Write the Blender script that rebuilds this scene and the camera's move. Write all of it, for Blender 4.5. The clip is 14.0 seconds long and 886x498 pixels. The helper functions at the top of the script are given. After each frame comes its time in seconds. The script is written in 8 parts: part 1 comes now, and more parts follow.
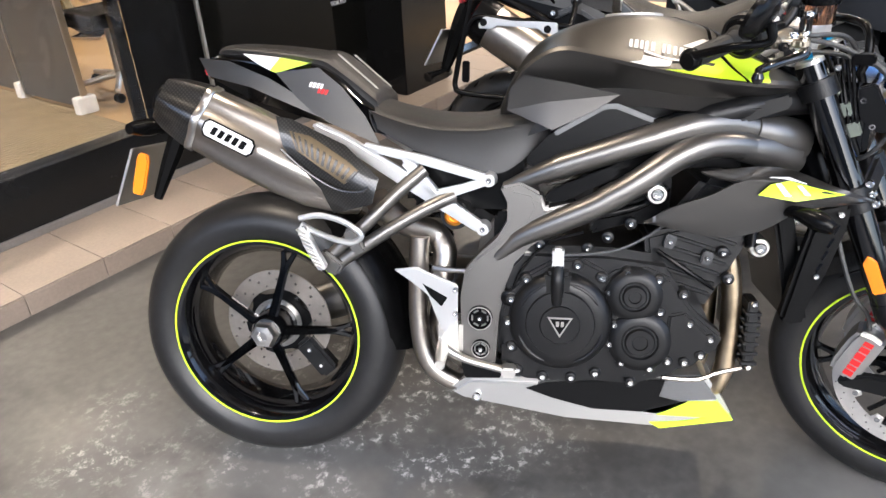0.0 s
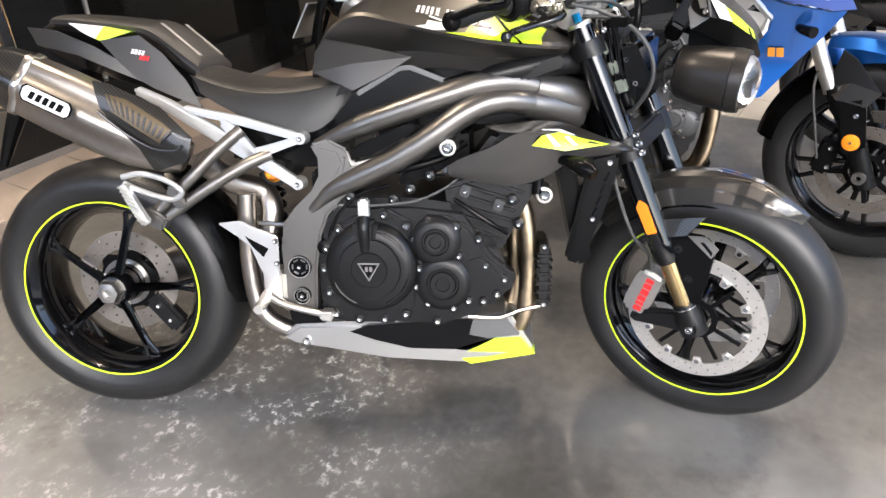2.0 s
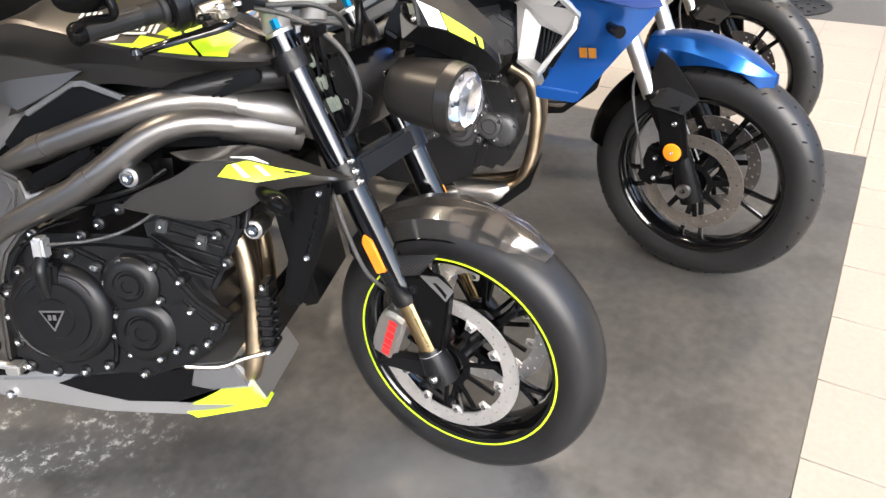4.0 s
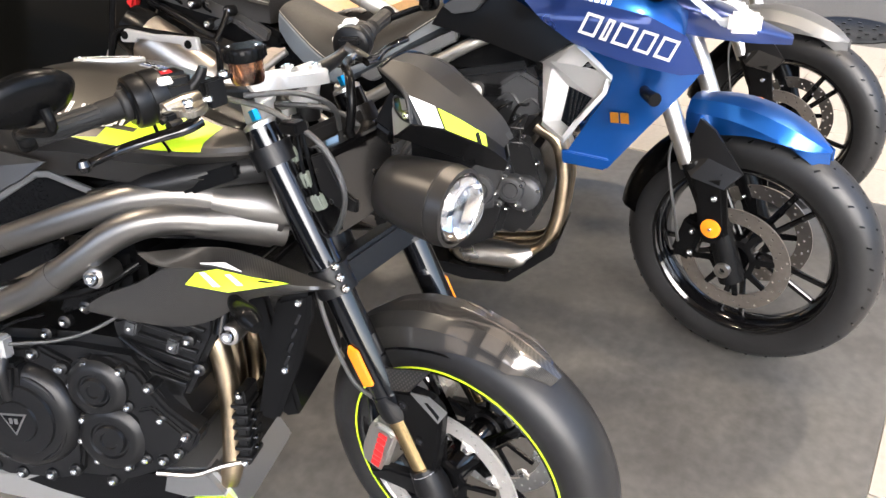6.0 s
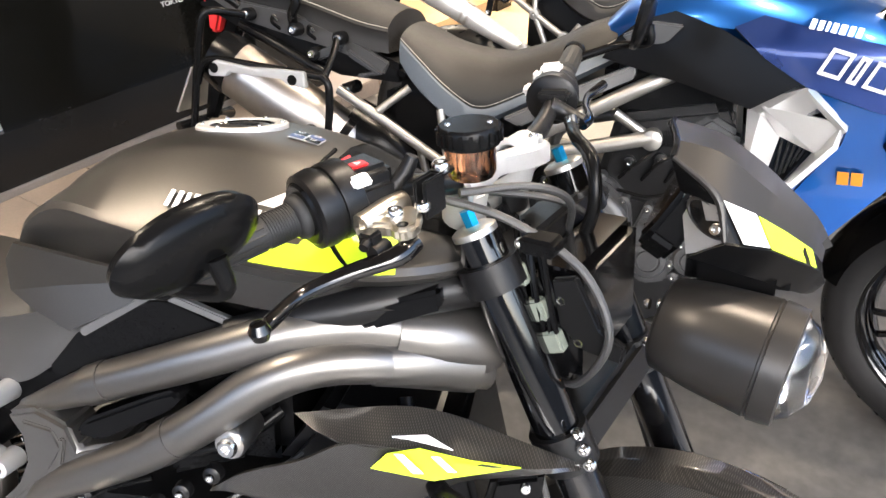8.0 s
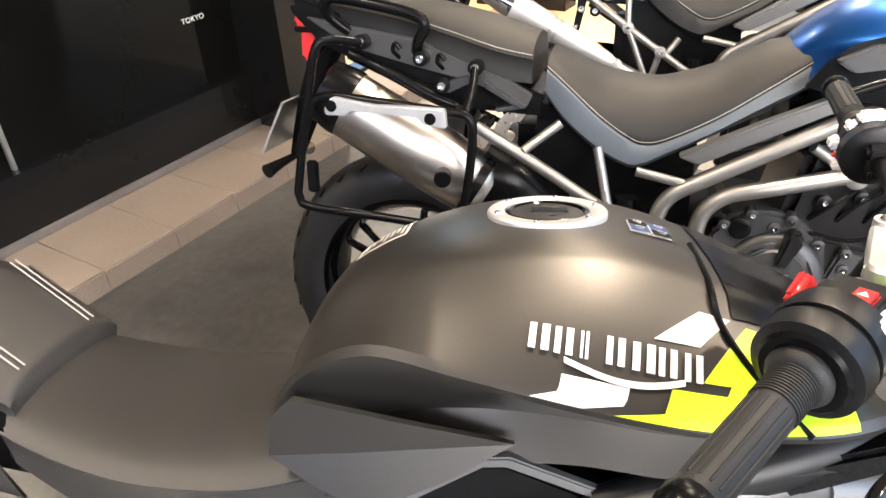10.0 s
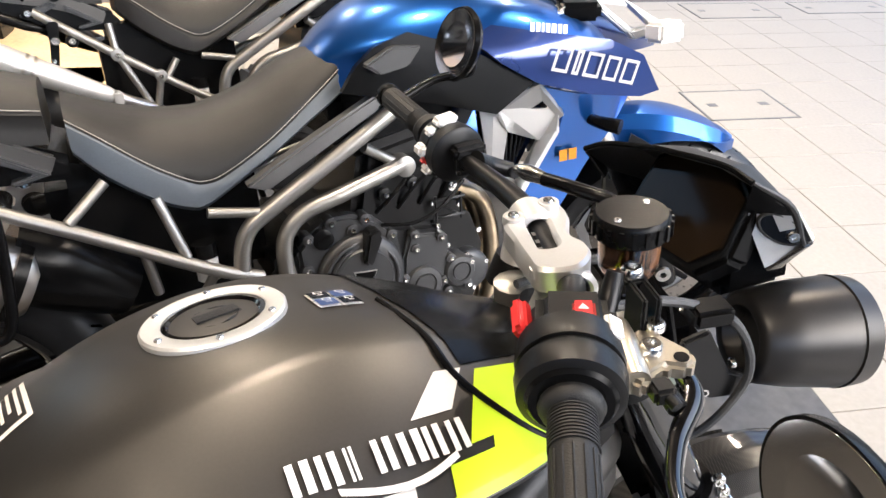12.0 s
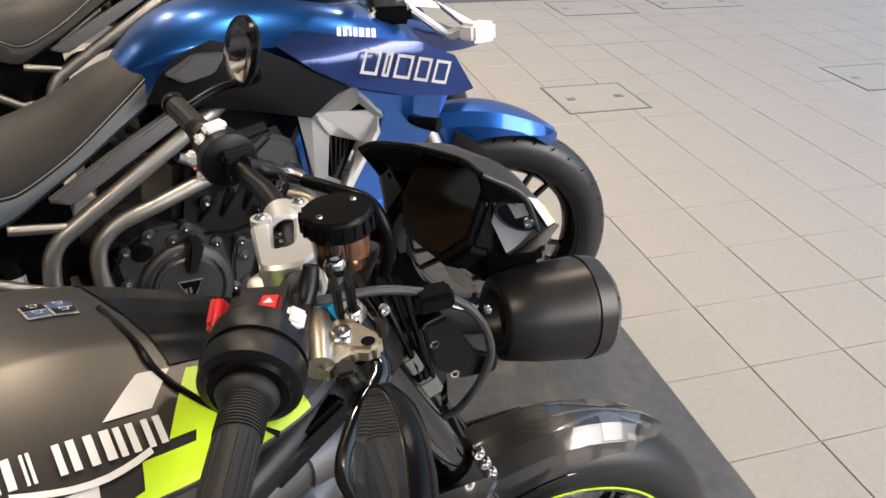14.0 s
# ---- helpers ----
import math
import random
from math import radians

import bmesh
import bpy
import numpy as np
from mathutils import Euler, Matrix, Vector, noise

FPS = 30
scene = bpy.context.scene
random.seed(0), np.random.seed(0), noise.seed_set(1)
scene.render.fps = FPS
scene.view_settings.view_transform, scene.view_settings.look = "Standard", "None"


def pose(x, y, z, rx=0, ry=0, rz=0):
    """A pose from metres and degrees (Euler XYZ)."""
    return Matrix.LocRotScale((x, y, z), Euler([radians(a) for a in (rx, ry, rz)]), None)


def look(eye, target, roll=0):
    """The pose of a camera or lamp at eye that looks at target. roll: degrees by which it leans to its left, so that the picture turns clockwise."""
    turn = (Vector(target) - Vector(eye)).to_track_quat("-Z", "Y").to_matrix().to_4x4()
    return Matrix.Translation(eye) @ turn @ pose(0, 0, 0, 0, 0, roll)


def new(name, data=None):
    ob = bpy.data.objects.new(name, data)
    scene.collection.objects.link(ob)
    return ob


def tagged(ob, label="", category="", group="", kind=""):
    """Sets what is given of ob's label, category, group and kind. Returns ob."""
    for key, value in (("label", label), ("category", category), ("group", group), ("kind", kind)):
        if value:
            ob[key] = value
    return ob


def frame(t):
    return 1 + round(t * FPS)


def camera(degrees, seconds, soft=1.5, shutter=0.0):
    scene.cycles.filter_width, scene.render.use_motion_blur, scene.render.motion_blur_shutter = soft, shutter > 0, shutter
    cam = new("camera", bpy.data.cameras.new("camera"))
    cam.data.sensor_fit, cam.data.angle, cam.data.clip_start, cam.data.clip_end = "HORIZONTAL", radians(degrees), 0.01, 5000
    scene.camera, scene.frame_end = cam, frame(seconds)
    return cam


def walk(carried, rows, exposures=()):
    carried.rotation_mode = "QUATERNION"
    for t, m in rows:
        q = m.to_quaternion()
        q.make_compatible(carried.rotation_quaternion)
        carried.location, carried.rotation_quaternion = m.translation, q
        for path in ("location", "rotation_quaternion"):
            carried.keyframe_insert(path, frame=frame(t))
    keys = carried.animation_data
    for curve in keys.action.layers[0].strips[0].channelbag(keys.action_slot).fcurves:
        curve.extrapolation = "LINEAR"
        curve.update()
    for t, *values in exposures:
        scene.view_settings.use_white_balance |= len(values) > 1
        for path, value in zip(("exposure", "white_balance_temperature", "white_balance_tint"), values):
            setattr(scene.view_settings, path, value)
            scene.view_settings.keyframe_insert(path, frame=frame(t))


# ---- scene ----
cam = camera(62.5, 14.0)
PATH = [
    (0, (0.788, -1.414, 1.393), (0.364, 0.273, 0.407), -3.0),
    (0.5, (0.798, -1.414, 1.389), (0.391, 0.265, 0.38), -2.9),
    (1, (0.817, -1.419, 1.397), (0.434, 0.257, 0.375), -2.8),
    (1.5, (0.958, -1.462, 1.397), (0.611, 0.22, 0.37), -2.8),
    (2, (1.132, -1.505, 1.386), (0.825, 0.181, 0.355), -2.5),
    (2.5, (1.267, -1.477, 1.372), (0.985, 0.21, 0.336), -2.3),
    (3, (1.395, -1.352, 1.354), (1.144, 0.332, 0.306), -2.1),
    (3.5, (1.529, -1.242, 1.349), (1.286, 0.429, 0.277), -2.1),
    (3.7, (1.587, -1.212, 1.35), (1.344, 0.456, 0.274), -2.1),
    (5.8, (1.731, -0.975, 1.444), (1.374, 0.67, 0.365), -2.6),
    (6, (1.695, -0.925, 1.443), (1.324, 0.718, 0.364), -2.6),
    (6.5, (1.56, -0.807, 1.444), (1.166, 0.834, 0.371), -2.7),
    (7, (1.49, -0.753, 1.454), (1.084, 0.887, 0.384), -3.0),
    (7.5, (1.419, -0.691, 1.434), (1.01, 0.948, 0.363), -3.0),
    (8, (1.301, -0.579, 1.407), (0.875, 1.054, 0.333), -3.2),
    (8.5, (1.193, -0.509, 1.392), (0.733, 1.118, 0.323), -3.4),
    (8.7, (1.144, -0.494, 1.381), (0.672, 1.131, 0.314), -3.5),
    (10.8, (0.718, -0.337, 1.424), (0.916, 1.325, 0.328), -1.7),
    (11, (0.709, -0.317, 1.423), (1.098, 1.308, 0.325), -0.9),
    (11.5, (0.713, -0.281, 1.413), (1.434, 1.228, 0.317), 0.7),
    (12, (0.721, -0.257, 1.42), (1.632, 1.15, 0.33), 1.9),
    (12.5, (0.731, -0.242, 1.426), (1.739, 1.1, 0.339), 2.5),
    (13, (0.735, -0.238, 1.427), (1.803, 1.06, 0.342), 2.9),
    (13.5, (0.738, -0.266, 1.436), (1.843, 1.003, 0.355), 3.0),
    (14, (0.846, -0.387, 1.443), (1.957, 0.877, 0.363), 2.9),
]
walk(cam, [(t, look(eye, target, roll)) for t, eye, target, roll in PATH], exposures=[(0.0, 2.05, 5850, 10), (3.5, 2.3, 6150, 10), (6.0, 2.4, 6100, 10), (7.2, 2.55, 6100, 10), (8.6, 2.65, 6050, 10), (11.0, 2.42, 6100, 10), (12.6, 2.07, 5900, 10), (13.4, 1.8, 6100, 10), (14.0, 1.47, 6150, 10)])

# ---- world and light ----
world = bpy.data.worlds.new("sky")
scene.world = world
world.use_nodes = True
wn = world.node_tree
sky = wn.nodes.new("ShaderNodeTexSky")
sky.sky_type, sky.sun_disc, sky.sun_elevation, sky.sun_rotation = "NISHITA", False, radians(38), radians(160)
sky.dust_density = 3.0
wn.links.new(sky.outputs[0], wn.nodes["Background"].inputs[0])
wn.nodes["Background"].inputs[1].default_value = 0.135
sun = new("sun", bpy.data.lights.new("sun", "SUN"))
sun.data.energy, sun.data.angle, sun.data.color = 1.0, radians(50), (1.0, 0.97, 0.93)
sun.matrix_basis = look((3.2, -7.4, 6.2), (0.5, 0.0, 0.0))

# ---- materials ----
def mat(name, base, rough=0.5, metal=0.0, coat=0.0, vary=0.12, grain=120.0, bump=0.0, bump_scale=300.0, coat_rough=0.05, spec=0.5, stain=0.0, stain_scale=6.0):
    """A principled surface with fine grain, slow variation, roughness wear and a little relief."""
    m = bpy.data.materials.new(name)
    m.use_nodes = True
    nt = m.node_tree
    N, Lk = nt.nodes, nt.links
    b = N["Principled BSDF"]
    tc = N.new("ShaderNodeTexCoord")
    fine = N.new("ShaderNodeTexNoise")
    fine.inputs["Scale"].default_value, fine.inputs["Detail"].default_value = grain, 4
    slow = N.new("ShaderNodeTexNoise")
    slow.inputs["Scale"].default_value, slow.inputs["Detail"].default_value = stain_scale, 5
    Lk.new(tc.outputs["Object"], fine.inputs["Vector"])
    Lk.new(tc.outputs["Object"], slow.inputs["Vector"])
    mixv = N.new("ShaderNodeMath")
    mixv.operation = "ADD"
    Lk.new(fine.outputs["Fac"], mixv.inputs[0])
    Lk.new(slow.outputs["Fac"], mixv.inputs[1])
    ramp = N.new("ShaderNodeMapRange")
    ramp.inputs["From Min"].default_value, ramp.inputs["From Max"].default_value = 0.6, 1.4
    ramp.inputs["To Min"].default_value, ramp.inputs["To Max"].default_value = 1 - vary - stain, 1 + vary + stain
    Lk.new(mixv.outputs[0], ramp.inputs["Value"])
    col = N.new("ShaderNodeMix")
    col.data_type, col.blend_type = "RGBA", "MULTIPLY"
    col.inputs["Factor"].default_value = 1.0
    col.inputs["A"].default_value = (*base, 1)
    Lk.new(ramp.outputs[0], col.inputs["B"])
    Lk.new(col.outputs["Result"], b.inputs["Base Color"])
    rr = N.new("ShaderNodeMapRange")
    rr.inputs["To Min"].default_value, rr.inputs["To Max"].default_value = max(0.02, rough - 0.07), min(1.0, rough + 0.07)
    Lk.new(slow.outputs["Fac"], rr.inputs["Value"])
    Lk.new(rr.outputs[0], b.inputs["Roughness"])
    b.inputs["Metallic"].default_value = metal
    b.inputs["Specular IOR Level"].default_value = spec
    b.inputs["Coat Weight"].default_value, b.inputs["Coat Roughness"].default_value = coat, coat_rough
    if bump:
        bn = N.new("ShaderNodeTexNoise")
        bn.inputs["Scale"].default_value, bn.inputs["Detail"].default_value = bump_scale, 3
        Lk.new(tc.outputs["Object"], bn.inputs["Vector"])
        bp = N.new("ShaderNodeBump")
        bp.inputs["Strength"].default_value, bp.inputs["Distance"].default_value = bump, 0.002
        Lk.new(bn.outputs["Fac"], bp.inputs["Height"])
        Lk.new(bp.outputs[0], b.inputs["Normal"])
    return m


def carbon(name, scale=700.0, base=0.02, gloss=0.35):
    """Twill-woven carbon fibre under clear lacquer."""
    m = mat(name, (base, base * 0.95, base * 0.88), 0.3, 0.0, gloss, 0.15, spec=0.3)
    nt = m.node_tree
    N, Lk = nt.nodes, nt.links
    tc = N["Texture Coordinate"]
    waves = []
    for k, turn in enumerate((45, -45)):
        mp = N.new("ShaderNodeMapping")
        mp.inputs["Rotation"].default_value = (0, radians(turn), 0)
        wv = N.new("ShaderNodeTexWave")
        wv.bands_direction = "X"
        wv.inputs["Scale"].default_value = scale / 6
        Lk.new(tc.outputs["Object"], mp.inputs["Vector"])
        Lk.new(mp.outputs[0], wv.inputs["Vector"])
        waves.append(wv)
    df = N.new("ShaderNodeMath")
    df.operation = "MULTIPLY"
    Lk.new(waves[0].outputs["Fac"], df.inputs[0])
    Lk.new(waves[1].outputs["Fac"], df.inputs[1])
    rg = N.new("ShaderNodeMapRange")
    rg.inputs["To Min"].default_value, rg.inputs["To Max"].default_value = 0.45, 3.0
    Lk.new(df.outputs[0], rg.inputs["Value"])
    src = N["Principled BSDF"].inputs["Base Color"].links[0].from_socket
    mx = N.new("ShaderNodeMix")
    mx.data_type, mx.blend_type = "RGBA", "MULTIPLY"
    mx.inputs["Factor"].default_value = 1.0
    Lk.new(src, mx.inputs["A"])
    Lk.new(rg.outputs[0], mx.inputs["B"])
    Lk.new(mx.outputs["Result"], N["Principled BSDF"].inputs["Base Color"])
    return m


def glass(name, tint=(1, 1, 1), rough=0.02, ior=1.45):
    m = bpy.data.materials.new(name)
    m.use_nodes = True
    b = m.node_tree.nodes["Principled BSDF"]
    b.inputs["Base Color"].default_value = (*tint, 1)
    b.inputs["Transmission Weight"].default_value = 1.0
    b.inputs["Roughness"].default_value, b.inputs["IOR"].default_value = rough, ior
    return m


def glow(name, colour, power):
    m = bpy.data.materials.new(name)
    m.use_nodes = True
    b = m.node_tree.nodes["Principled BSDF"]
    b.inputs["Base Color"].default_value = (*colour, 1)
    b.inputs["Emission Color"].default_value = (*colour, 1)
    b.inputs["Emission Strength"].default_value = power
    return m


M = dict(
    tank=mat("matt_graphite_paint", (0.095, 0.09, 0.084), 0.4, 0.9, 0.0, 0.05, 400),
    black=mat("satin_black_plastic", (0.0042, 0.0042, 0.0044), 0.24, 0, 0, 0.15, 300, 0.05, 900, spec=0.12),
    gloss=mat("gloss_black_paint", (0.0025, 0.0025, 0.0028), 0.1, 0, 0.4, 0.1),
    engine=mat("engine_black_powder_coat", (0.0055, 0.0055, 0.0058), 0.34, 0.0, 0, 0.12, 500, 0.12, 1600, spec=0.3),
    rubber=mat("tyre_rubber", (0.0115, 0.0114, 0.0117), 0.4, 0, 0, 0.2, 60, 0.1, 700, stain=0.15, stain_scale=9, spec=0.4),
    seat=mat("black_seat_vinyl", (0.014, 0.0132, 0.0125), 0.48, 0, 0, 0.15, 300, 0.25, 1400, spec=0.3),
    seatsport=mat("black_sport_seat_vinyl", (0.022, 0.021, 0.02), 0.42, 0, 0, 0.15, 300, 0.25, 1400, spec=0.6),
    tourframe=mat("pale_graphite_frame_paint", (0.3, 0.29, 0.272), 0.4, 0.85, 0, 0.05, 500),
    grip=mat("ribbed_grip_rubber", (0.012, 0.012, 0.012), 0.55, 0, 0, 0.1, 300, 0.3, 800),
    frame=mat("graphite_silver_frame_paint", (0.175, 0.167, 0.156), 0.36, 0.9, 0, 0.05, 500),
    silver=mat("silver_paint", (0.58, 0.58, 0.575), 0.32, 0.65, 0.2, 0.04, 500),
    alu=mat("cast_aluminium", (0.62, 0.6, 0.56), 0.35, 0.95, 0, 0.08, 300, 0.1, 900),
    steel=mat("brushed_steel", (0.55, 0.53, 0.5), 0.3, 1.0, 0, 0.1, 200),
    chrome=mat("bright_bolt_steel", (0.8, 0.79, 0.77), 0.16, 1.0, 0, 0.05),
    titan=mat("brushed_titanium", (0.42, 0.385, 0.345), 0.33, 1.0, 0, 0.1, 60, 0.05, 200),
    header=mat("heat_stained_header_pipe", (0.5, 0.4, 0.27), 0.3, 1.0, 0, 0.2, 30, stain=0.2),
    gold=mat("gold_anodised_fork_tube", (0.62, 0.45, 0.22), 0.22, 1.0),
    bronze=mat("orange_anodised_adjuster", (0.7, 0.3, 0.04), 0.3, 0.9),
    lime=mat("lime_yellow_paint", (0.56, 0.8, 0.02), 0.35, 0, 0.3, 0.03),
    pansilver=mat("satin_grey_silver_paint", (0.42, 0.415, 0.4), 0.34, 0.8, 0.1, 0.04, 500),
    stitch=mat("pale_thread", (0.35, 0.33, 0.3), 0.8),
    lampshell=mat("matt_black_lamp_shell", (0.036, 0.034, 0.032), 0.36, 0.6, 0, 0.06, 400),
    cover=mat("dark_grey_engine_cover", (0.038, 0.039, 0.041), 0.4, 0.3, 0, 0.1, 400, 0.1, 1500),
    connector=mat("grey_green_plug_plastic", (0.16, 0.18, 0.15), 0.5),
    discdark=mat("darker_disc_steel", (0.3, 0.27, 0.24), 0.4, 0.9, 0, 0.12, 80),
    darkwall=mat("dark_sky_blocker", (0.15, 0.145, 0.138), 0.6, 0, 0, 0.1, 30),
    bronzed=mat("bronze_mesh", (0.1, 0.075, 0.045), 0.4, 0.9),
    bright=mat("bright_machined_alloy", (0.62, 0.62, 0.61), 0.4, 0.6, 0, 0.05, 300),
    champagne=mat("champagne_anodised_alloy", (0.44, 0.4, 0.33), 0.3, 0.9, 0, 0.08, 300),
    taupe=mat("pale_taupe_decal", (0.09, 0.08, 0.07), 0.25, 0.3, 0.8, 0.05),
    white=mat("white_decal", (0.78, 0.77, 0.75), 0.4, 0, 0, 0.03),
    grey=mat("dark_grey_paint", (0.11, 0.11, 0.11), 0.4, 0.3, 0, 0.06),
    carbon=carbon("carbon_fibre", 330.0, 0.012),
    carbonb=carbon("brown_carbon_fibre", 330.0, 0.014, 0.6),
    carbonf=carbon("fine_lacquered_carbon_fibre", 900.0, 0.02, 1.0),
    sticker=mat("navy_sticker", (0.03, 0.06, 0.17), 0.4),
    red=mat("red_plastic", (0.6, 0.02, 0.02), 0.35),
    orange=mat("orange_reflector", (0.9, 0.25, 0.01), 0.2, 0, 0.6, 0.08, 900),
    disc=mat("drilled_disc_steel", (0.62, 0.6, 0.57), 0.42, 0.75, 0, 0.1, 80),
    blue=mat("metallic_blue_paint", (0.01, 0.085, 0.34), 0.3, 0.8, 0.6, 0.06, 900),
    darkblue=mat("deep_blue_paint", (0.012, 0.03, 0.13), 0.3, 0.6, 0.8, 0.06, 900),
    steelgrey=mat("grey_seat_side_vinyl", (0.075, 0.09, 0.108), 0.5, 0, 0, 0.1, 300, 0.2, 1300),
    clear=glass("clear_lens"),
    smoke=glass("smoked_reservoir_plastic", (0.35, 0.16, 0.08), 0.1),
    mirror=mat("mirror_glass", (0.85, 0.85, 0.85), 0.02, 1.0, 0, 0.0),
    screen=mat("dark_glass_display", (0.012, 0.008, 0.005), 0.05, 0, 0.0, 0.1, spec=0.05),
    screenpaint=mat("matt_graphite_screen_paint", (0.016, 0.0148, 0.0138), 0.42, 0.2, 0, 0.06, 400),
    tealb=mat("blue_anodised_cap", (0.02, 0.3, 0.55), 0.3, 0.9),
    hose=mat("braided_steel_hose", (0.09, 0.09, 0.09), 0.4, 0.7, 0, 0.4, 1500, 0.4, 2500),
    landing=mat("tan_wood_landing", (0.5, 0.36, 0.2), 0.45, 0, 0, 0.12, 40, stain=0.12),
    inlay=mat("dark_brown_floor_patch", (0.06, 0.045, 0.035), 0.5, 0, 0, 0.12, 40, stain=0.12),
    wood=mat("shop_floor_tan", (0.3, 0.2, 0.1), 0.5, 0, 0, 0.1, 40, stain=0.1),
    tile=mat("pale_stone_tile", (0.25, 0.228, 0.195), 0.5, 0, 0, 0.06, 60, 0.05, 300, stain=0.06, stain_scale=3),
    joint=mat("tile_grout", (0.2, 0.182, 0.158), 0.9),
    steptile=mat("brown_stone_tile", (0.2, 0.16, 0.128), 0.6, 0, 0, 0.08, 90, 0.05, 300, stain=0.06),
    darkmetal=mat("black_window_metal", (0.006, 0.006, 0.006), 0.25, 0, 0.15, 0.15, spec=0.2),
    ceil=mat("warm_ceiling_board", (0.17, 0.14, 0.11), 0.6, 0, 0, 0.08, 20),
    wall=mat("plain_plaster", (0.45, 0.43, 0.4), 0.8, 0, 0, 0.05, 30),
)


def mat_floor():
    """Worn black display mat: brighter-lit zones painted paler, white scuffs where machines are rolled, dark elsewhere.
    """
    m = mat("worn_black_floor_mat", (0.055, 0.053, 0.05), 0.33, 0, 0, 0.02, 30, 0.03, 300, stain=0.4, stain_scale=1.3)
    nt = m.node_tree
    N, Lk = nt.nodes, nt.links
    tc = N["Texture Coordinate"]
    b = N["Principled BSDF"]

    def noise(scale, detail, rough=0.5):
        n = N.new("ShaderNodeTexNoise")
        n.inputs["Scale"].default_value, n.inputs["Detail"].default_value, n.inputs["Roughness"].default_value = scale, detail, rough
        Lk.new(tc.outputs["Object"], n.inputs["Vector"])
        return n.outputs["Fac"]

    def span(src, lo, hi, a=0.0, c=1.0):
        n = N.new("ShaderNodeMapRange")
        n.interpolation_type = "SMOOTHSTEP"
        for k, v in (("From Min", lo), ("From Max", hi), ("To Min", a), ("To Max", c)):
            n.inputs[k].default_value = v
        Lk.new(src, n.inputs["Value"])
        return n.outputs[0]

    def op(kind, a, c):
        n = N.new("ShaderNodeMath")
        n.operation = kind
        for k, v in enumerate((a, c)):
            if isinstance(v, float):
                n.inputs[k].default_value = v
            else:
                Lk.new(v, n.inputs[k])
        return n.outputs[0]

    def zone(x, y, r, soft):
        """1 inside r of a place on the mat, fading with a ragged edge."""
        n = N.new("ShaderNodeVectorMath")
        n.operation = "DISTANCE"
        n.inputs[1].default_value = (x, y, 0)
        Lk.new(tc.outputs["Object"], n.inputs[0])
        return span(op("ADD", n.outputs["Value"], op("MULTIPLY", noise(1.6, 4), soft)), r + soft, r, 0.0, 1.0)

    def layer(fac, colour):
        mx = N.new("ShaderNodeMix")
        mx.data_type = "RGBA"
        Lk.new(fac, mx.inputs["Factor"])
        Lk.new(b.inputs["Base Color"].links[0].from_socket, mx.inputs["A"])
        mx.inputs["B"].default_value = (*colour, 1)
        Lk.new(mx.outputs["Result"], b.inputs["Base Color"])
    # paler colour put in where more light reaches the mat
    lit_zones = op("MULTIPLY", op("MAXIMUM", zone(-0.5, -0.35, 0.55, 1.1), zone(0.45, -1.6, 0.3, 0.6)), span(noise(2.2, 4), 0.3, 0.62, 0.35, 1.0))
    layer(lit_zones, (0.17, 0.168, 0.165))
    scuff = op("MULTIPLY", op("MAXIMUM", zone(0.02, -0.3, 0.36, 0.7), zone(-0.4, 0.3, 0.1, 0.5)), op("MULTIPLY", span(noise(4.5, 3), 0.4, 0.58), span(noise(30, 10, 0.8), 0.52, 0.61)))
    layer(scuff, (0.6, 0.59, 0.57))
    layer(op("MULTIPLY", span(noise(3.4, 7, 0.62), 0.5, 0.68), 0.6), (0.028, 0.027, 0.026))
    Lk.new(span(noise(2.7, 6, 0.6), 0.35, 0.65, 0.32, 0.52), b.inputs["Roughness"])
    return m


M["mat"] = mat_floor()


# ---- shape helpers ----
def smooth_line(pts, n=6, closed=False):
    """Catmull-Rom points through pts, n to a stretch."""
    P = [Vector(p) for p in pts]
    k = len(P)
    out = []
    for i in range(k if closed else k - 1):
        if closed:
            a, b, c, d = P[i - 1], P[i], P[(i + 1) % k], P[(i + 2) % k]
        else:
            b, c = P[i], P[i + 1]
            a = P[i - 1] if i else b * 2 - c
            d = P[i + 2] if i + 2 < k else c * 2 - b
        for j in range(n):
            t = j / n
            out.append(0.5 * (2 * b + (c - a) * t + (2 * a - 5 * b + 4 * c - d) * t * t + (3 * b - a - 3 * c + d) * t ** 3))
    if not closed:
        out.append(P[-1])
    return out


def rings_mesh(rings, cap=True, closed=False):
    """A skin over rings of equal count."""
    bm = bmesh.new()
    V = [[bm.verts.new(p) for p in r] for r in rings]
    n = len(V[0])
    for i in range(len(V) if closed else len(V) - 1):
        a, b = V[i], V[(i + 1) % len(V)]
        for j in range(n):
            bm.faces.new((a[j], a[(j + 1) % n], b[(j + 1) % n], b[j]))
    if cap and not closed:
        bm.faces.new(V[0][::-1])
        bm.faces.new(V[-1])
    bmesh.ops.recalc_face_normals(bm, faces=bm.faces)
    return bm


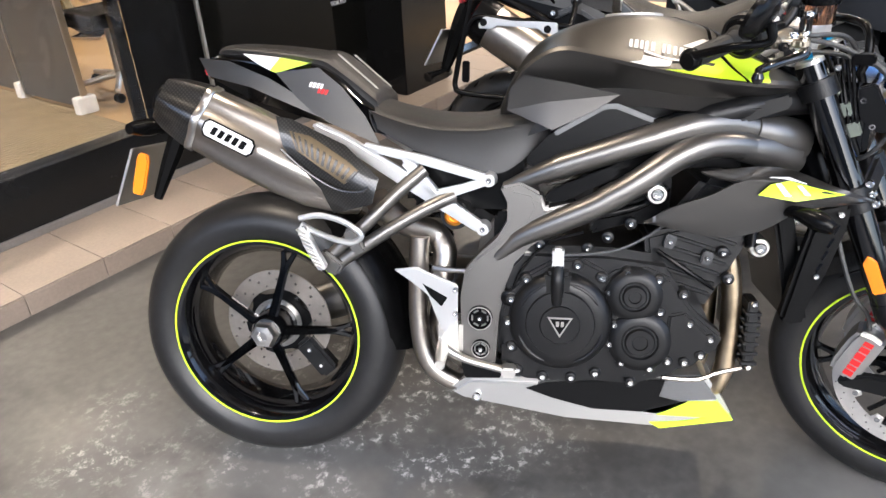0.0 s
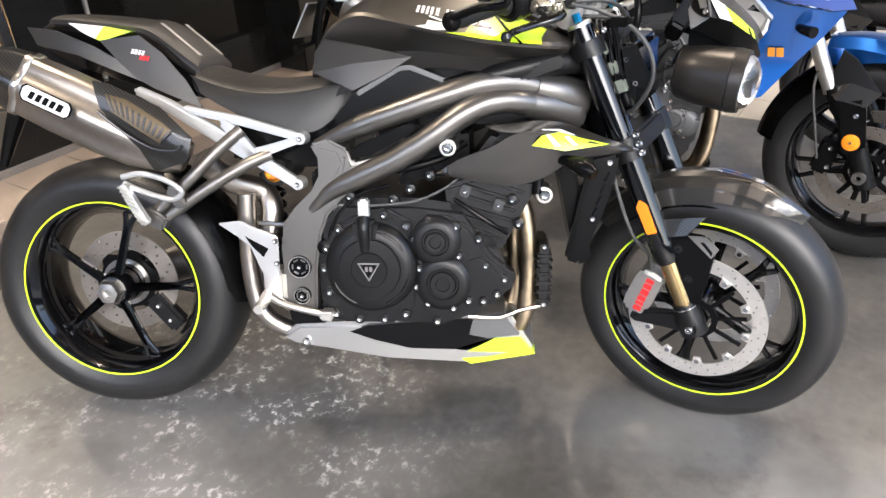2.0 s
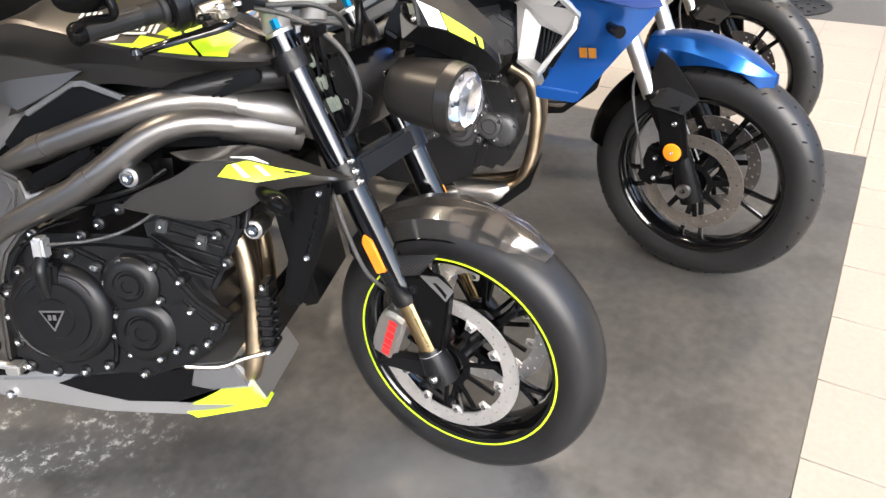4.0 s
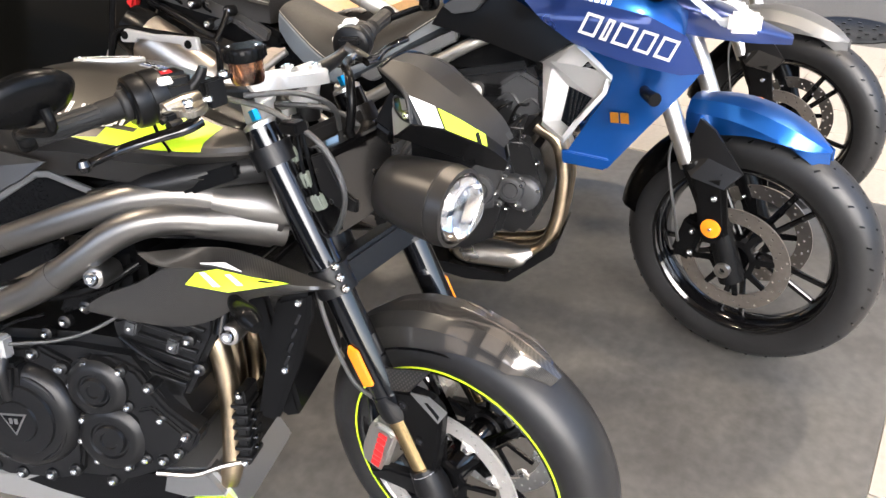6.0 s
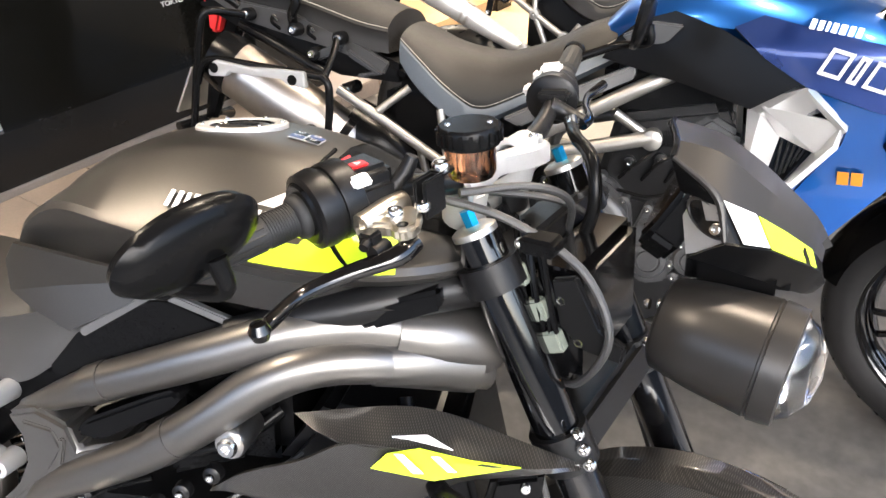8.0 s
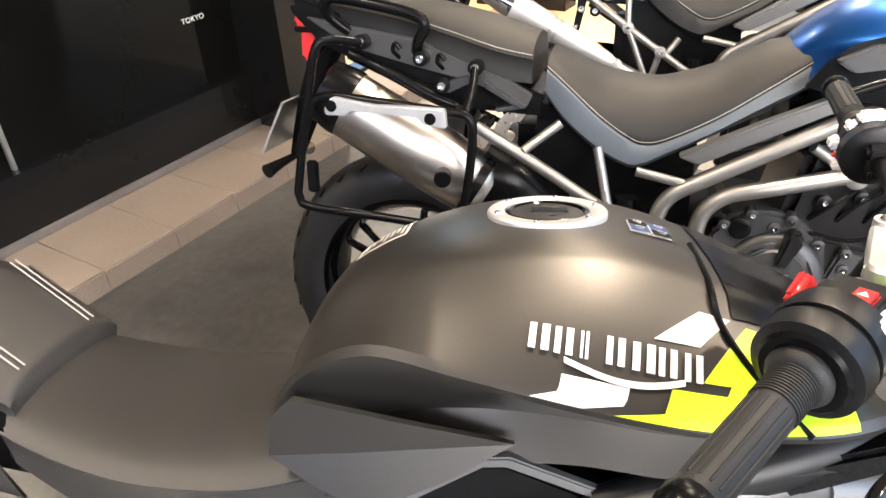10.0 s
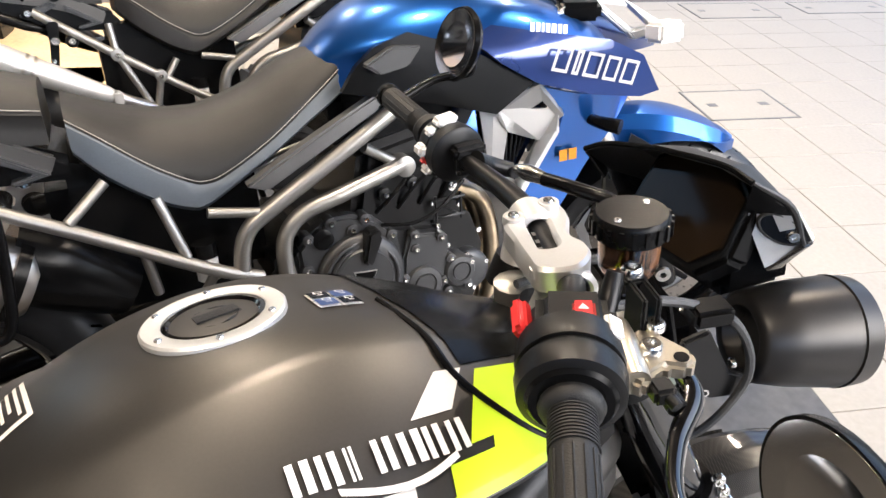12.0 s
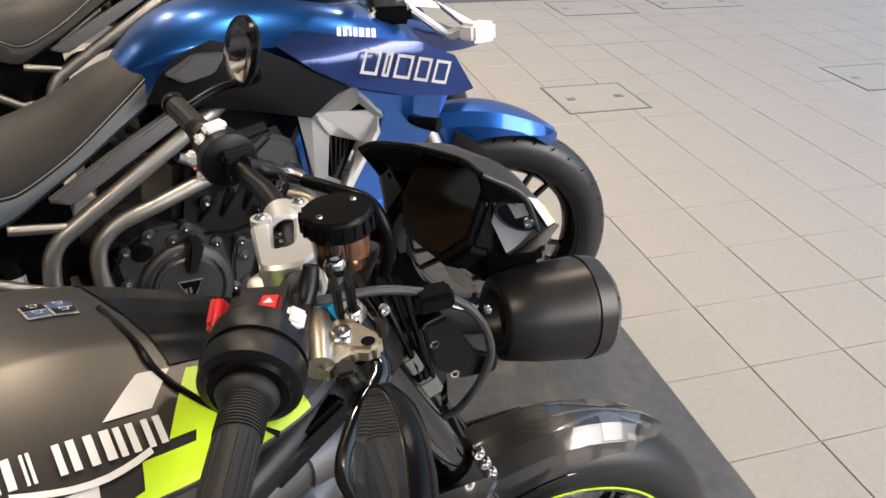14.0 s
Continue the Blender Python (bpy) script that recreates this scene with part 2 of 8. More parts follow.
def tube(pts, r, seg=12, n=6, flat=1.0):
    """A round bar swept along a smooth line; r a number or one for each point."""
    rs = r if isinstance(r, (list, tuple)) else [r] * len(pts)
    line = smooth_line(pts, n) if n > 1 else [Vector(p) for p in pts]
    rad = [v.x for v in smooth_line([(a, 0, 0) for a in rs], n)] if n > 1 else list(rs)
    rings, up = [], None
    for i, p in enumerate(line):
        d = (line[min(i + 1, len(line) - 1)] - line[max(i - 1, 0)]).normalized()
        if up is None:
            up = d.orthogonal().normalized()
        side = d.cross(up).normalized()
        up = side.cross(d).normalized()
        rings.append([p + (side * math.cos(a) + up * math.sin(a) * flat) * rad[i] for a in (2 * math.pi * k / seg for k in range(seg))])
    return rings_mesh(rings)


def lathe(profile, seg=48, axis="y", centre=(0, 0, 0), closed=True):
    """Turns (along, radius) round the axis; closed: the profile is a loop."""
    c = Vector(centre)
    rings = []
    for k in range(seg):
        a = 2 * math.pi * k / seg
        u, v = math.cos(a), math.sin(a)
        if axis == "y":
            rings.append([c + Vector((r * u, s, r * v)) for s, r in profile])
        elif axis == "x":
            rings.append([c + Vector((s, r * u, r * v)) for s, r in profile])
        else:
            rings.append([c + Vector((r * u, r * v, s)) for s, r in profile])
    bm = bmesh.new()
    V = [[bm.verts.new(p) for p in r] for r in rings]
    n = len(profile)
    for i in range(seg):
        a, b = V[i], V[(i + 1) % seg]
        for j in range(n if closed else n - 1):
            bm.faces.new((a[j], a[(j + 1) % n], b[(j + 1) % n], b[j]))
    if not closed:
        for j in (0, n - 1):
            if profile[j][1] > 1e-6:
                bm.faces.new([V[i][j] for i in range(seg)])
    bmesh.ops.remove_doubles(bm, verts=bm.verts, dist=1e-6)
    bmesh.ops.recalc_face_normals(bm, faces=bm.faces)
    return bm


def plate(outline, y0, y1, bevel=0.003, holes=(), rows=None):
    """A plate cut to an (x, z) outline, from y0 to y1, with softened edges."""
    bm = bmesh.new()
    lo = [bm.verts.new((x, y0, z)) for x, z in outline]
    hi = [bm.verts.new((x, y1, z)) for x, z in outline]
    n = len(outline)
    bm.faces.new(lo)
    bm.faces.new(hi[::-1])
    for i in range(n):
        bm.faces.new((lo[i], lo[(i + 1) % n], hi[(i + 1) % n], hi[i]))
    bmesh.ops.recalc_face_normals(bm, faces=bm.faces)
    if bevel:
        rim = [e for e in bm.edges if len(e.link_faces) == 2 and e.calc_face_angle(0) > 0.5]
        bmesh.ops.bevel(bm, geom=rim, offset=bevel, segments=2, affect="EDGES", clamp_overlap=True)
    return bm


def strip(pts, ws, y0, y1, bevel=0.004):
    """A flat bar along an (x, z) line, with a half width at each point."""
    P = [Vector((x, 0, z)) for x, z in pts]
    left, right = [], []
    for i, p in enumerate(P):
        d = (P[min(i + 1, len(P) - 1)] - P[max(i - 1, 0)]).normalized()
        n = Vector((-d.z, 0, d.x)) * ws[i]
        left.append((p.x + n.x, p.z + n.z))
        right.append((p.x - n.x, p.z - n.z))
    return plate(left + right[::-1], y0, y1, bevel)


def skin(rows, thick=0.004):
    """A thin shell over rows of points, the same count in each."""
    bm = bmesh.new()
    V = [[bm.verts.new(p) for p in r] for r in rows]
    for a, b in zip(V, V[1:]):
        for j in range(len(a) - 1):
            q = [a[j], a[j + 1], b[j + 1], b[j]]
            if len({tuple(round(c, 5) for c in v.co) for v in q}) > 2:
                bm.faces.new(q)
    bmesh.ops.remove_doubles(bm, verts=bm.verts, dist=1e-5)
    bmesh.ops.recalc_face_normals(bm, faces=bm.faces)
    if thick:
        bmesh.ops.solidify(bm, geom=bm.faces[:], thickness=thick)
        bmesh.ops.recalc_face_normals(bm, faces=bm.faces)
    return bm


def curved_plate(outline, yf, thick=0.004, cuts=10):
    """A thin shell over an (x, z) outline, whose y follows yf(x, z)."""
    bm = bmesh.new()
    f = bm.faces.new([bm.verts.new((x, 0, z)) for x, z in outline])
    xs, zs = [p[0] for p in outline], [p[1] for p in outline]
    for axis, lo, hi in ((0, min(xs), max(xs)), (2, min(zs), max(zs))):
        for k in range(1, cuts):
            co, no = [0, 0, 0], [0, 0, 0]
            co[axis], no[axis] = lo + (hi - lo) * k / cuts, 1
            bmesh.ops.bisect_plane(bm, geom=bm.verts[:] + bm.edges[:] + bm.faces[:], plane_co=co, plane_no=no)
    for v in bm.verts:
        v.co.y = yf(v.co.x, v.co.z)
    bmesh.ops.recalc_face_normals(bm, faces=bm.faces)
    bmesh.ops.solidify(bm, geom=bm.faces[:], thickness=thick)
    bmesh.ops.recalc_face_normals(bm, faces=bm.faces)
    return bm


def facet(pts, thick=0.004, fan=True):
    """A flat-sided panel through corner points, with thickness; without fan its outline may turn inwards."""
    bm = bmesh.new()
    V = [bm.verts.new(p) for p in pts]
    if fan:
        c = bm.verts.new(sum((Vector(p) for p in pts), Vector()) / len(pts))
        for k in range(len(V)):
            bm.faces.new((V[k], V[(k + 1) % len(V)], c))
    else:
        bmesh.ops.triangulate(bm, faces=[bm.faces.new(V)])
    bmesh.ops.recalc_face_normals(bm, faces=bm.faces)
    bmesh.ops.solidify(bm, geom=bm.faces[:], thickness=thick)
    bmesh.ops.recalc_face_normals(bm, faces=bm.faces)
    return bm


def box(x0, x1, y0, y1, z0, z1, bevel=0.004, seg=2):
    bm = bmesh.new()
    bmesh.ops.create_cube(bm, size=1)
    for v in bm.verts:
        v.co = (x0 + (v.co.x + 0.5) * (x1 - x0), y0 + (v.co.y + 0.5) * (y1 - y0), z0 + (v.co.z + 0.5) * (z1 - z0))
    if bevel:
        bmesh.ops.bevel(bm, geom=bm.edges[:], offset=bevel, segments=seg, affect="EDGES", clamp_overlap=True)
    return bm


def join(*bms):
    """Several bmeshes as one."""
    me = bpy.data.meshes.new("tmp")
    out = bmesh.new()
    for b in bms:
        b.to_mesh(me)
        out.from_mesh(me)
        b.free()
    bpy.data.meshes.remove(me)
    return out


def moved(bm, m):
    bmesh.ops.transform(bm, matrix=m, verts=bm.verts)
    return bm


def mirrored(bm):
    """The same on the other side of y = 0."""
    bmesh.ops.transform(bm, matrix=Matrix.Diagonal((1, -1, 1, 1)), verts=bm.verts)
    bmesh.ops.reverse_faces(bm, faces=bm.faces)
    return bm


def mesh_of(name, bm, material, angle=40):
    me = bpy.data.meshes.new(name)
    for f in bm.faces:
        f.smooth = True
    for e in bm.edges:
        e.smooth = not (len(e.link_faces) == 2 and e.calc_face_angle(0) > radians(angle))
    bm.to_mesh(me)
    bm.free()
    if material:
        me.materials.append(material)
    return me


def part(name, bm, material, parent, label="", at=None, angle=40):
    """Links a bmesh as one mesh object under a thing or a part."""
    ob = new(name, mesh_of(name, bm, material, angle))
    ob.parent = parent
    if at is not None:
        ob.matrix_basis = at
    if label:
        ob["label"] = label
    return ob


def copy_part(ob, at, parent=None):
    """Another object on the same mesh, with its own place."""
    o = new(ob.name.split(".")[0], ob.data)
    o.parent = parent or ob.parent
    o.matrix_basis = at
    if "label" in ob:
        o["label"] = ob["label"]
    return o


def thing(name, at, label, category, group="", kind=""):
    """An empty at a thing's base that carries its parts."""
    return_ob = new(name)
    return_ob.empty_display_size = 0.1
    return_ob.matrix_basis = at
    return tagged(return_ob, label, category, group, kind)


def solid(name, bm, material, label, category, group="", kind="", at=None):
    """A thing that is one mesh."""
    ob = new(name, mesh_of(name, bm, material))
    if at is not None:
        ob.matrix_basis = at
    return tagged(ob, label, category, group, kind)


def lettering(name, text, size, material, parent, at, depth=0.0006, label="", outline=0.0, shear=0.0, squeeze=1.0):
    """Raised letters from the built-in font, turned into a mesh; they stand in the local xz plane, facing -y."""
    cu = bpy.data.curves.new("letters", "FONT")
    cu.body, cu.size, cu.extrude, cu.shear, cu.align_x, cu.align_y = text, size, depth, shear, "CENTER", "CENTER"
    cu.offset = outline
    tmp = new("letters_tmp", cu)
    dg = bpy.context.evaluated_depsgraph_get()
    me = bpy.data.meshes.new_from_object(tmp.evaluated_get(dg))
    bpy.data.objects.remove(tmp)
    bpy.data.curves.remove(cu)
    me.name = name
    me.transform(Matrix.Rotation(radians(90), 4, "X") @ Matrix.Diagonal((squeeze, 1, 1, 1)))
    me.materials.clear()
    me.materials.append(material)
    ob = new(name, me)
    ob.parent = parent
    ob.matrix_basis = at
    if label:
        ob["label"] = label
    return ob


def bolt_mesh(name, r, h, material):
    """A domed socket-head bolt along -y, its foot at y = 0."""
    prof = [(0, r), (-h * 0.7, r), (-h, r * 0.8), (-h, r * 0.45), (-h * 0.45, r * 0.4), (-h * 0.45, 0.0)]
    return mesh_of(name, lathe(prof, 12, "y", closed=False), material)


BOLT = bolt_mesh("bolt", 0.0065, 0.006, M["chrome"])
BIGBOLT = bolt_mesh("bolt", 0.014, 0.012, M["chrome"])


def bolt(parent, x, y, z, big=False, turn=None, scale=1.0):
    o = new("bolt", BIGBOLT if big else BOLT)
    o.parent = parent
    m = pose(x, y, z) @ (turn if turn is not None else Matrix.Identity(4)) @ Matrix.Scale(scale, 4)
    o.matrix_basis = m
    return o

# ---- the setting: an entrance with a display mat, a tiled step and a glazed shop front ----
FRONT = pose(0, 0, 0, 0, 0, 67)   # x runs along the shop front, y points into the shop

ground = solid("ground", box(-40, 60, -60, 40, -0.3, -0.012, 0), mat("dark_road_asphalt", (0.07, 0.068, 0.065), 0.8, 0, 0, 0.25, 90, 0.3, 300, stain=0.2, stain_scale=0.7), "dark asphalt ground round the shop", "ground", kind="structure", at=FRONT)
bed = solid("pavement", box(-6.0, 4.82, -2.2, 1.2, -0.1, -0.004, 0), M["joint"], "pale stone tiled forecourt with dark joints", "pavement", kind="structure", at=FRONT)
bed_b = solid("pavement_outer", box(-6.0, 5.45, -9.0, -2.201, -0.1, -0.004, 0), M["joint"], "outer stretch of the pale tiled forecourt", "pavement", kind="structure", at=FRONT)
solid("floor", box(-4.0, 2.77, -2.06, 1.16, -0.02, 0.0035, 0.002), M["mat"], "worn black display mat with pale scuffs", "mat", kind="structure", at=FRONT)

# step, plinth and columns of the front
step = solid("step", box(-4.0, 3.4, 1.165, 1.56, -0.02, 0.082, 0.002), M["joint"], "low brown tiled step along the shop front", "step", kind="structure", at=FRONT)
plinth = solid("wall_plinth", box(-4.0, 2.2, 1.562, 1.68, -0.02, 0.335, 0.003), M["darkmetal"], "gloss black plinth under the shop glass", "wall", kind="structure", at=FRONT)
sill = solid("trim", box(-4.0, 2.2, 1.545, 1.5615, 0.084, 0.118, 0.004), mat("grey_aluminium_trim", (0.3, 0.29, 0.28), 0.4, 0.8), "grey metal trim at the foot of the plinth", "trim", kind="structure", at=FRONT)
solid("door_sill", box(2.62, 3.4, 1.562, 1.68, -0.02, 0.1, 0.004), M["darkmetal"], "black metal sill of the open shop door", "sill", kind="structure", at=FRONT)


def column(x0, x1, y0, y1, z0, label):
    return solid("wall_column", box(x0, x1, y0, y1, z0, 3.0, 0.006), M["darkmetal"], label, "column", "front columns", "structure", FRONT)


column(0.72, 1.17, 1.69, 1.735, 0.08, "gloss black clad panel inside the shop glass")
column(2.2, 2.62, 1.34, 1.75, 0.0, "gloss black clad column beside the shop door")
column(-0.9, -0.82, 1.6, 1.68, 0.335, "slim black upright of the shop glazing")
for px_, py_ in ((4.62, 2.3), (4.5, 1.45), (4.78, 1.14)):
    column(px_, px_ + 0.2, py_, py_ + 0.24, 0.0, "black post beside the open shop door")
landing = solid("floor_landing", box(3.45, 5.6, 0.05, 1.5, -0.05, 0.004, 0.001), M["landing"], "tan wooden landing beside the shop door", "floor", kind="structure", at=FRONT)
# flat dark brown patches on the landing
for tri_ in ([(4.23, 0.69), (4.23, 0.36), (3.93, 0.41)], [(4.98, 1.05), (5.14, 1.09), (4.45, 0.37), (4.4, 0.42), (4.62, 0.72)]):
    bm = bmesh.new()
    bm.faces.new([bm.verts.new((x, y, 0.006)) for x, y in reversed(tri_)])
    bmesh.ops.solidify(bm, geom=bm.faces[:], thickness=0.003)
    part("floor_inlay", bm, M["inlay"], landing, "dark brown floor patch")
win = thing("window_1", FRONT, "tall clear shop glass above a black plinth", "window", kind="structure")
pane = part("pane", box(-0.82, 0.72, 1.6, 1.61, 0.335, 3.0, 0), M["clear"], win)
pane.visible_shadow = False
part("pane_edge", box(1.085, 1.1, 1.6, 1.62, 0.335, 3.0, 0.002), M["alu"], win, "pale metal edge of the glass")
part("pane", box(1.1, 2.2, 1.605, 1.63, 0.335, 3.0, 0), mat("black_tinted_glass", (0.004, 0.004, 0.0035), 0.06, 0, 0.0, 0.05, spec=0.12), win, "black tinted glass")
lettering("sign_letters", "TOKYO", 0.03, M["white"], win, pose(1.99, 1.603, 0.628), squeeze=1.15, label="small white place name on the glass")

# shop inside
inner = solid("floor_entry", box(3.41, 7.0, 1.505, 1.679, -0.02, 0.08, 0), M["wood"], "tan floor edge at the shop door", "floor", kind="structure", at=FRONT)
inner = solid("floor_shop", box(-5.0, 7.0, 1.68, 9.0, -0.02, 0.08, 0), M["wood"], "warm tan shop floor under lamp light", "floor", kind="structure", at=FRONT)
solid("wall_back", box(-5.0, 7.0, 9.0, 9.2, 0, 3.2, 0), M["wall"], "plain back wall of the shop", "wall", kind="structure", at=FRONT)
solid("wall_side", box(-5.2, -5.0, 1.6, 9.2, 0, 3.2, 0), M["wall"], "plain side wall of the shop", "wall", kind="structure", at=FRONT)
ceiling = solid("ceiling", box(-2.8, 6.5, -3.1, 1.6, 3.0, 3.2, 0), M["ceil"], "plain canopy ceiling over the entrance", "ceiling", kind="structure", at=FRONT)
solid("ceiling_shop", box(-5.2, 7.0, 1.601, 9.2, 3.0, 3.2, 0), M["ceil"], "plain warm ceiling inside the shop", "ceiling", kind="structure", at=FRONT)

# ribbed brown carpet
carpet = thing("carpet", FRONT @ pose(0, 0, 0.08), "ribbed brown carpet on the shop floor", "carpet")
part("carpet_base", box(-3.0, 1.08, 1.72, 3.9, 0.0005, 0.006, 0), mat("brown_carpet", (0.08, 0.058, 0.035), 0.9, 0, 0, 0.2, 200, 0.3, 400), carpet)
rib_bm = bmesh.new()
for k in range(66):
    bmesh.ops.create_cube(rib_bm, size=1, matrix=Matrix.LocRotScale((-0.96, 1.74 + 0.0325 * k, 0.008), None, (4.06, 0.017, 0.008)))
part("rib", rib_bm, mat("pale_carpet_rib", (0.26, 0.2, 0.12), 0.9, 0, 0, 0.2, 200, 0.3, 400), carpet)["kind"] = "stuff"


def display_stand(x, y, w, turn):
    p = thing("display_stand", FRONT @ pose(x, y, 0.085, 0, 0, turn), "dark grey display stand with a pale metal edge", "stand", "display stands")
    part("board", box(0, w, -0.012, 0.012, 0.03, 1.6, 0.003), M["grey"], p)
    for dx in (-0.014, w + 0.002):
        part("edge_post", box(dx, dx + 0.012, -0.02, 0.02, 0.0, 1.65, 0.003), M["alu"], p, "pale metal edge post")
    part("foot", box(w - 0.03, w + 0.03, -0.06, 0.06, 0.0, 0.1, 0.006), M["white"], p, "white foot clip")
    return p


display_stand(1.06, 3.44, 0.62, -88)
display_stand(1.06, 4.1, 0.62, -88)


def office_chair(x, y):
    c = thing("office_chair", FRONT @ pose(x, y, 0.085), "office chair base with silver arms and black castors", "chair", "office chairs")
    part("column", lathe([(0.06, 0.03), (0.42, 0.025), (0.42, 0.0), (0.06, 0.0)], 16, "z"), M["steel"], c)
    part("seat", moved(box(-0.23, 0.23, -0.22, 0.22, 0.42, 0.5, 0.03), Matrix.Identity(4)), M["black"], c)
    for k in range(5):
        a = 2 * math.pi * k / 5 + 0.3
        arm = part("base_arm", tube([(0.03 * math.cos(a), 0.03 * math.sin(a), 0.1), (0.3 * math.cos(a), 0.3 * math.sin(a), 0.075)], [0.022, 0.015], 10, 1), M["alu"], c)
        part("castor", lathe([(-0.02, 0.0), (-0.02, 0.028), (0.02, 0.028), (0.02, 0.0)], 16, "y", (0.3 * math.cos(a), 0.3 * math.sin(a), 0.029), closed=False), M["black"], arm)


office_chair(1.47, 3.05)
# the last three, past x 4, are extra lamps added to brighten the doorway floor
for k, (x, y) in enumerate(((-0.2, 0.2), (1.4, -0.9), (2.8, -0.2), (1.8, -2.4), (3.8, -2.4), (0.6, 3.6), (3.2, 3.6), (-2.0, 3.6), (0.6, 6.2), (3.2, 6.2), (4.2, 2.5), (5.6, 2.9), (4.6, 0.6))):
    lamp = thing("ceiling_light", FRONT @ pose(x, y, 3.0), "unseen round recessed warm ceiling downlight", "downlight", "ceiling downlights")
    part("trim_ring", lathe([(0.0, 0.07), (-0.012, 0.075), (-0.012, 0.06), (0.0, 0.055)], 24, "z"), M["white"], lamp)
    part("diffuser", lathe([(-0.004, 0.055), (-0.006, 0.0)], 20, "z", closed=False), glow("lamp_glow", (1.0, 0.85, 0.66), 12), lamp)
    li = new("ceiling_lamp", bpy.data.lights.new("ceiling_lamp", "AREA"))
    li.data.shape, li.data.size, li.data.energy, li.data.color = "DISK", 0.12, (7 if y < 1 and x < 4 else 24 if x > 4 else 13), (1.0, 0.8, 0.58)
    li.data.spread = radians(140)
    li.matrix_basis = FRONT @ pose(x, y, 2.98)



# unseen walls added round the forecourt, never looked at, that shut off the low sky
for nm, q in (("blocker_opposite", (-30, 30, -15.4, -15.0, -0.3, 2.2)), ("blocker_far_end", (14.0, 14.4, -15, 9, -0.3, 7.0)), ("blocker_near_end", (-12.4, -12.0, -15, 9, -0.3, 4.0))):
    solid(nm, box(*q, 0), M["darkwall"], "unseen plain wall added to block the low sky", "wall", kind="structure", at=FRONT)

# ---- wheels ----
def tyre_profile(w, ro, ri):
    """Half width, outer and bead radius; a loop of (along the axle, radius)."""
    h = ro - ri
    side = [(-0.84 * w, ri), (-0.98 * w, ri + 0.22 * h), (-1.0 * w, ri + 0.42 * h), (-0.93 * w, ri + 0.64 * h), (-0.78 * w, ri + 0.81 * h), (-0.55 * w, ri + 0.93 * h), (-0.28 * w, ri + 0.985 * h)]
    top = [(0, ro)]
    return side + top + [(-a, b) for a, b in side[::-1]] + [(0.7 * w, ri - 0.002), (-0.7 * w, ri - 0.002)]


def rim_mesh(w, ri, depth=0.03):
    p = [(-w, ri + 0.006), (-w * 0.97, ri - 0.006), (-w * 0.8, ri - depth * 0.5), (-w * 0.4, ri - depth), (w * 0.4, ri - depth), (w * 0.8, ri - depth * 0.5), (w * 0.97, ri - 0.006), (w, ri + 0.006),
         (w * 0.86, ri + 0.004), (w * 0.7, ri - depth * 0.25), (w * 0.36, ri - depth + 0.008), (-w * 0.36, ri - depth + 0.008), (-w * 0.7, ri - depth * 0.25), (-w * 0.86, ri + 0.004)]
    return lathe(p, 72, "y")


def spoke(r0, r1, y0, y1, w0, w1, fork=0.0, bend=0.0):
    """A tapered cast spoke from the hub out along +x, its root at y0 and its end at y1; fork > 0 splits the end."""
    bms = []
    for s in ((-1, 1) if fork else (0,)):
        rings = []
        for k in range(9):
            t = k / 8
            r = r0 + (r1 - r0) * t
            y = y0 + (y1 - y0) * t
            z = s * fork * max(0, t - 0.72) / 0.28 + bend * math.sin(math.pi * t)
            w = (w0 + (w1 - w0) * t) * (0.75 if fork and t > 0.85 else 1)
            d = w * 0.75
            rings.append([Vector((r, y + d * b, z + w * a)) for a, b in ((-1, -0.4), (-0.6, -1), (0.6, -1), (1, -0.4), (0.8, 1), (-0.8, 1))])
        bms.append(rings_mesh(rings))
    return join(*bms)


def drilled_disc(r0, r1, thick, cells=48, rows=3):
    """A brake disc ring with real drilled holes and a scalloped feel at the carrier."""
    bm = bmesh.new()
    for k in range(rows):
        ra, rb = r0 + (r1 - r0) * k / rows, r0 + (r1 - r0) * (k + 1) / rows
        for j in range(cells):
            a0, a1 = 2 * math.pi * j / cells, 2 * math.pi * (j + 1) / cells

            def P(u, v):
                r, a = ra + (rb - ra) * u, a0 + (a1 - a0) * v
                return bm.verts.new((r * math.cos(a), 0, r * math.sin(a)))
            edge = [(0, 0), (0.5, 0), (1, 0), (1, 0.5), (1, 1), (0.5, 1), (0, 1), (0, 0.5)]
            if (j * 1 + k * 2) % 3 == 0:
                cx = 0.5
                V = [P(u, v) for u, v in edge]
                arc = (ra + rb) / 2 * (a1 - a0)
                f = (rb - ra) / arc
                h = [P(cx + 0.24 * math.cos(t) * min(1, 1 / f), 0.5 + 0.24 * math.sin(t) * min(1, f)) for t in (math.pi + 0.785 + 0.785 * q for q in range(8))]
                for q in range(8):
                    bm.faces.new((V[q], V[(q + 1) % 8], h[(q + 1) % 8], h[q]))
            else:
                bm.faces.new([P(u, v) for u, v in edge])
    bmesh.ops.remove_doubles(bm, verts=bm.verts, dist=1e-5)
    bmesh.ops.recalc_face_normals(bm, faces=bm.faces)
    bmesh.ops.solidify(bm, geom=bm.faces[:], thickness=thick)
    bmesh.ops.recalc_face_normals(bm, faces=bm.faces)
    return bm


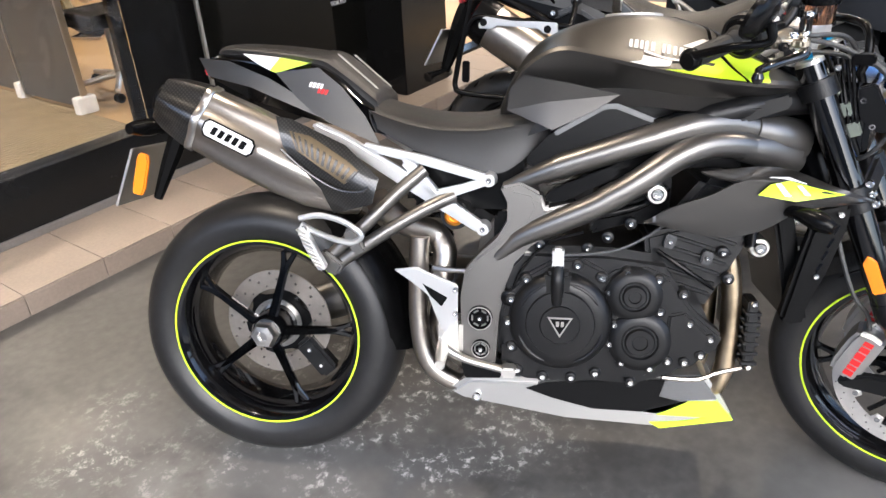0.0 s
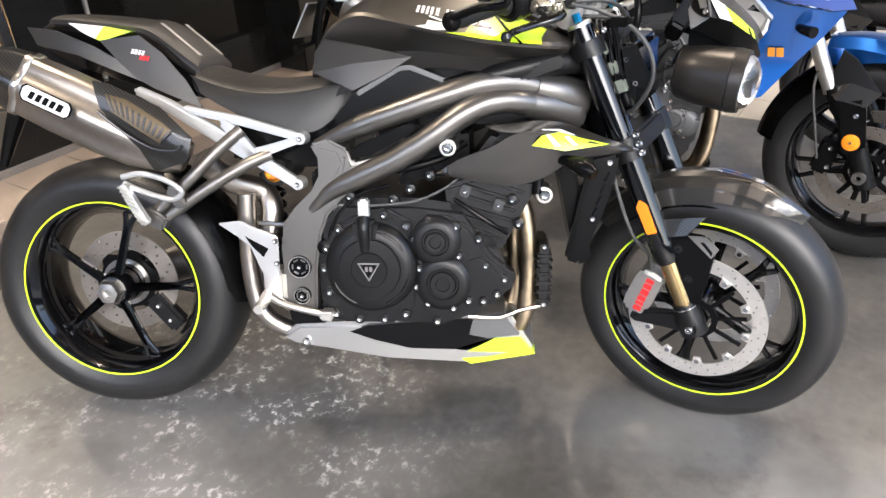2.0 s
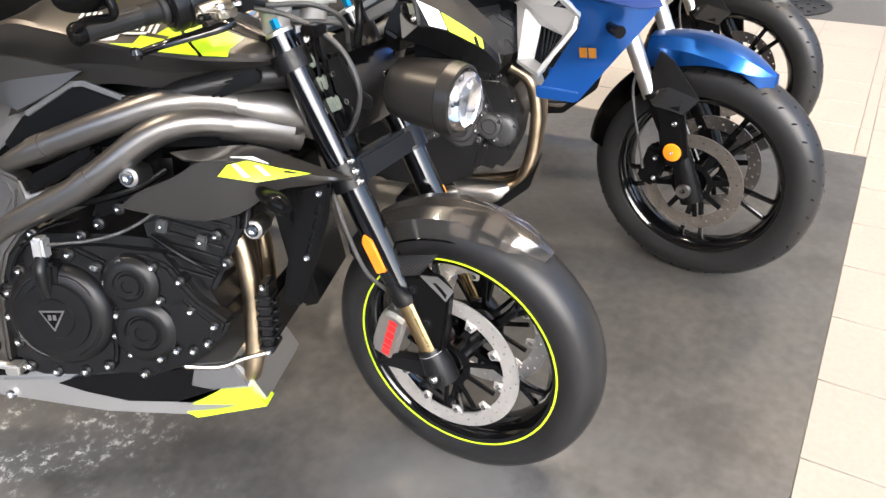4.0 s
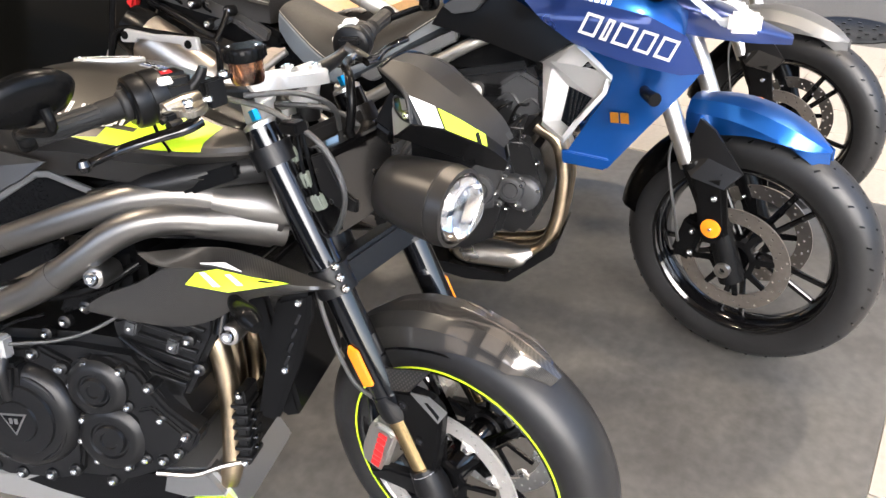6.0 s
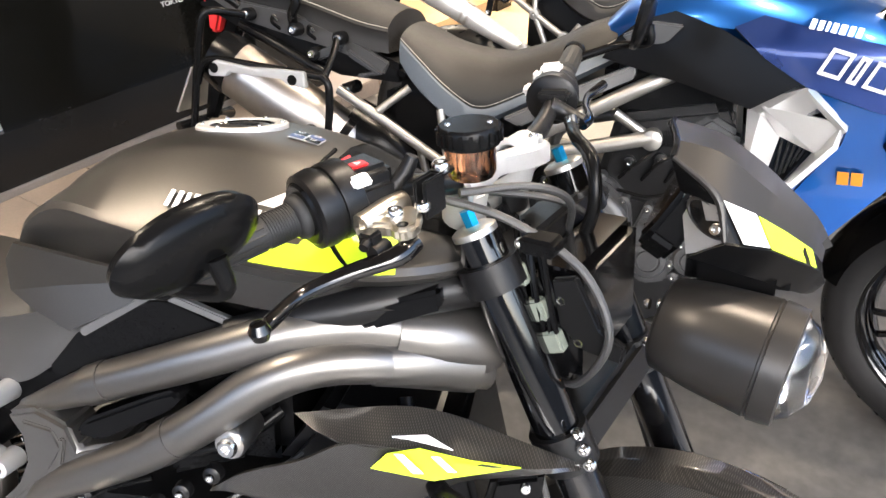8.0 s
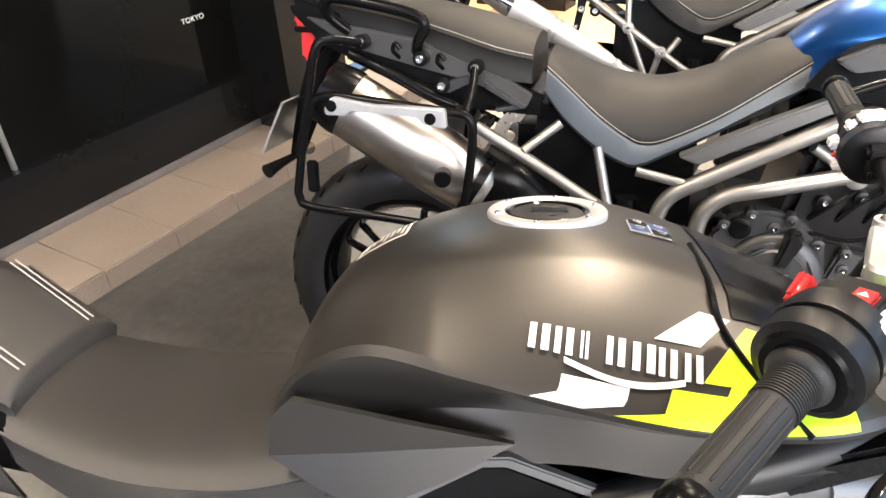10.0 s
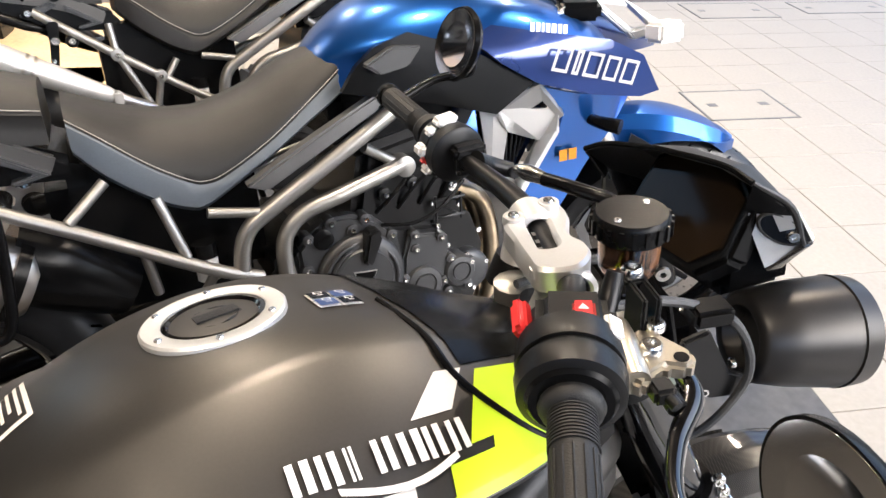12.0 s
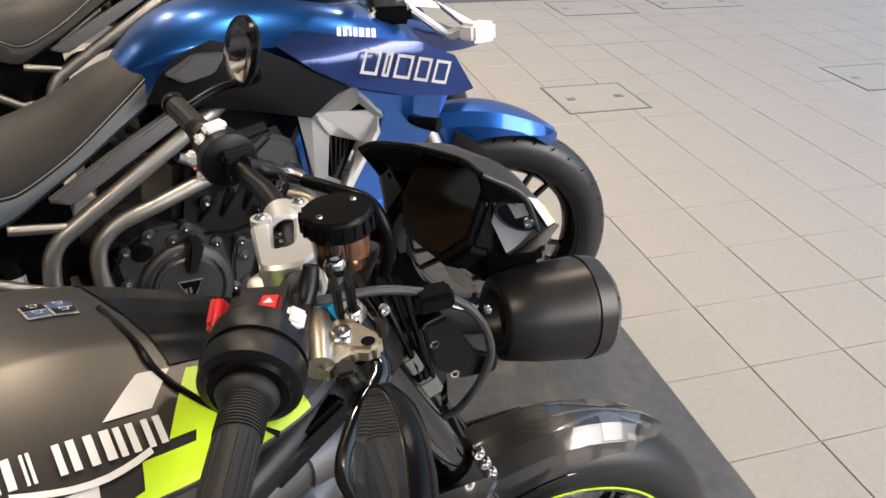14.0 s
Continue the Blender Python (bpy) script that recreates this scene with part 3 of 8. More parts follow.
def carrier(r0, r1, y, n=10, w=0.007):
    """The spider that holds a disc: one star-shaped plate with n arms round a ring."""
    prof = []
    da = w / r1
    for k in range(n):
        a = 2 * math.pi * k / n + 0.2
        for off, r in ((-math.pi / n, r0), (-2.2 * da, r0 + 0.002), (-da, r1), (da, r1), (2.2 * da, r0 + 0.002)):
            prof.append((a + off, r))
    bm = bmesh.new()
    rows = [[bm.verts.new((rr * math.cos(a), yy, rr * math.sin(a))) for a, rr in pr] for pr, yy in (([(a, r0 - 0.014) for a, r in prof], y - 0.003), (prof, y - 0.003), (prof, y + 0.003), ([(a, r0 - 0.014) for a, r in prof], y + 0.003))]
    m = len(prof)
    for i in range(4):
        for j in range(m):
            bm.faces.new((rows[i][j], rows[i][(j + 1) % m], rows[(i + 1) % 4][(j + 1) % m], rows[(i + 1) % 4][j]))
    bmesh.ops.recalc_face_normals(bm, faces=bm.faces)
    return bm


def ring_band(r, y, width, flat=0.0012, seg=96):
    return lathe([(y, r - width / 2), (y - flat, r - width / 2), (y - flat, r + width / 2), (y, r + width / 2)], seg, "y")


def logo_bars(name, parent, at, widths, height, material, gap=0.25, slant=0.15, depth=0.0008, hollow=0.0, label=""):
    """A row of plain slanted blocks in place of a maker's lettering, in the local xz plane, facing -y."""
    bms, x = [], 0.0
    for w in widths:
        W = w * height
        if hollow:
            t = hollow * height
            o = [(0, 0), (W, 0), (W, height), (0, height)]
            i = [(t, t), (W - t, t), (W - t, height - t), (t, height - t)]
            b = bmesh.new()
            vo = [b.verts.new((x + px + slant * pz, -depth, pz)) for px, pz in o]
            vi = [b.verts.new((x + px + slant * pz, -depth, pz)) for px, pz in i]
            for q in range(4):
                b.faces.new((vo[q], vo[(q + 1) % 4], vi[(q + 1) % 4], vi[q]))
            bmesh.ops.solidify(b, geom=b.faces[:], thickness=depth)
        else:
            b = plate([(x, 0), (x + W, 0), (x + W + slant * height, height), (x + slant * height, height)], -depth, 0, 0)
        bms.append(b)
        x += W + gap * height
    for b in bms:
        bmesh.ops.translate(b, vec=(-(x - gap * height) / 2, 0, -height / 2), verts=b.verts)
        part(name, b, material, parent, label, at)


# ---- the sport motorcycle ----
BIKE = pose(0, -0.104, 0.003, -15.5, 0, 4.2)
bike = thing("motorcycle", BIKE, "matt black and lime sport motorcycle leaning on its stand", "motorcycle", "parked motorcycles")

# rear wheel, held on one side, with the drilled disc behind its spokes
RC = (0, 0, 0.335)
R_AT = pose(*RC)
part("rear_tyre", lathe(tyre_profile(0.1, 0.335, 0.233), 96, "y"), M["rubber"], bike, "worn black rear tyre", R_AT)
rear_wheel = part("rear_wheel", rim_mesh(0.089, 0.23, 0.034), M["gloss"], bike, "gloss black five-spoke rear wheel", R_AT)
part("rim_stripe", ring_band(0.2345, -0.0898, 0.0042), M["lime"], rear_wheel, "thin lime rim stripe")
sp = None
for k in range(5):
    a = Matrix.Rotation(radians(-2 + 72 * k), 4, "Y")
    if sp is None:
        sp = part("spoke", spoke(0.035, 0.212, -0.062, -0.05, 0.0125, 0.009, 0.017), M["gloss"], rear_wheel, "", a)
    else:
        copy_part(sp, a)
part("hub", lathe([(0.08, 0.0), (0.08, 0.05), (0.02, 0.055), (-0.03, 0.05), (-0.075, 0.042), (-0.085, 0.036), (-0.085, 0.0)], 32, "y", closed=False), M["gloss"], rear_wheel)
part("hub_nut", lathe([(-0.08, 0.034), (-0.1, 0.034), (-0.112, 0.028), (-0.114, 0.014), (-0.107, 0.012), (-0.107, 0.0)], 6, "y", closed=False), M["steel"], rear_wheel, "large machined hub nut", angle=25)
rear_disc = part("rear_disc", drilled_disc(0.088, 0.137, 0.005, 42, 3), M["discdark"], bike, "drilled steel rear brake disc", pose(0, 0.0, 0.335))
part("disc_carrier", carrier(0.075, 0.088, 0.0, 6, 0.012), M["black"], rear_disc)
part("sensor_ring", drilled_disc(0.052, 0.064, 0.003, 60, 1), M["steel"], rear_disc, "toothed wheel-speed ring", pose(0, -0.012, 0))
cal = part("rear_caliper", moved(box(-0.055, 0.055, -0.02, 0.02, -0.026, 0.026, 0.008), pose(0.1, 0.0, 0.25, 0, 50, 0)), M["engine"], bike, "black rear brake caliper")
for dx in (-0.025, 0.025):
    bolt(cal, 0.1 + dx * 0.6, -0.02, 0.25 - dx * 0.8)

def tread(wheel, r, w, n, tilt=24):
    """Slanted dark strips on a tyre's shoulders, in place of the shade in grooves."""
    g0 = None
    for k in range(n):
        for s_ in (-1, 1):
            m_ = Matrix.Rotation(2 * math.pi * (k + (0.5 if s_ > 0 else 0)) / n, 4, "Y") @ pose(r - 0.30 * w, s_ * 0.52 * w, 0, 0, 0, s_ * 30) @ Matrix.Rotation(radians(tilt * s_), 4, "X")
            if g0 is None:
                g0 = part("tread_groove_strip", box(-0.001, 0.004, -0.3 * w, 0.3 * w, -0.002, 0.002, 0), M["gloss"], wheel, "", m_)
            else:
                copy_part(g0, m_)


# swing arm on the far side, hugger, chain cover
part("swing_arm", tube([(0.5, 0.1, 0.44), (0.35, 0.13, 0.43), (0.18, 0.14, 0.38), (0.0, 0.13, 0.32)], [0.06, 0.06, 0.055, 0.05], 16), M["frame"], bike, "single-sided swing arm")
part("swing_arm_pivot", lathe([(-0.12, 0.05), (0.13, 0.055), (0.13, 0.0), (-0.12, 0.0)], 24, "y", (0.5, 0, 0.43)), M["engine"], bike)


def arc_guard(c, r, a0, a1, w, drop, thick=0.003, taper=0.7, seg=18, rise=0.0):
    """A mudguard: an arched strip that follows a wheel from angle a0 to a1 (degrees from ahead, up)."""
    rings = []
    cx, cy, cz = c
    for k in range(seg + 1):
        t = k / seg
        a = radians(a0 + (a1 - a0) * t)
        ww = w * (1 - (1 - taper) * abs(2 * t - 1) ** 2.5)
        R = r + rise * math.sin(math.pi * t)
        row = []
        for s in (-1, -0.97, -0.75, -0.4, 0, 0.4, 0.75, 0.97, 1):
            rr = R - drop * (abs(s) ** 4) + (0.006 * (1 - s * s))
            row.append(Vector((cx + rr * math.cos(a), cy + s * ww, cz + rr * math.sin(a))))
        rings.append(row)
    bm = bmesh.new()
    V = [[bm.verts.new(p) for p in r_] for r_ in rings]
    for i in range(seg):
        for j in range(8):
            bm.faces.new((V[i][j], V[i][j + 1], V[i + 1][j + 1], V[i + 1][j]))
    bmesh.ops.solidify(bm, geom=bm.faces[:], thickness=thick)
    bmesh.ops.recalc_face_normals(bm, faces=bm.faces)
    return bm


part("hugger", arc_guard(RC, 0.36, -6, 62, 0.1, 0.05), M["black"], bike, "black rear wheel hugger")

# frame: twin oval tubes on each side running from the cast plate to the headstock
for s in (1, -1):
    f = (lambda p: [(x, s * y, z) for x, y, z in p])
    part("frame_tube", tube(f([(0.585, -0.165, 0.722), (0.69, -0.175, 0.766), (0.797, -0.18, 0.803), (0.875, -0.178, 0.829), (0.958, -0.165, 0.853), (1.035, -0.14, 0.855), (1.11, -0.11, 0.835), (1.19, -0.06, 0.80)]), [0.012, 0.024, 0.027, 0.028, 0.029, 0.029, 0.029, 0.03], 18), M["frame"], bike, "graphite twin frame tube")
    part("frame_tube", tube(f([(0.57, -0.185, 0.575), (0.62, -0.19, 0.62), (0.69, -0.195, 0.655), (0.778, -0.2, 0.697), (0.854, -0.2, 0.745), (0.927, -0.19, 0.795), (0.989, -0.175, 0.817), (1.063, -0.145, 0.812), (1.18, -0.07, 0.775)]), [0.012, 0.02, 0.025, 0.026, 0.027, 0.028, 0.028, 0.028, 0.028], 18), M["frame"], bike, "graphite twin frame tube")
    part("frame_tube", tube(f([(0.88, -0.17, 0.85), (1.0, -0.155, 0.875), (1.1, -0.13, 0.893), (1.2, -0.08, 0.9)]), [0.016, 0.024, 0.026, 0.028], 14), M["engine"], bike, "black upper frame tube")
    pl = [(0.575, 0.728), (0.62, 0.738), (0.662, 0.716), (0.672, 0.684), (0.735, 0.7), (0.762, 0.68), (0.69, 0.638), (0.643, 0.603), (0.61, 0.565), (0.59, 0.514), (0.577, 0.436), (0.571, 0.33), (0.498, 0.332), (0.494, 0.485), (0.503, 0.543), (0.532, 0.581), (0.573, 0.62), (0.592, 0.655), (0.592, 0.695)]
    b = plate(pl, -0.195, -0.135, 0.006)
    fp = part("frame_plate", b if s == 1 else mirrored(b), M["frame"], bike, "cast graphite frame plate")
    b = plate([(0.6, 0.722), (0.642, 0.712), (0.652, 0.684), (0.628, 0.648), (0.6, 0.624), (0.605, 0.66)], -0.199, -0.19, 0.003)
    part("plate_facet", b if s == 1 else mirrored(b), M["frame"], fp)
    b = strip([(0.655, 0.7), (0.645, 0.665), (0.605, 0.625), (0.53, 0.565), (0.508, 0.53)], [0.004, 0.005, 0.005, 0.005, 0.003], -0.1995, -0.19, 0.002)
    part("plate_rib", b if s == 1 else mirrored(b), M["frame"], fp)
for s in (1, -1):
    nd = part("frame_node", tube([(1.075, -0.128 * s, 0.845), (1.125, -0.105 * s, 0.832), (1.175, -0.07 * s, 0.815)], [0.031, 0.04, 0.046], 18, 4), M["frame"], bike, "cast graphite node behind the headstock")
    part("node_sleeve", tube([(1.05, -0.147 * s, 0.812), (1.1, -0.12 * s, 0.805), (1.16, -0.08 * s, 0.79)], [0.03, 0.036, 0.042], 18, 4), M["frame"], nd)
    part("tube_sleeve", tube([(0.69, -0.175 * s, 0.766), (0.72, -0.1765 * s, 0.777)], [0.0262, 0.0272], 18, 1), M["frame"], nd)
    part("tube_sleeve", tube([(0.79, -0.2 * s, 0.7045), (0.815, -0.2 * s, 0.72)], [0.0277, 0.0282], 18, 1), M["frame"], nd)
part("headstock", tube([(1.255, 0, 0.72), (1.16, 0, 0.965)], 0.04, 20, 1), M["black"], bike)
for x, z, r in ((0.538, 0.443, 0.027), (0.54, 0.372, 0.02)):
    pv = part("pivot_cap", lathe([(0, r), (-0.008, r), (-0.012, r * 0.85), (-0.008, r * 0.8), (-0.008, r * 0.4), (-0.014, r * 0.34), (-0.014, 0.0)], 28, "y", (x, -0.195, z), closed=False), M["black"], bike, "black pivot cap with slotted rim")
    part("rim_ring", ring_band(r * 0.93, -0.0125, 0.0022), M["steel"], pv, "", pose(x, -0.195, z))
    for k in range(6):
        a = k * math.pi / 3
        part("slot", moved(box(-0.006, 0.006, -0.0115, -0.007, -0.0016, 0.0016, 0.001, 1), pose(x + r * 0.62 * math.cos(a), -0.195, z + r * 0.62 * math.sin(a), 0, 90 - math.degrees(a), 0)), M["steel"], pv)
    bolt(pv, x, -0.207, z, scale=0.8)
part("frame_insert", plate([(0.665, 0.70), (0.70, 0.695), (0.80, 0.745), (0.82, 0.765), (0.81, 0.775), (0.78, 0.765), (0.68, 0.722)], -0.19, -0.15, 0.006), M["black"], bike, "black insert between the frame tubes")
for x, y, z in ((0.889, -0.205, 0.722), (0.634, -0.16, 0.567), (1.102, -0.165, 0.61)):
    bo = part("frame_boss", lathe([(0.05, 0.02), (-0.004, 0.02), (-0.008, 0.018), (-0.008, 0.0)], 24, "y", (x, y, z), closed=False), M["steel"], bike, "steel boss with a socket bolt")
    bolt(bo, x, y - 0.008, z, True, scale=0.9)

# silver rear subframe truss
for s in (1, -1):
    for pts, ws in (([(0.174, 0.849), (0.241, 0.816), (0.349, 0.751), (0.447, 0.691), (0.536, 0.634)], [0.009, 0.013, 0.016, 0.016, 0.012]), ([(0.28, 0.806), (0.412, 0.778), (0.552, 0.739)], [0.008, 0.01, 0.009]),
                    ([(0.372, 0.78), (0.44, 0.698)], [0.013, 0.013]), ([(0.437, 0.701), (0.496, 0.719), (0.55, 0.736)], [0.013, 0.01, 0.008])):
        b = strip(pts, ws, -0.18, -0.152, 0.006)
        part("subframe_bar", b if s == 1 else mirrored(b), M["silver"], bike, "silver cast subframe bar")
    for x, z in ((0.54, 0.634), (0.552, 0.738)):
        b = lathe([(-0.185, 0.0), (-0.185, 0.013), (-0.15, 0.016), (-0.15, 0.0)], 20, "y", (x, 0, z), closed=False)
        part("subframe_boss", b if s == 1 else mirrored(b), M["silver"], bike)
for x, z in ((0.54, 0.634), (0.552, 0.738)):
    bolt(bike, x, -0.184, z)
# shock and link, dark hardware behind the truss
part("shock_reservoir", lathe([(-0.12, 0.032), (-0.06, 0.034), (0.02, 0.034), (0.02, 0.0), (-0.12, 0.0)], 28, "y", (0.475, -0.02, 0.655)), M["engine"], bike)
part("shock_adjuster", lathe([(0, 0.021), (-0.012, 0.022), (-0.014, 0.018), (-0.01, 0.012), (-0.016, 0.008), (-0.016, 0.0)], 20, "y", (0.475, -0.14, 0.655), closed=False), M["bronze"], bike, "orange anodised shock adjuster")
part("shock_spring", tube([(0.42 + 0.028 * math.cos(k * 0.9), 0.028 * math.sin(k * 0.9), 0.42 + k * 0.0045) for k in range(56)], 0.006, 8, 2), M["gloss"], bike)
part("battery_box", box(0.36, 0.62, -0.11, 0.11, 0.66, 0.80, 0.02), M["black"], bike)
part("relay_box", box(0.56, 0.62, -0.14, -0.1, 0.58, 0.66, 0.008), M["black"], bike)

# fuel tank
def section(x, zt, w, zm, zb, wb):
    h = zt - zm
    half = [(0, zt), (0.38 * w, zt - min(0.006, 0.1 * h)), (0.68 * w, zt - min(0.024, 0.3 * h)), (0.86 * w, zt - min(0.05, 0.56 * h)), (0.96 * w, zt - 0.8 * h), (w, zm), (0.965 * w, zm - 0.008), (0.9 * wb + 0.1 * w, zb + 0.35 * (zm - zb)), (wb, zb)]
    pts = half + [(-a, b) for a, b in half[::-1] if a]
    return [Vector((x, -a, b)) for a, b in pts]


def loft(rows, make, n=5):
    """A skin through stations, with the numbers of each row glided between."""
    dim = len(rows[0])
    lines = []
    for k in range(dim):
        lines.append([v.x for v in smooth_line([(r[k], 0, 0) for r in rows], n)])
    return rings_mesh([make(*v) for v in zip(*lines)])


def tank_section(x, zt, w, zm, zb, wb):
    """A top plane, a crease, an upper side plane, a hard outer crease and a folded undercut."""
    half = [(0, zt), (0.3 * w, zt - 0.003), (0.48 * w, zt - 0.010), (0.54 * w, zt - 0.016), (0.97 * w, zm + 0.008), (w, zm), (0.985 * w, zm - 0.006), (0.9 * wb + 0.02 * w, zb + 0.42 * (zm - zb)), (wb + 0.012, zb)]
    pts = half + [(-a, b) for a, b in half[::-1] if a]
    return [Vector((x, -a, b)) for a, b in pts]


TANK = [(0.568, 0.895, 0.10, 0.878, 0.832, 0.085), (0.59, 0.948, 0.136, 0.922, 0.82, 0.11), (0.63, 1.006, 0.166, 0.97, 0.828, 0.128), (0.69, 1.044, 0.187, 0.999, 0.85, 0.138), (0.77, 1.068, 0.202, 0.987, 0.88, 0.148),
        (0.86, 1.074, 0.209, 0.967, 0.89, 0.158), (0.95, 1.058, 0.21, 0.949, 0.882, 0.164), (1.04, 1.022, 0.197, 0.937, 0.885, 0.16), (1.11, 0.985, 0.17, 0.932, 0.89, 0.145), (1.17, 0.958, 0.12, 0.93, 0.905, 0.11)]
tank = part("fuel_tank", loft(TANK, tank_section), M["tank"], bike, "matt graphite black fuel tank with lime and white stripes", angle=22)


for sgn in (1, -1):
    part("knee_panel", facet([Vector((x, y * sgn, z)) for x, y, z in [(0.62, -0.172, 0.953), (0.712, -0.178, 0.937), (0.811, -0.172, 0.914), (0.759, -0.176, 0.88), (0.68, -0.178, 0.843), (0.63, -0.168, 0.863), (0.587, -0.15, 0.881), (0.594, -0.158, 0.927)]], 0.006), M["tank"], tank, "paler knee facet of the tank", angle=12)
FINE = list(zip(*[[v.x for v in smooth_line([(r[k], 0, 0) for r in TANK], 5)] for k in range(6)]))


def tank_at(x, a):
    """A point of the tank's skin at x, with a from 0 (top) to 1 (crease)."""
    for p, q in zip(FINE, FINE[1:]):
        if p[0] <= x <= q[0]:
            t = (x - p[0]) / (q[0] - p[0])
            break
    else:
        p = q = FINE[-1]
        t = 0
    f = a * 5
    i = min(4, int(f))
    r0, r1 = tank_section(*p), tank_section(*q)
    return r0[i].lerp(r0[i + 1], f - i).lerp(r1[i].lerp(r1[i + 1], f - i), t)


def tank_patch(name, corner, material, label, lift=0.0012, n=12):
    """A decal on the tank's skin: four corners (x, a) in order, split fine."""
    bm = bmesh.new()
    (x0, a0), (x1, a1), (x2, a2), (x3, a3) = corner
    V = []
    for i in range(n + 1):
        u = i / n
        row = []
        for j in range(n + 1):
            v = j / n
            xa = (x0 + (x1 - x0) * u) * (1 - v) + (x3 + (x2 - x3) * u) * v
            aa = (a0 + (a1 - a0) * u) * (1 - v) + (a3 + (a2 - a3) * u) * v
            p, px, pa = tank_at(xa, aa), tank_at(xa + 0.004, aa), tank_at(xa, min(1, aa + 0.02))
            nn = (px - p).cross(pa - p).normalized()
            if nn.y > 0:
                nn = -nn
            row.append(bm.verts.new(p + nn * lift))
        V.append(row)
    for i in range(n):
        for j in range(n):
            bm.faces.new((V[i][j], V[i + 1][j], V[i + 1][j + 1], V[i][j + 1]))
    bmesh.ops.recalc_face_normals(bm, faces=bm.faces)
    return part(name, bm, material, tank, label)


tank_patch("stripe", [(1.006, 0.65), (1.10, 0.65), (1.09, 0.75), (0.962, 0.75)], M["lime"], "lime yellow tank stripe")
tank_patch("stripe", [(0.936, 0.765), (1.088, 0.765), (1.088, 0.95), (0.887, 0.985)], M["lime"], "lime yellow tank stripe")
tank_patch("stripe", [(0.985, 0.75), (1.09, 0.75), (1.088, 0.765), (0.98, 0.765)], M["lime"], "lime yellow tank stripe")
tank_patch("stripe", [(0.966, 0.645), (0.993, 0.645), (0.963, 0.70), (0.925, 0.70)], M["white"], "white tank stripe")
tank_patch("stripe", [(0.848, 0.775), (0.902, 0.775), (0.863, 0.985), (0.822, 0.985)], M["white"], "white tank stripe")
# a row of plain blocks and a bow stand in for the maker's mark
for k, w in enumerate((1.0, 0.9, 0.4, 0.9, 1.1, 0.9, 0.9)):
    x = 0.824 + 0.0208 * k
    a = 0.727 + 0.001 * k
    for u0, u1 in ((0.0, 0.34), (0.62, 1.0)):
        tank_patch("tank_mark", [(x + 0.0165 * w * u0, a - 0.02), (x + 0.0165 * w * u1, a - 0.02), (x + 0.0165 * w * u1 - 0.003, a + 0.02), (x + 0.0165 * w * u0 - 0.003, a + 0.02)], M["white"], "white maker's mark", 0.003, 8)
for k in range(8):
    x = 0.85 + 0.012 * k
    c = lambda u: 0.751 + 0.016 * math.sin(math.pi * u)
    tank_patch("tank_mark", [(x, c(k / 8)), (x + 0.0122, c((k + 1) / 8)), (x + 0.0122, c((k + 1) / 8) + 0.009), (x, c(k / 8) + 0.009)], M["white"], "", 0.003, 4)
for sgn in (1, -1):
    cov = tank_patch("tank_cover", [(0.99, 0.0), (1.165, 0.0), (1.165, 0.62), (0.995, 0.64)], M["black"], "satin black cover ahead of the hose", 0.0016, 14)
    if sgn < 0:
        cov.data.transform(Matrix.Diagonal((1, -1, 1, 1)))
        cov.data.flip_normals()
part("cover_seam", tube([tank_at(0.98, 0.1) + Vector((0, 0, 0.001)), tank_at(0.98, 0.5) + Vector((0, 0, 0.001)), tank_at(0.985, 0.66) + Vector((0, -0.001, 0.001)), tank_at(1.016, 0.75) + Vector((0, -0.001, 0)), tank_at(1.045, 0.97) + Vector((0, -0.001, 0))], 0.0032, 8), M["black"], tank, "black hose along the tank")
for i in (0, 1):
    for j in (0, 1):
        x0, a0 = 0.921 + 0.0205 * i, 0.025 + 0.055 * j
        tank_patch("tank_sticker", [(x0, a0), (x0 + 0.0195, a0), (x0 + 0.0195, a0 + 0.052), (x0, a0 + 0.052)], M["white"], "small dark warning sticker with white lines", 0.0012, 4)
        tank_patch("sticker_field", [(x0 + 0.0008, a0 + 0.0022), (x0 + 0.0187, a0 + 0.0022), (x0 + 0.0187, a0 + 0.0498), (x0 + 0.0008, a0 + 0.0498)], M["sticker" if i + j == 1 else "black"], "", 0.003, 4)
        for u0, u1, v0, v1 in ((0.3, 0.7, 0.2, 0.24), (0.3, 0.7, 0.44, 0.48), (0.3, 0.36, 0.2, 0.46), (0.64, 0.7, 0.2, 0.46), (0.35, 0.65, 0.66, 0.72)):
            tank_patch("sticker_mark", [(x0 + 0.0195 * u0, a0 + 0.052 * v0), (x0 + 0.0195 * u1, a0 + 0.052 * v0), (x0 + 0.0195 * u1, a0 + 0.052 * v1), (x0 + 0.0195 * u0, a0 + 0.052 * v1)], M["white"], "", 0.0042, 2)
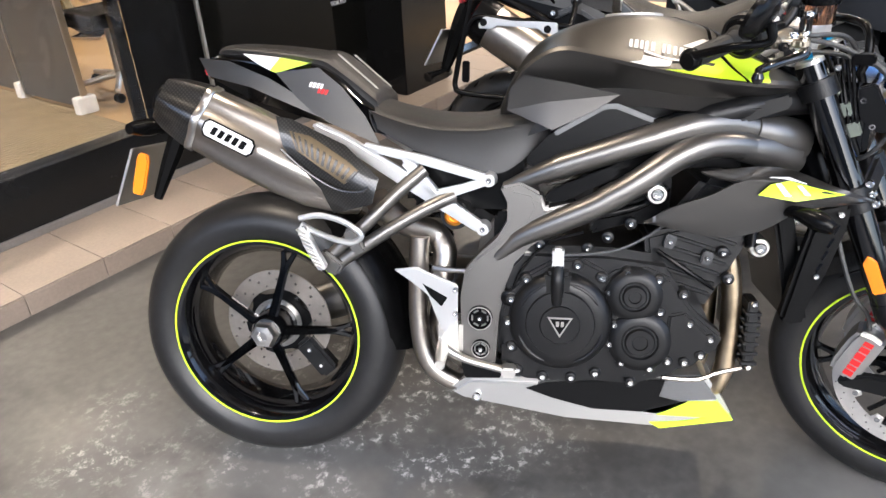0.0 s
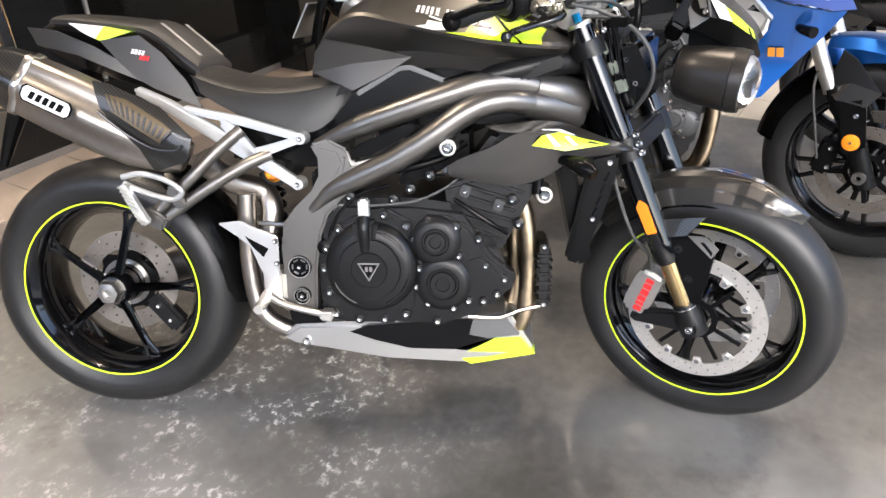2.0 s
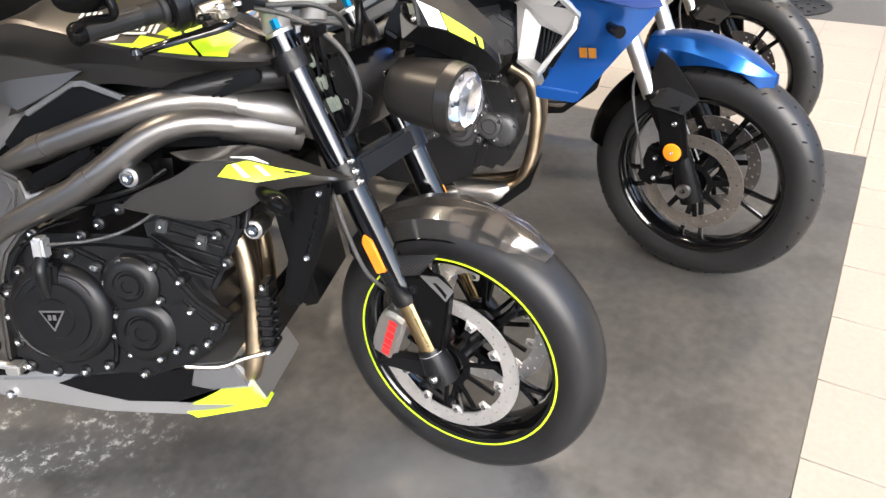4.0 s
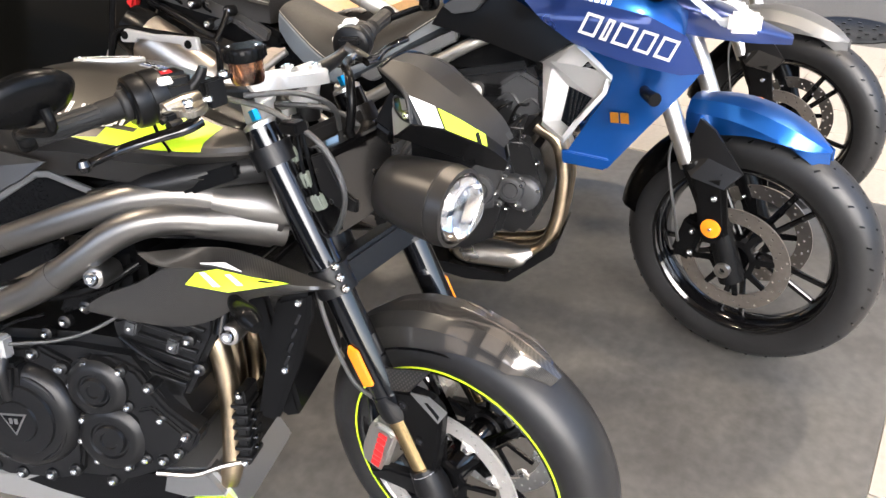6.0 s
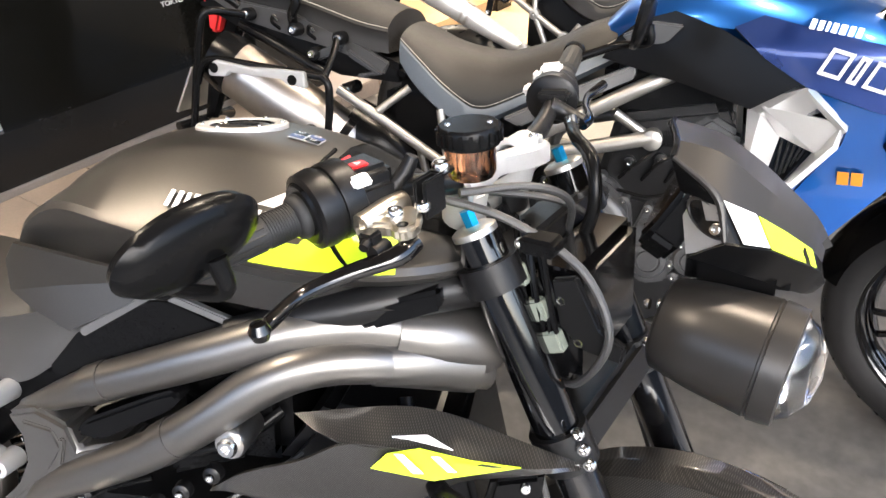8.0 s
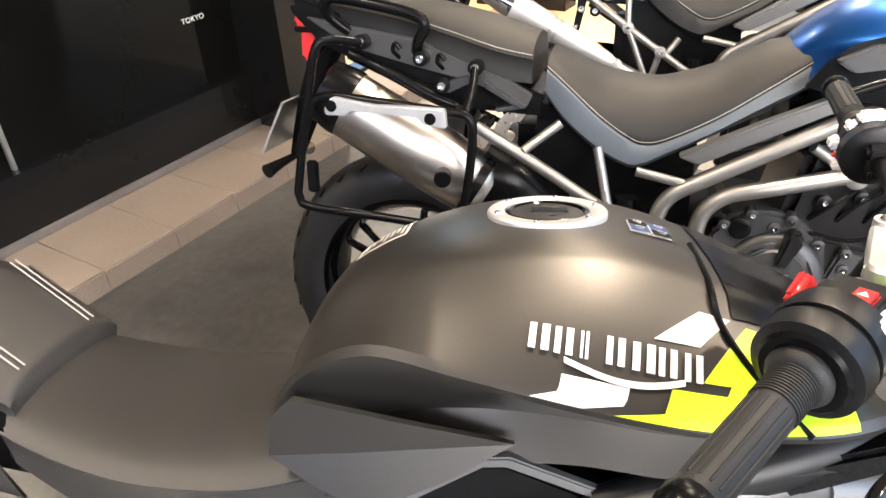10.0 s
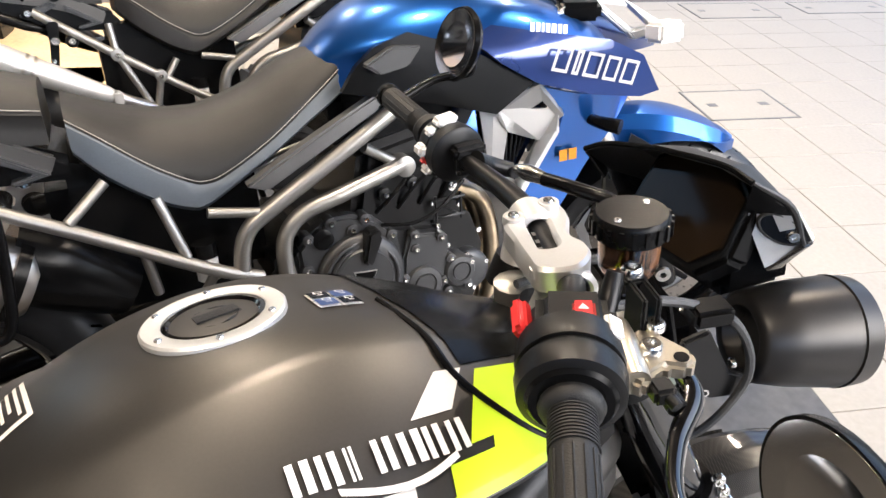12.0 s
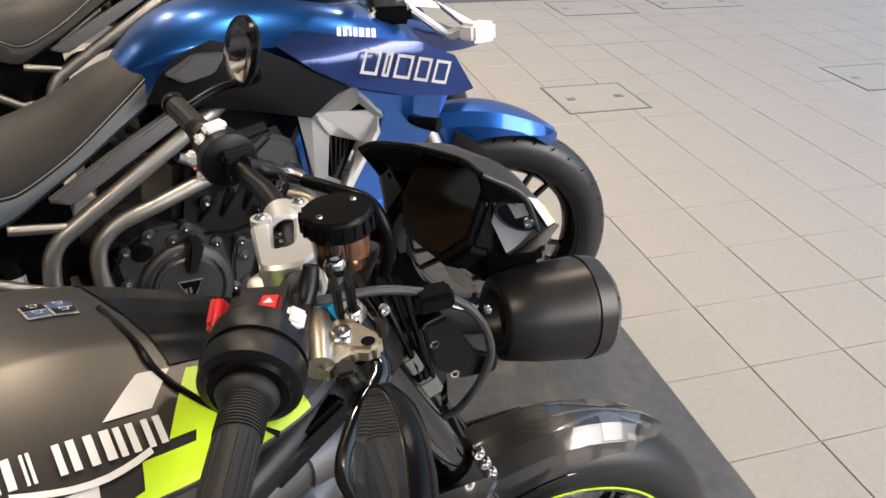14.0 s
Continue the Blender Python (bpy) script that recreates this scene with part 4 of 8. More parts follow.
for q in ([(0.645, 0.0), (0.70, 0.0), (0.70, 0.03), (0.645, 0.03)], [(0.645, 0.47), (0.70, 0.47), (0.70, 0.5), (0.645, 0.5)], [(0.645, 0.0), (0.649, 0.0), (0.649, 0.5), (0.645, 0.5)], [(0.696, 0.0), (0.70, 0.0), (0.70, 0.5), (0.696, 0.5)], *[[(0.651 + 0.0065 * k, 0.06 + 0.03 * (k % 3)), (0.654 + 0.0065 * k, 0.06 + 0.03 * (k % 3)), (0.654 + 0.0065 * k, 0.44 - 0.04 * (k % 2)), (0.651 + 0.0065 * k, 0.44 - 0.04 * (k % 2))] for k in range(7)]):
    pt = tank_patch("warning_sticker", q, M["white"], "white line warning sticker", 0.0012, 4)
    pt.data.transform(Matrix.Diagonal((1, -1, 1, 1)))
    pt.data.flip_normals()
part("filler_ring", lathe([(-0.012, 0.043), (0.001, 0.043), (0.002, 0.045), (0.002, 0.0585), (0.0, 0.0605), (-0.012, 0.0605)], 56, "z", (0.844, 0, 1.0735)), M["bright"], tank, "bright machined filler ring")
part("filler_cap", lathe([(-0.01, 0.0432), (0.001, 0.0432), (0.002, 0.039), (-0.002, 0.034), (0.001, 0.02), (0.001, 0.0)], 40, "z", (0.844, 0, 1.0725), closed=False), M["gloss"], tank, "gloss black filler cap")
part("keyhole_cover", box(0.826, 0.866, -0.009, 0.009, 1.070, 1.0755, 0.002), M["engine"], tank)
for k in range(6):
    a = k * math.pi / 3 + 0.3
    bolt(tank, 0.844 + 0.052 * math.cos(a), 0.052 * math.sin(a), 1.0745, turn=Matrix.Rotation(radians(-90), 4, "X"), scale=0.5)

# side panels under the tank, seat and tail
for s in (1, -1):
    b = plate([(0.671, 0.83), (0.772, 0.885), (0.805, 0.886), (0.901, 0.846), (1.02, 0.882), (1.135, 0.914), (1.138, 0.889), (1.017, 0.846), (0.902, 0.823), (0.748, 0.785), (0.649, 0.761), (0.623, 0.778)], -0.165, -0.10, 0.005)
    part("side_panel", b if s == 1 else mirrored(b), M["black"], bike, "satin black panel under the tank")
    b = strip([(0.685, 0.835), (0.781, 0.89), (0.806, 0.891), (0.904, 0.853)], [0.005, 0.0055, 0.0055, 0.005], -0.172, -0.16, 0.002)
    part("panel_edge", b if s == 1 else mirrored(b), M["grey"], bike, "grey edge line of the side panel")
SEAT = [(0.235, 0.935, 0.095, 0.915, 0.885, 0.09), (0.28, 0.905, 0.115, 0.88, 0.85, 0.11), (0.35, 0.882, 0.132, 0.855, 0.81, 0.125), (0.43, 0.868, 0.145, 0.84, 0.775, 0.14), (0.52, 0.868, 0.152, 0.838, 0.752, 0.15), (0.58, 0.88, 0.152, 0.845, 0.752, 0.15), (0.635, 0.89, 0.142, 0.855, 0.79, 0.138), (0.675, 0.87, 0.12, 0.85, 0.825, 0.115)]
seat = part("seat", loft(SEAT, section), M["seatsport"], bike, "black vinyl seat with pale stitching", angle=60)
for s in (-1, 1):
    for d in (0.0, 0.006):
        part("stitching", tube([(r[0], s * (0.80 * r[2] + d), r[1] - 0.034 + 0.002 - d * 0.6) for r in SEAT[:-1]], 0.0011, 5, 3), M["stitch"], seat)
TAIL = [(-0.115, 0.975, 0.05, 0.965, 0.945, 0.04), (-0.08, 1.008, 0.075, 0.985, 0.935, 0.065), (0.0, 1.012, 0.092, 0.98, 0.90, 0.085), (0.09, 1.004, 0.105, 0.965, 0.872, 0.10), (0.165, 0.994, 0.115, 0.95, 0.852, 0.11), (0.215, 0.968, 0.12, 0.93, 0.842, 0.115), (0.28, 0.905, 0.118, 0.885, 0.832, 0.115), (0.34, 0.865, 0.118, 0.85, 0.82, 0.115)]
tail = part("tail_fairing", loft(TAIL, section), M["gloss"], bike, "black tail fairing with a white and lime flash", angle=60)
part("seat_cowl", loft([(-0.085, 1.005, 0.05, 0.998, 0.99, 0.045), (-0.055, 1.021, 0.075, 1.008, 0.994, 0.07), (0.05, 1.018, 0.086, 1.0, 0.98, 0.082), (0.16, 1.006, 0.094, 0.985, 0.962, 0.09), (0.195, 0.996, 0.096, 0.972, 0.95, 0.09)], section), M["seatsport"], tail, "black vinyl pillion pad", angle=60)
part("cowl_roll", loft([(0.172, 1.006, 0.094, 0.984, 0.955, 0.09), (0.2, 1.0, 0.1, 0.97, 0.94, 0.096), (0.25, 0.962, 0.104, 0.934, 0.905, 0.1), (0.3, 0.918, 0.106, 0.895, 0.87, 0.102)], section), M["seatsport"], tail, "black vinyl seat hump", angle=60)
for s in (1, -1):
    for yy in (0.062, 0.072):
        part("stitching", tube([(0.205, s * yy, 0.996), (0.25, s * yy, 0.958), (0.292, s * yy, 0.922)], 0.0011, 5, 4), M["stitch"], tail)
    for q, m_, lab in (([(0.0, 0.998), (0.085, 0.989), (0.06, 0.962), (0.034, 0.975)], "white", "white tail flash"), ([(0.085, 0.989), (0.15, 0.977), (0.075, 0.956), (0.06, 0.962)], "lime", "lime tail flash")):
        b = plate(q, -0.112, -0.09, 0.001)
        part("tail_flash", b if s == 1 else mirrored(b), M[m_], tail, lab)
    b = curved_plate([(-0.106, 0.99), (-0.03, 0.982), (0.062, 0.946), (0.143, 0.898), (0.17, 0.862), (0.11, 0.888), (0.021, 0.926), (-0.085, 0.95)], lambda x, z: -0.105 - 0.022 * math.sin(max(0, min(1, (x + 0.1) / 0.3)) * 3.0), 0.004, 8)
    part("tail_wing", b if s == 1 else mirrored(b), M["tank"], tail, "graphite tail side wing")
    b = curved_plate([(0.078, 0.958), (0.178, 0.968), (0.23, 0.926), (0.277, 0.866), (0.31, 0.802), (0.2, 0.85), (0.16, 0.874), (0.126, 0.905)], lambda x, z: -0.124 - 0.01 * math.sin(max(0, min(1, (x - 0.07) / 0.24)) * 3.0), 0.004, 8)
    part("tail_panel", b if s == 1 else mirrored(b), M["tank"], tail, "satin black tail panel")
logo_bars("tail_badge", tail, pose(0.172, -0.1372, 0.931, 0, 10, 0), (0.5, 0.6, 0.5, 0.5), 0.011, M["white"], 0.2, 0.3)
logo_bars("tail_badge", tail, pose(0.186, -0.1372, 0.918, 0, 10, 0), (0.5, 0.6, 0.5), 0.011, M["red"], 0.2, 0.3)
part("tail_lens", moved(box(-0.014, 0.014, -0.055, 0.055, -0.02, 0.02, 0.008), pose(-0.104, 0, 0.972, 0, 20, 0)), M["clear"], tail, "clear tail lens")
part("tail_light", moved(box(-0.02, 0.02, -0.05, 0.05, -0.012, 0.012, 0.006), pose(-0.105, 0, 0.957, 0, 25, 0)), M["red"], bike, "red tail light")

# plate hanger, indicators
part("plate_hanger", tube([(-0.02, 0, 0.88), (-0.14, 0, 0.85), (-0.21, 0, 0.83), (-0.25, 0, 0.76), (-0.30, 0, 0.65)], [0.02, 0.022, 0.025, 0.022, 0.012], 8), M["black"], bike, "black number plate hanger")
part("number_plate", moved(box(-0.003, 0.003, -0.1, 0.1, -0.075, 0.075, 0.002), pose(-0.325, 0, 0.715, 0, 22, 0)), M["alu"], bike, "blank metal number plate")
part("side_reflector", moved(plate([(-0.012, -0.05), (0.012, -0.05), (0.016, -0.03), (0.016, 0.035), (0.01, 0.05), (-0.01, 0.05), (-0.014, 0.035), (-0.014, -0.03)], -0.006, 0.006, 0.003), pose(-0.268, -0.118, 0.728, 0, 15, 0)), M["orange"], bike, "orange side reflector")
for s in (-1, 1):
    part("rear_indicator", tube([(-0.18, s * 0.02, 0.83), (-0.2, s * 0.1, 0.835), (-0.225, s * 0.16, 0.84), (-0.235, s * 0.2, 0.84)], [0.01, 0.012, 0.02, 0.012], 10), M["black"], bike, "black rear indicator")

# silencer with carbon ends, hung on the right
EX0, EX1 = Vector((-0.10, -0.235, 0.895)), Vector((0.30, -0.19, 0.69))
ed = (EX1 - EX0).normalized()


def oval_rings(stations, seg=20, w=1.0, h=1.0, hexed=0.0):
    """Rings across the silencer's line at (along, radius)."""
    side = ed.cross(Vector((0, 0, 1))).normalized()
    up = side.cross(ed).normalized()
    out = []
    for t, r in stations:
        c = EX0 + ed * t
        row = []
        for k in range(seg):
            a = 2 * math.pi * k / seg
            f = 1 - hexed * (0.5 - 0.5 * math.cos(6 * a)) * 0.16
            row.append(c + side * math.cos(a) * r * w * f + up * math.sin(a) * r * h * f)
        out.append(row)
    return out


sil = part("silencer", rings_mesh(oval_rings([(0.055, 0.066), (0.06, 0.068), (0.15, 0.073), (0.27, 0.074), (0.33, 0.070), (0.41, 0.05), (0.44, 0.035)], 36, 0.86, 1.08, 1)), M["titan"], bike, "brushed titanium silencer can", angle=60)
part("end_cap", rings_mesh(oval_rings([(-0.03, 0.03), (-0.028, 0.046), (0.0, 0.058), (0.05, 0.070), (0.062, 0.070)], 36, 0.86, 1.08, 1)), M["carbonb"], sil, "lacquered carbon end cap", angle=30)
part("end_band", rings_mesh(oval_rings([(0.056, 0.071), (0.058, 0.073), (0.07, 0.073), (0.072, 0.071)], 36, 0.86, 1.08, 1)), M["steel"], sil)
part("outlet", rings_mesh(oval_rings([(-0.036, 0.032), (-0.032, 0.034), (-0.01, 0.034)], 24)), M["black"], sil)
guard = [(0.128, 0.874), (0.159, 0.868), (0.268, 0.816), (0.338, 0.752), (0.324, 0.7), (0.273, 0.684), (0.23, 0.67), (0.215, 0.727), (0.171, 0.779), (0.143, 0.815)]
gf = lambda x, z: -0.272 - 0.032 * (1 - ((z - 0.775 + (x - 0.22) * 0.55) / 0.085) ** 2) + 0.03
part("heat_guard", curved_plate(guard, gf, 0.004), M["carbonb"], sil, "carbon heat guard")
vent = part("guard_vent", curved_plate([(0.158, 0.846), (0.2, 0.835), (0.272, 0.789), (0.297, 0.768), (0.27, 0.74), (0.222, 0.772), (0.172, 0.808)], lambda x, z: gf(x, z) - 0.0045, 0.0015, 8), M["bronzed"], sil, "bronze mesh window of the guard")
for k in range(11):
    t_ = k / 10
    part("vent_louvre", curved_plate([(0.163 + 0.128 * t_, 0.845 - 0.078 * t_), (0.168 + 0.128 * t_, 0.842 - 0.078 * t_), (0.179 + 0.098 * t_, 0.806 - 0.062 * t_), (0.174 + 0.098 * t_, 0.809 - 0.062 * t_)], lambda x, z: gf(x, z) - 0.0055, 0.002, 3), M["carbon"], vent)
part("guard_ridge", tube([(x, gf(x, z) - 0.005, z) for x, z in ((0.14, 0.81), (0.19, 0.765), (0.25, 0.73), (0.3, 0.725), (0.318, 0.735))], 0.0035, 8, 4), M["carbonb"], sil)
part("badge_rim", moved(plate([(-0.056, -0.009), (-0.048, -0.019), (0.048, -0.019), (0.056, -0.009), (0.056, 0.009), (0.048, 0.019), (-0.048, 0.019), (-0.056, 0.009)], -0.0008, 0.0012, 0), pose(0.04, -0.3005, 0.833, 0, 27, 6)), M["black"], sil)
badge = part("silencer_badge", moved(plate([(-0.052, -0.008), (-0.045, -0.016), (0.045, -0.016), (0.052, -0.008), (0.052, 0.008), (0.045, 0.016), (-0.045, 0.016), (-0.052, 0.008)], -0.0015, 0.0015, 0.0008), pose(0.04, -0.3012, 0.833, 0, 27, 6)), M["white"], sil, "white maker's badge")
logo_bars("badge_mark", badge, pose(0.04, -0.303, 0.833, 0, 27, 6), (0.6, 0.6, 0.6, 0.6, 0.7), 0.017, M["black"], 0.3, 0.2)

# exhaust pipes
part("link_pipe", tube([(0.31, -0.17, 0.69), (0.36, -0.12, 0.63), (0.42, -0.08, 0.60), (0.445, -0.09, 0.56), (0.44, -0.10, 0.50)], [0.03, 0.028, 0.027, 0.027, 0.027], 16), M["titan"], bike, "stainless link pipe")
part("down_pipe", tube([(0.392, -0.115, 0.60), (0.388, -0.115, 0.50), (0.388, -0.115, 0.40), (0.405, -0.118, 0.31), (0.45, -0.115, 0.262), (0.52, -0.1, 0.24), (0.7, -0.05, 0.22)], 0.023, 16), M["titan"], bike, "stainless exhaust pipe")
part("link_pipe", tube([(0.44, -0.10, 0.53), (0.435, -0.08, 0.44), (0.43, -0.06, 0.34), (0.5, -0.03, 0.26)], 0.024, 14), M["titan"], bike)
for dy, dx in ((-0.125, 0.0), (-0.02, -0.03), (0.08, -0.03)):
    part("header_pipe", tube([(1.0 + dx, dy, 0.62), (1.05 + dx, dy, 0.585), (1.068 + dx, dy, 0.50), (1.07 + dx, dy, 0.40), (1.062 + dx, dy, 0.31), (1.03 + dx, dy * 0.9, 0.255), (0.95 + dx, dy * 0.8, 0.235)], 0.021, 16), M["header"], bike, "heat-stained header pipe")
part("clamp_band", tube([(0.425, -0.13, 0.53), (0.46, -0.14, 0.53), (0.50, -0.145, 0.53)], 0.006, 8), M["steel"], bike)

# pillion peg hanger, rider peg, heel guard and brake pedal
ph_ = part("peg_hanger", tube([(0.212, -0.228, 0.572), (0.296, -0.215, 0.647), (0.36, -0.195, 0.711), (0.415, -0.172, 0.758)], [0.013, 0.0145, 0.0145, 0.015], 14), M["frame"], bike, "grey pillion peg strut")
part("peg_hanger", tube([(0.225, -0.228, 0.553), (0.323, -0.212, 0.62), (0.417, -0.19, 0.676), (0.478, -0.168, 0.703)], [0.013, 0.0145, 0.0145, 0.015], 14), M["frame"], bike, "grey pillion peg strut")
part("peg_collar", strip([(0.262, 0.64), (0.272, 0.615), (0.288, 0.588)], [0.013, 0.016, 0.013], -0.243, -0.2, 0.006), M["frame"], ph_)
part("peg_bracket", strip([(0.2, 0.585), (0.222, 0.562), (0.245, 0.55)], [0.014, 0.02, 0.016], -0.25, -0.214, 0.006), M["frame"], ph_)
pg = part("pillion_peg", strip([(0.172, 0.65), (0.186, 0.618), (0.203, 0.585), (0.218, 0.56)], [0.008, 0.0105, 0.0105, 0.009], -0.285, -0.262, 0.004), M["silver"], bike, "folded silver pillion peg")
for k in range(9):
    part("peg_tooth", moved(box(-0.012, 0.012, -0.288, -0.281, -0.0018, 0.0018, 0.0008, 1), pose(0.176 + 0.0045 * k, 0, 0.641 - 0.0092 * k, 0, 24, 0)), M["alu"], pg)
part("peg_loop", tube([(0.165, -0.262, 0.664), (0.209, -0.26, 0.671), (0.257, -0.252, 0.657), (0.292, -0.245, 0.629), (0.272, -0.245, 0.612), (0.24, -0.25, 0.618), (0.2, -0.258, 0.634), (0.168, -0.262, 0.652)], 0.0065, 8), M["silver"], bike, "silver heel loop")
part("heel_guard", plate([(0.35, 0.545), (0.4, 0.552), (0.44, 0.535), (0.49, 0.516), (0.489, 0.392), (0.455, 0.412), (0.437, 0.455), (0.425, 0.49), (0.392, 0.516)], -0.206, -0.196, 0.003), M["silver"], bike, "silver heel guard")
# black plate laid on the guard for the shade of its slot
part("heel_guard_slot_dark", plate([(0.413, 0.517), (0.468, 0.487), (0.455, 0.466), (0.43, 0.49)], -0.2075, -0.2055, 0.0008), M["black"], bike)
for x, z in ((0.485, 0.505), (0.485, 0.452)):
    bolt(bike, x, -0.205, z)
part("footrest_mount", box(0.445, 0.50, -0.2, -0.13, 0.35, 0.43, 0.01), M["alu"], bike, "cast footrest mount")
part("footrest", tube([(0.455, -0.19, 0.375), (0.46, -0.24, 0.372), (0.465, -0.30, 0.37)], [0.012, 0.013, 0.011], 10), M["alu"], bike, "knurled alloy footrest")
part("brake_pedal", tube([(0.46, -0.205, 0.372), (0.50, -0.21, 0.352), (0.55, -0.215, 0.34), (0.60, -0.218, 0.332)], [0.012, 0.009, 0.008, 0.009], 10), M["alu"], bike, "cast brake pedal")
part("pedal_pad", box(0.588, 0.618, -0.24, -0.205, 0.322, 0.345, 0.004), M["alu"], bike)
part("lower_bracket", plate([(0.49, 0.34), (0.58, 0.34), (0.585, 0.29), (0.50, 0.285)], -0.17, -0.13, 0.004), M["black"], bike)

# engine
part("crankcase", plate([(0.575, 0.55), (0.62, 0.60), (0.81, 0.60), (0.93, 0.585), (0.99, 0.50), (1.03, 0.42), (0.97, 0.33), (0.87, 0.295), (0.68, 0.30), (0.575, 0.335)], -0.185, 0.185, 0.02), M["engine"], bike, "black engine crankcase")
part("sump", plate([(0.62, 0.31), (0.95, 0.31), (0.90, 0.25), (0.68, 0.245)], -0.1, 0.1, 0.015), M["engine"], bike)
CL = (0.708, 0.0, 0.446)
CASE_BOLTS = ((0.636, 0.534), (0.605, 0.489), (0.598, 0.438), (0.607, 0.382), (0.621, 0.329), (0.675, 0.317), (0.736, 0.318), (0.786, 0.331), (0.793, 0.542), (0.741, 0.568))
clutch = part("clutch_cover", lathe([(-0.16, 0.108), (-0.203, 0.108), (-0.214, 0.104), (-0.222, 0.094), (-0.226, 0.076), (-0.226, 0.072), (-0.231, 0.07), (-0.2325, 0.042), (-0.236, 0.040), (-0.236, 0.0)], 64, "y", CL, closed=False), M["engine"], bike, "round black clutch cover")
part("cover_flange", plate([(0.643, 0.548), (0.6, 0.51), (0.583, 0.46), (0.584, 0.42), (0.593, 0.37), (0.606, 0.318), (0.64, 0.306), (0.75, 0.306), (0.795, 0.319), (0.805, 0.36), (0.812, 0.45), (0.81, 0.548), (0.79, 0.56), (0.745, 0.583), (0.69, 0.577)], -0.2, -0.15, 0.006), M["engine"], clutch)
for x, z in CASE_BOLTS:
    lug = part("bolt_lug", lathe([(-0.17, 0.0125), (-0.204, 0.0125), (-0.206, 0.0105), (-0.206, 0.0)], 16, "y", (x, 0, z), closed=False), M["engine"], clutch)
    bolt(lug, x, -0.2055, z, scale=1.05)
part("badge_triangle", plate([(-0.026, 0.018), (0.026, 0.018), (0.0, -0.026)], -0.0015, 0.0, 0), M["steel"], clutch, "small triangular steel badge", pose(CL[0], -0.236, CL[2]))
part("badge_face", plate([(-0.0205, 0.0145), (0.0205, 0.0145), (0.0, -0.0195)], -0.0022, -0.0014, 0), M["black"], clutch, "", pose(CL[0], -0.236, CL[2]))
logo_bars("badge_mark", clutch, pose(CL[0], -0.2382, CL[2] + 0.004), (0.6, 0.6), 0.011, M["steel"], 0.3, 0.0)
for a0, a1, r in ((28, 78, 0.088), (112, 158, 0.088), (-70, -12, 0.09), (200, 250, 0.09)):
    part("cover_rib", tube([(CL[0] + r * math.cos(radians(a0 + (a1 - a0) * k / 6)), -0.2235, CL[2] + r * math.sin(radians(a0 + (a1 - a0) * k / 6))) for k in range(7)], [0.001] + [0.0035] * 5 + [0.001], 8, 2), M["engine"], clutch)
part("lever_boss", plate([(0.672, 0.56), (0.73, 0.56), (0.722, 0.505), (0.70, 0.487), (0.68, 0.505)], -0.236, -0.19, 0.008), M["engine"], clutch)
part("clutch_lever", tube([(0.70, -0.225, 0.49), (0.70, -0.235, 0.54), (0.70, -0.225, 0.57)], [0.012, 0.014, 0.013], 12), M["engine"], bike)
part("lever_end", box(0.688, 0.712, -0.236, -0.205, 0.565, 0.61, 0.005), M["silver"], bike, "silver clutch actuating arm")
part("clutch_cable", tube([(0.70, -0.22, 0.592), (0.80, -0.2, 0.598), (0.87, -0.17, 0.62), (0.95, -0.15, 0.675), (1.02, -0.1, 0.72)], 0.0035, 8), M["hose"], bike, "clutch cable")
side_case = part("side_cover", plate([(0.799, 0.543), (0.825, 0.563), (0.883, 0.566), (0.934, 0.544), (0.959, 0.505), (0.985, 0.472), (1.043, 0.426), (1.031, 0.398), (0.985, 0.356), (0.893, 0.326), (0.866, 0.297), (0.84, 0.325), (0.814, 0.367), (0.802, 0.422), (0.81, 0.463), (0.785, 0.516)], -0.2, -0.15, 0.007), M["engine"], bike, "black engine side cover with two round lids")
for cx, cz, r, ri in ((0.858, 0.508, 0.055, 0.024), (0.874, 0.409, 0.063, 0.03)):
    part("round_lid", lathe([(-0.19, r + 0.004), (-0.207, r + 0.002), (-0.214, r - 0.006), (-0.217, r - 0.014), (-0.217, ri + 0.008), (-0.213, ri + 0.005), (-0.213, ri + 0.001), (-0.219, ri - 0.002), (-0.219, ri * 0.55), (-0.216, ri * 0.5), (-0.216, 0.0)], 48, "y", (cx, 0, cz), closed=False), M["engine"], side_case, "round black lid")
part("cover_step", plate([(0.93, 0.47), (0.96, 0.478), (1.018, 0.425), (1.0, 0.392), (0.955, 0.375), (0.925, 0.39)], -0.208, -0.19, 0.005), M["engine"], side_case)
for x, z in ((0.842, 0.556), (0.906, 0.543), (0.956, 0.514), (0.809, 0.513), (0.789, 0.544), (0.912, 0.474), (0.847, 0.453), (0.821, 0.443), (0.813, 0.4), (0.839, 0.359), (0.898, 0.349), (0.933, 0.367), (0.967, 0.367), (0.998, 0.384), (1.015, 0.42), (0.972, 0.452), (0.86, 0.315)):
    lug = part("bolt_lug", lathe([(-0.17, 0.0115), (-0.205, 0.0115), (-0.207, 0.0095), (-0.207, 0.0)], 16, "y", (x, 0, z), closed=False), M["engine"], side_case)
    bolt(lug, x, -0.2065, z)
cylb = part("cylinder_block", plate([(0.875, 0.628), (0.885, 0.555), (0.938, 0.5), (0.974, 0.472), (1.004, 0.472), (1.073, 0.603), (1.078, 0.641), (0.983, 0.66)], -0.165, 0.165, 0.01), M["engine"], bike, "black ribbed cylinder block")
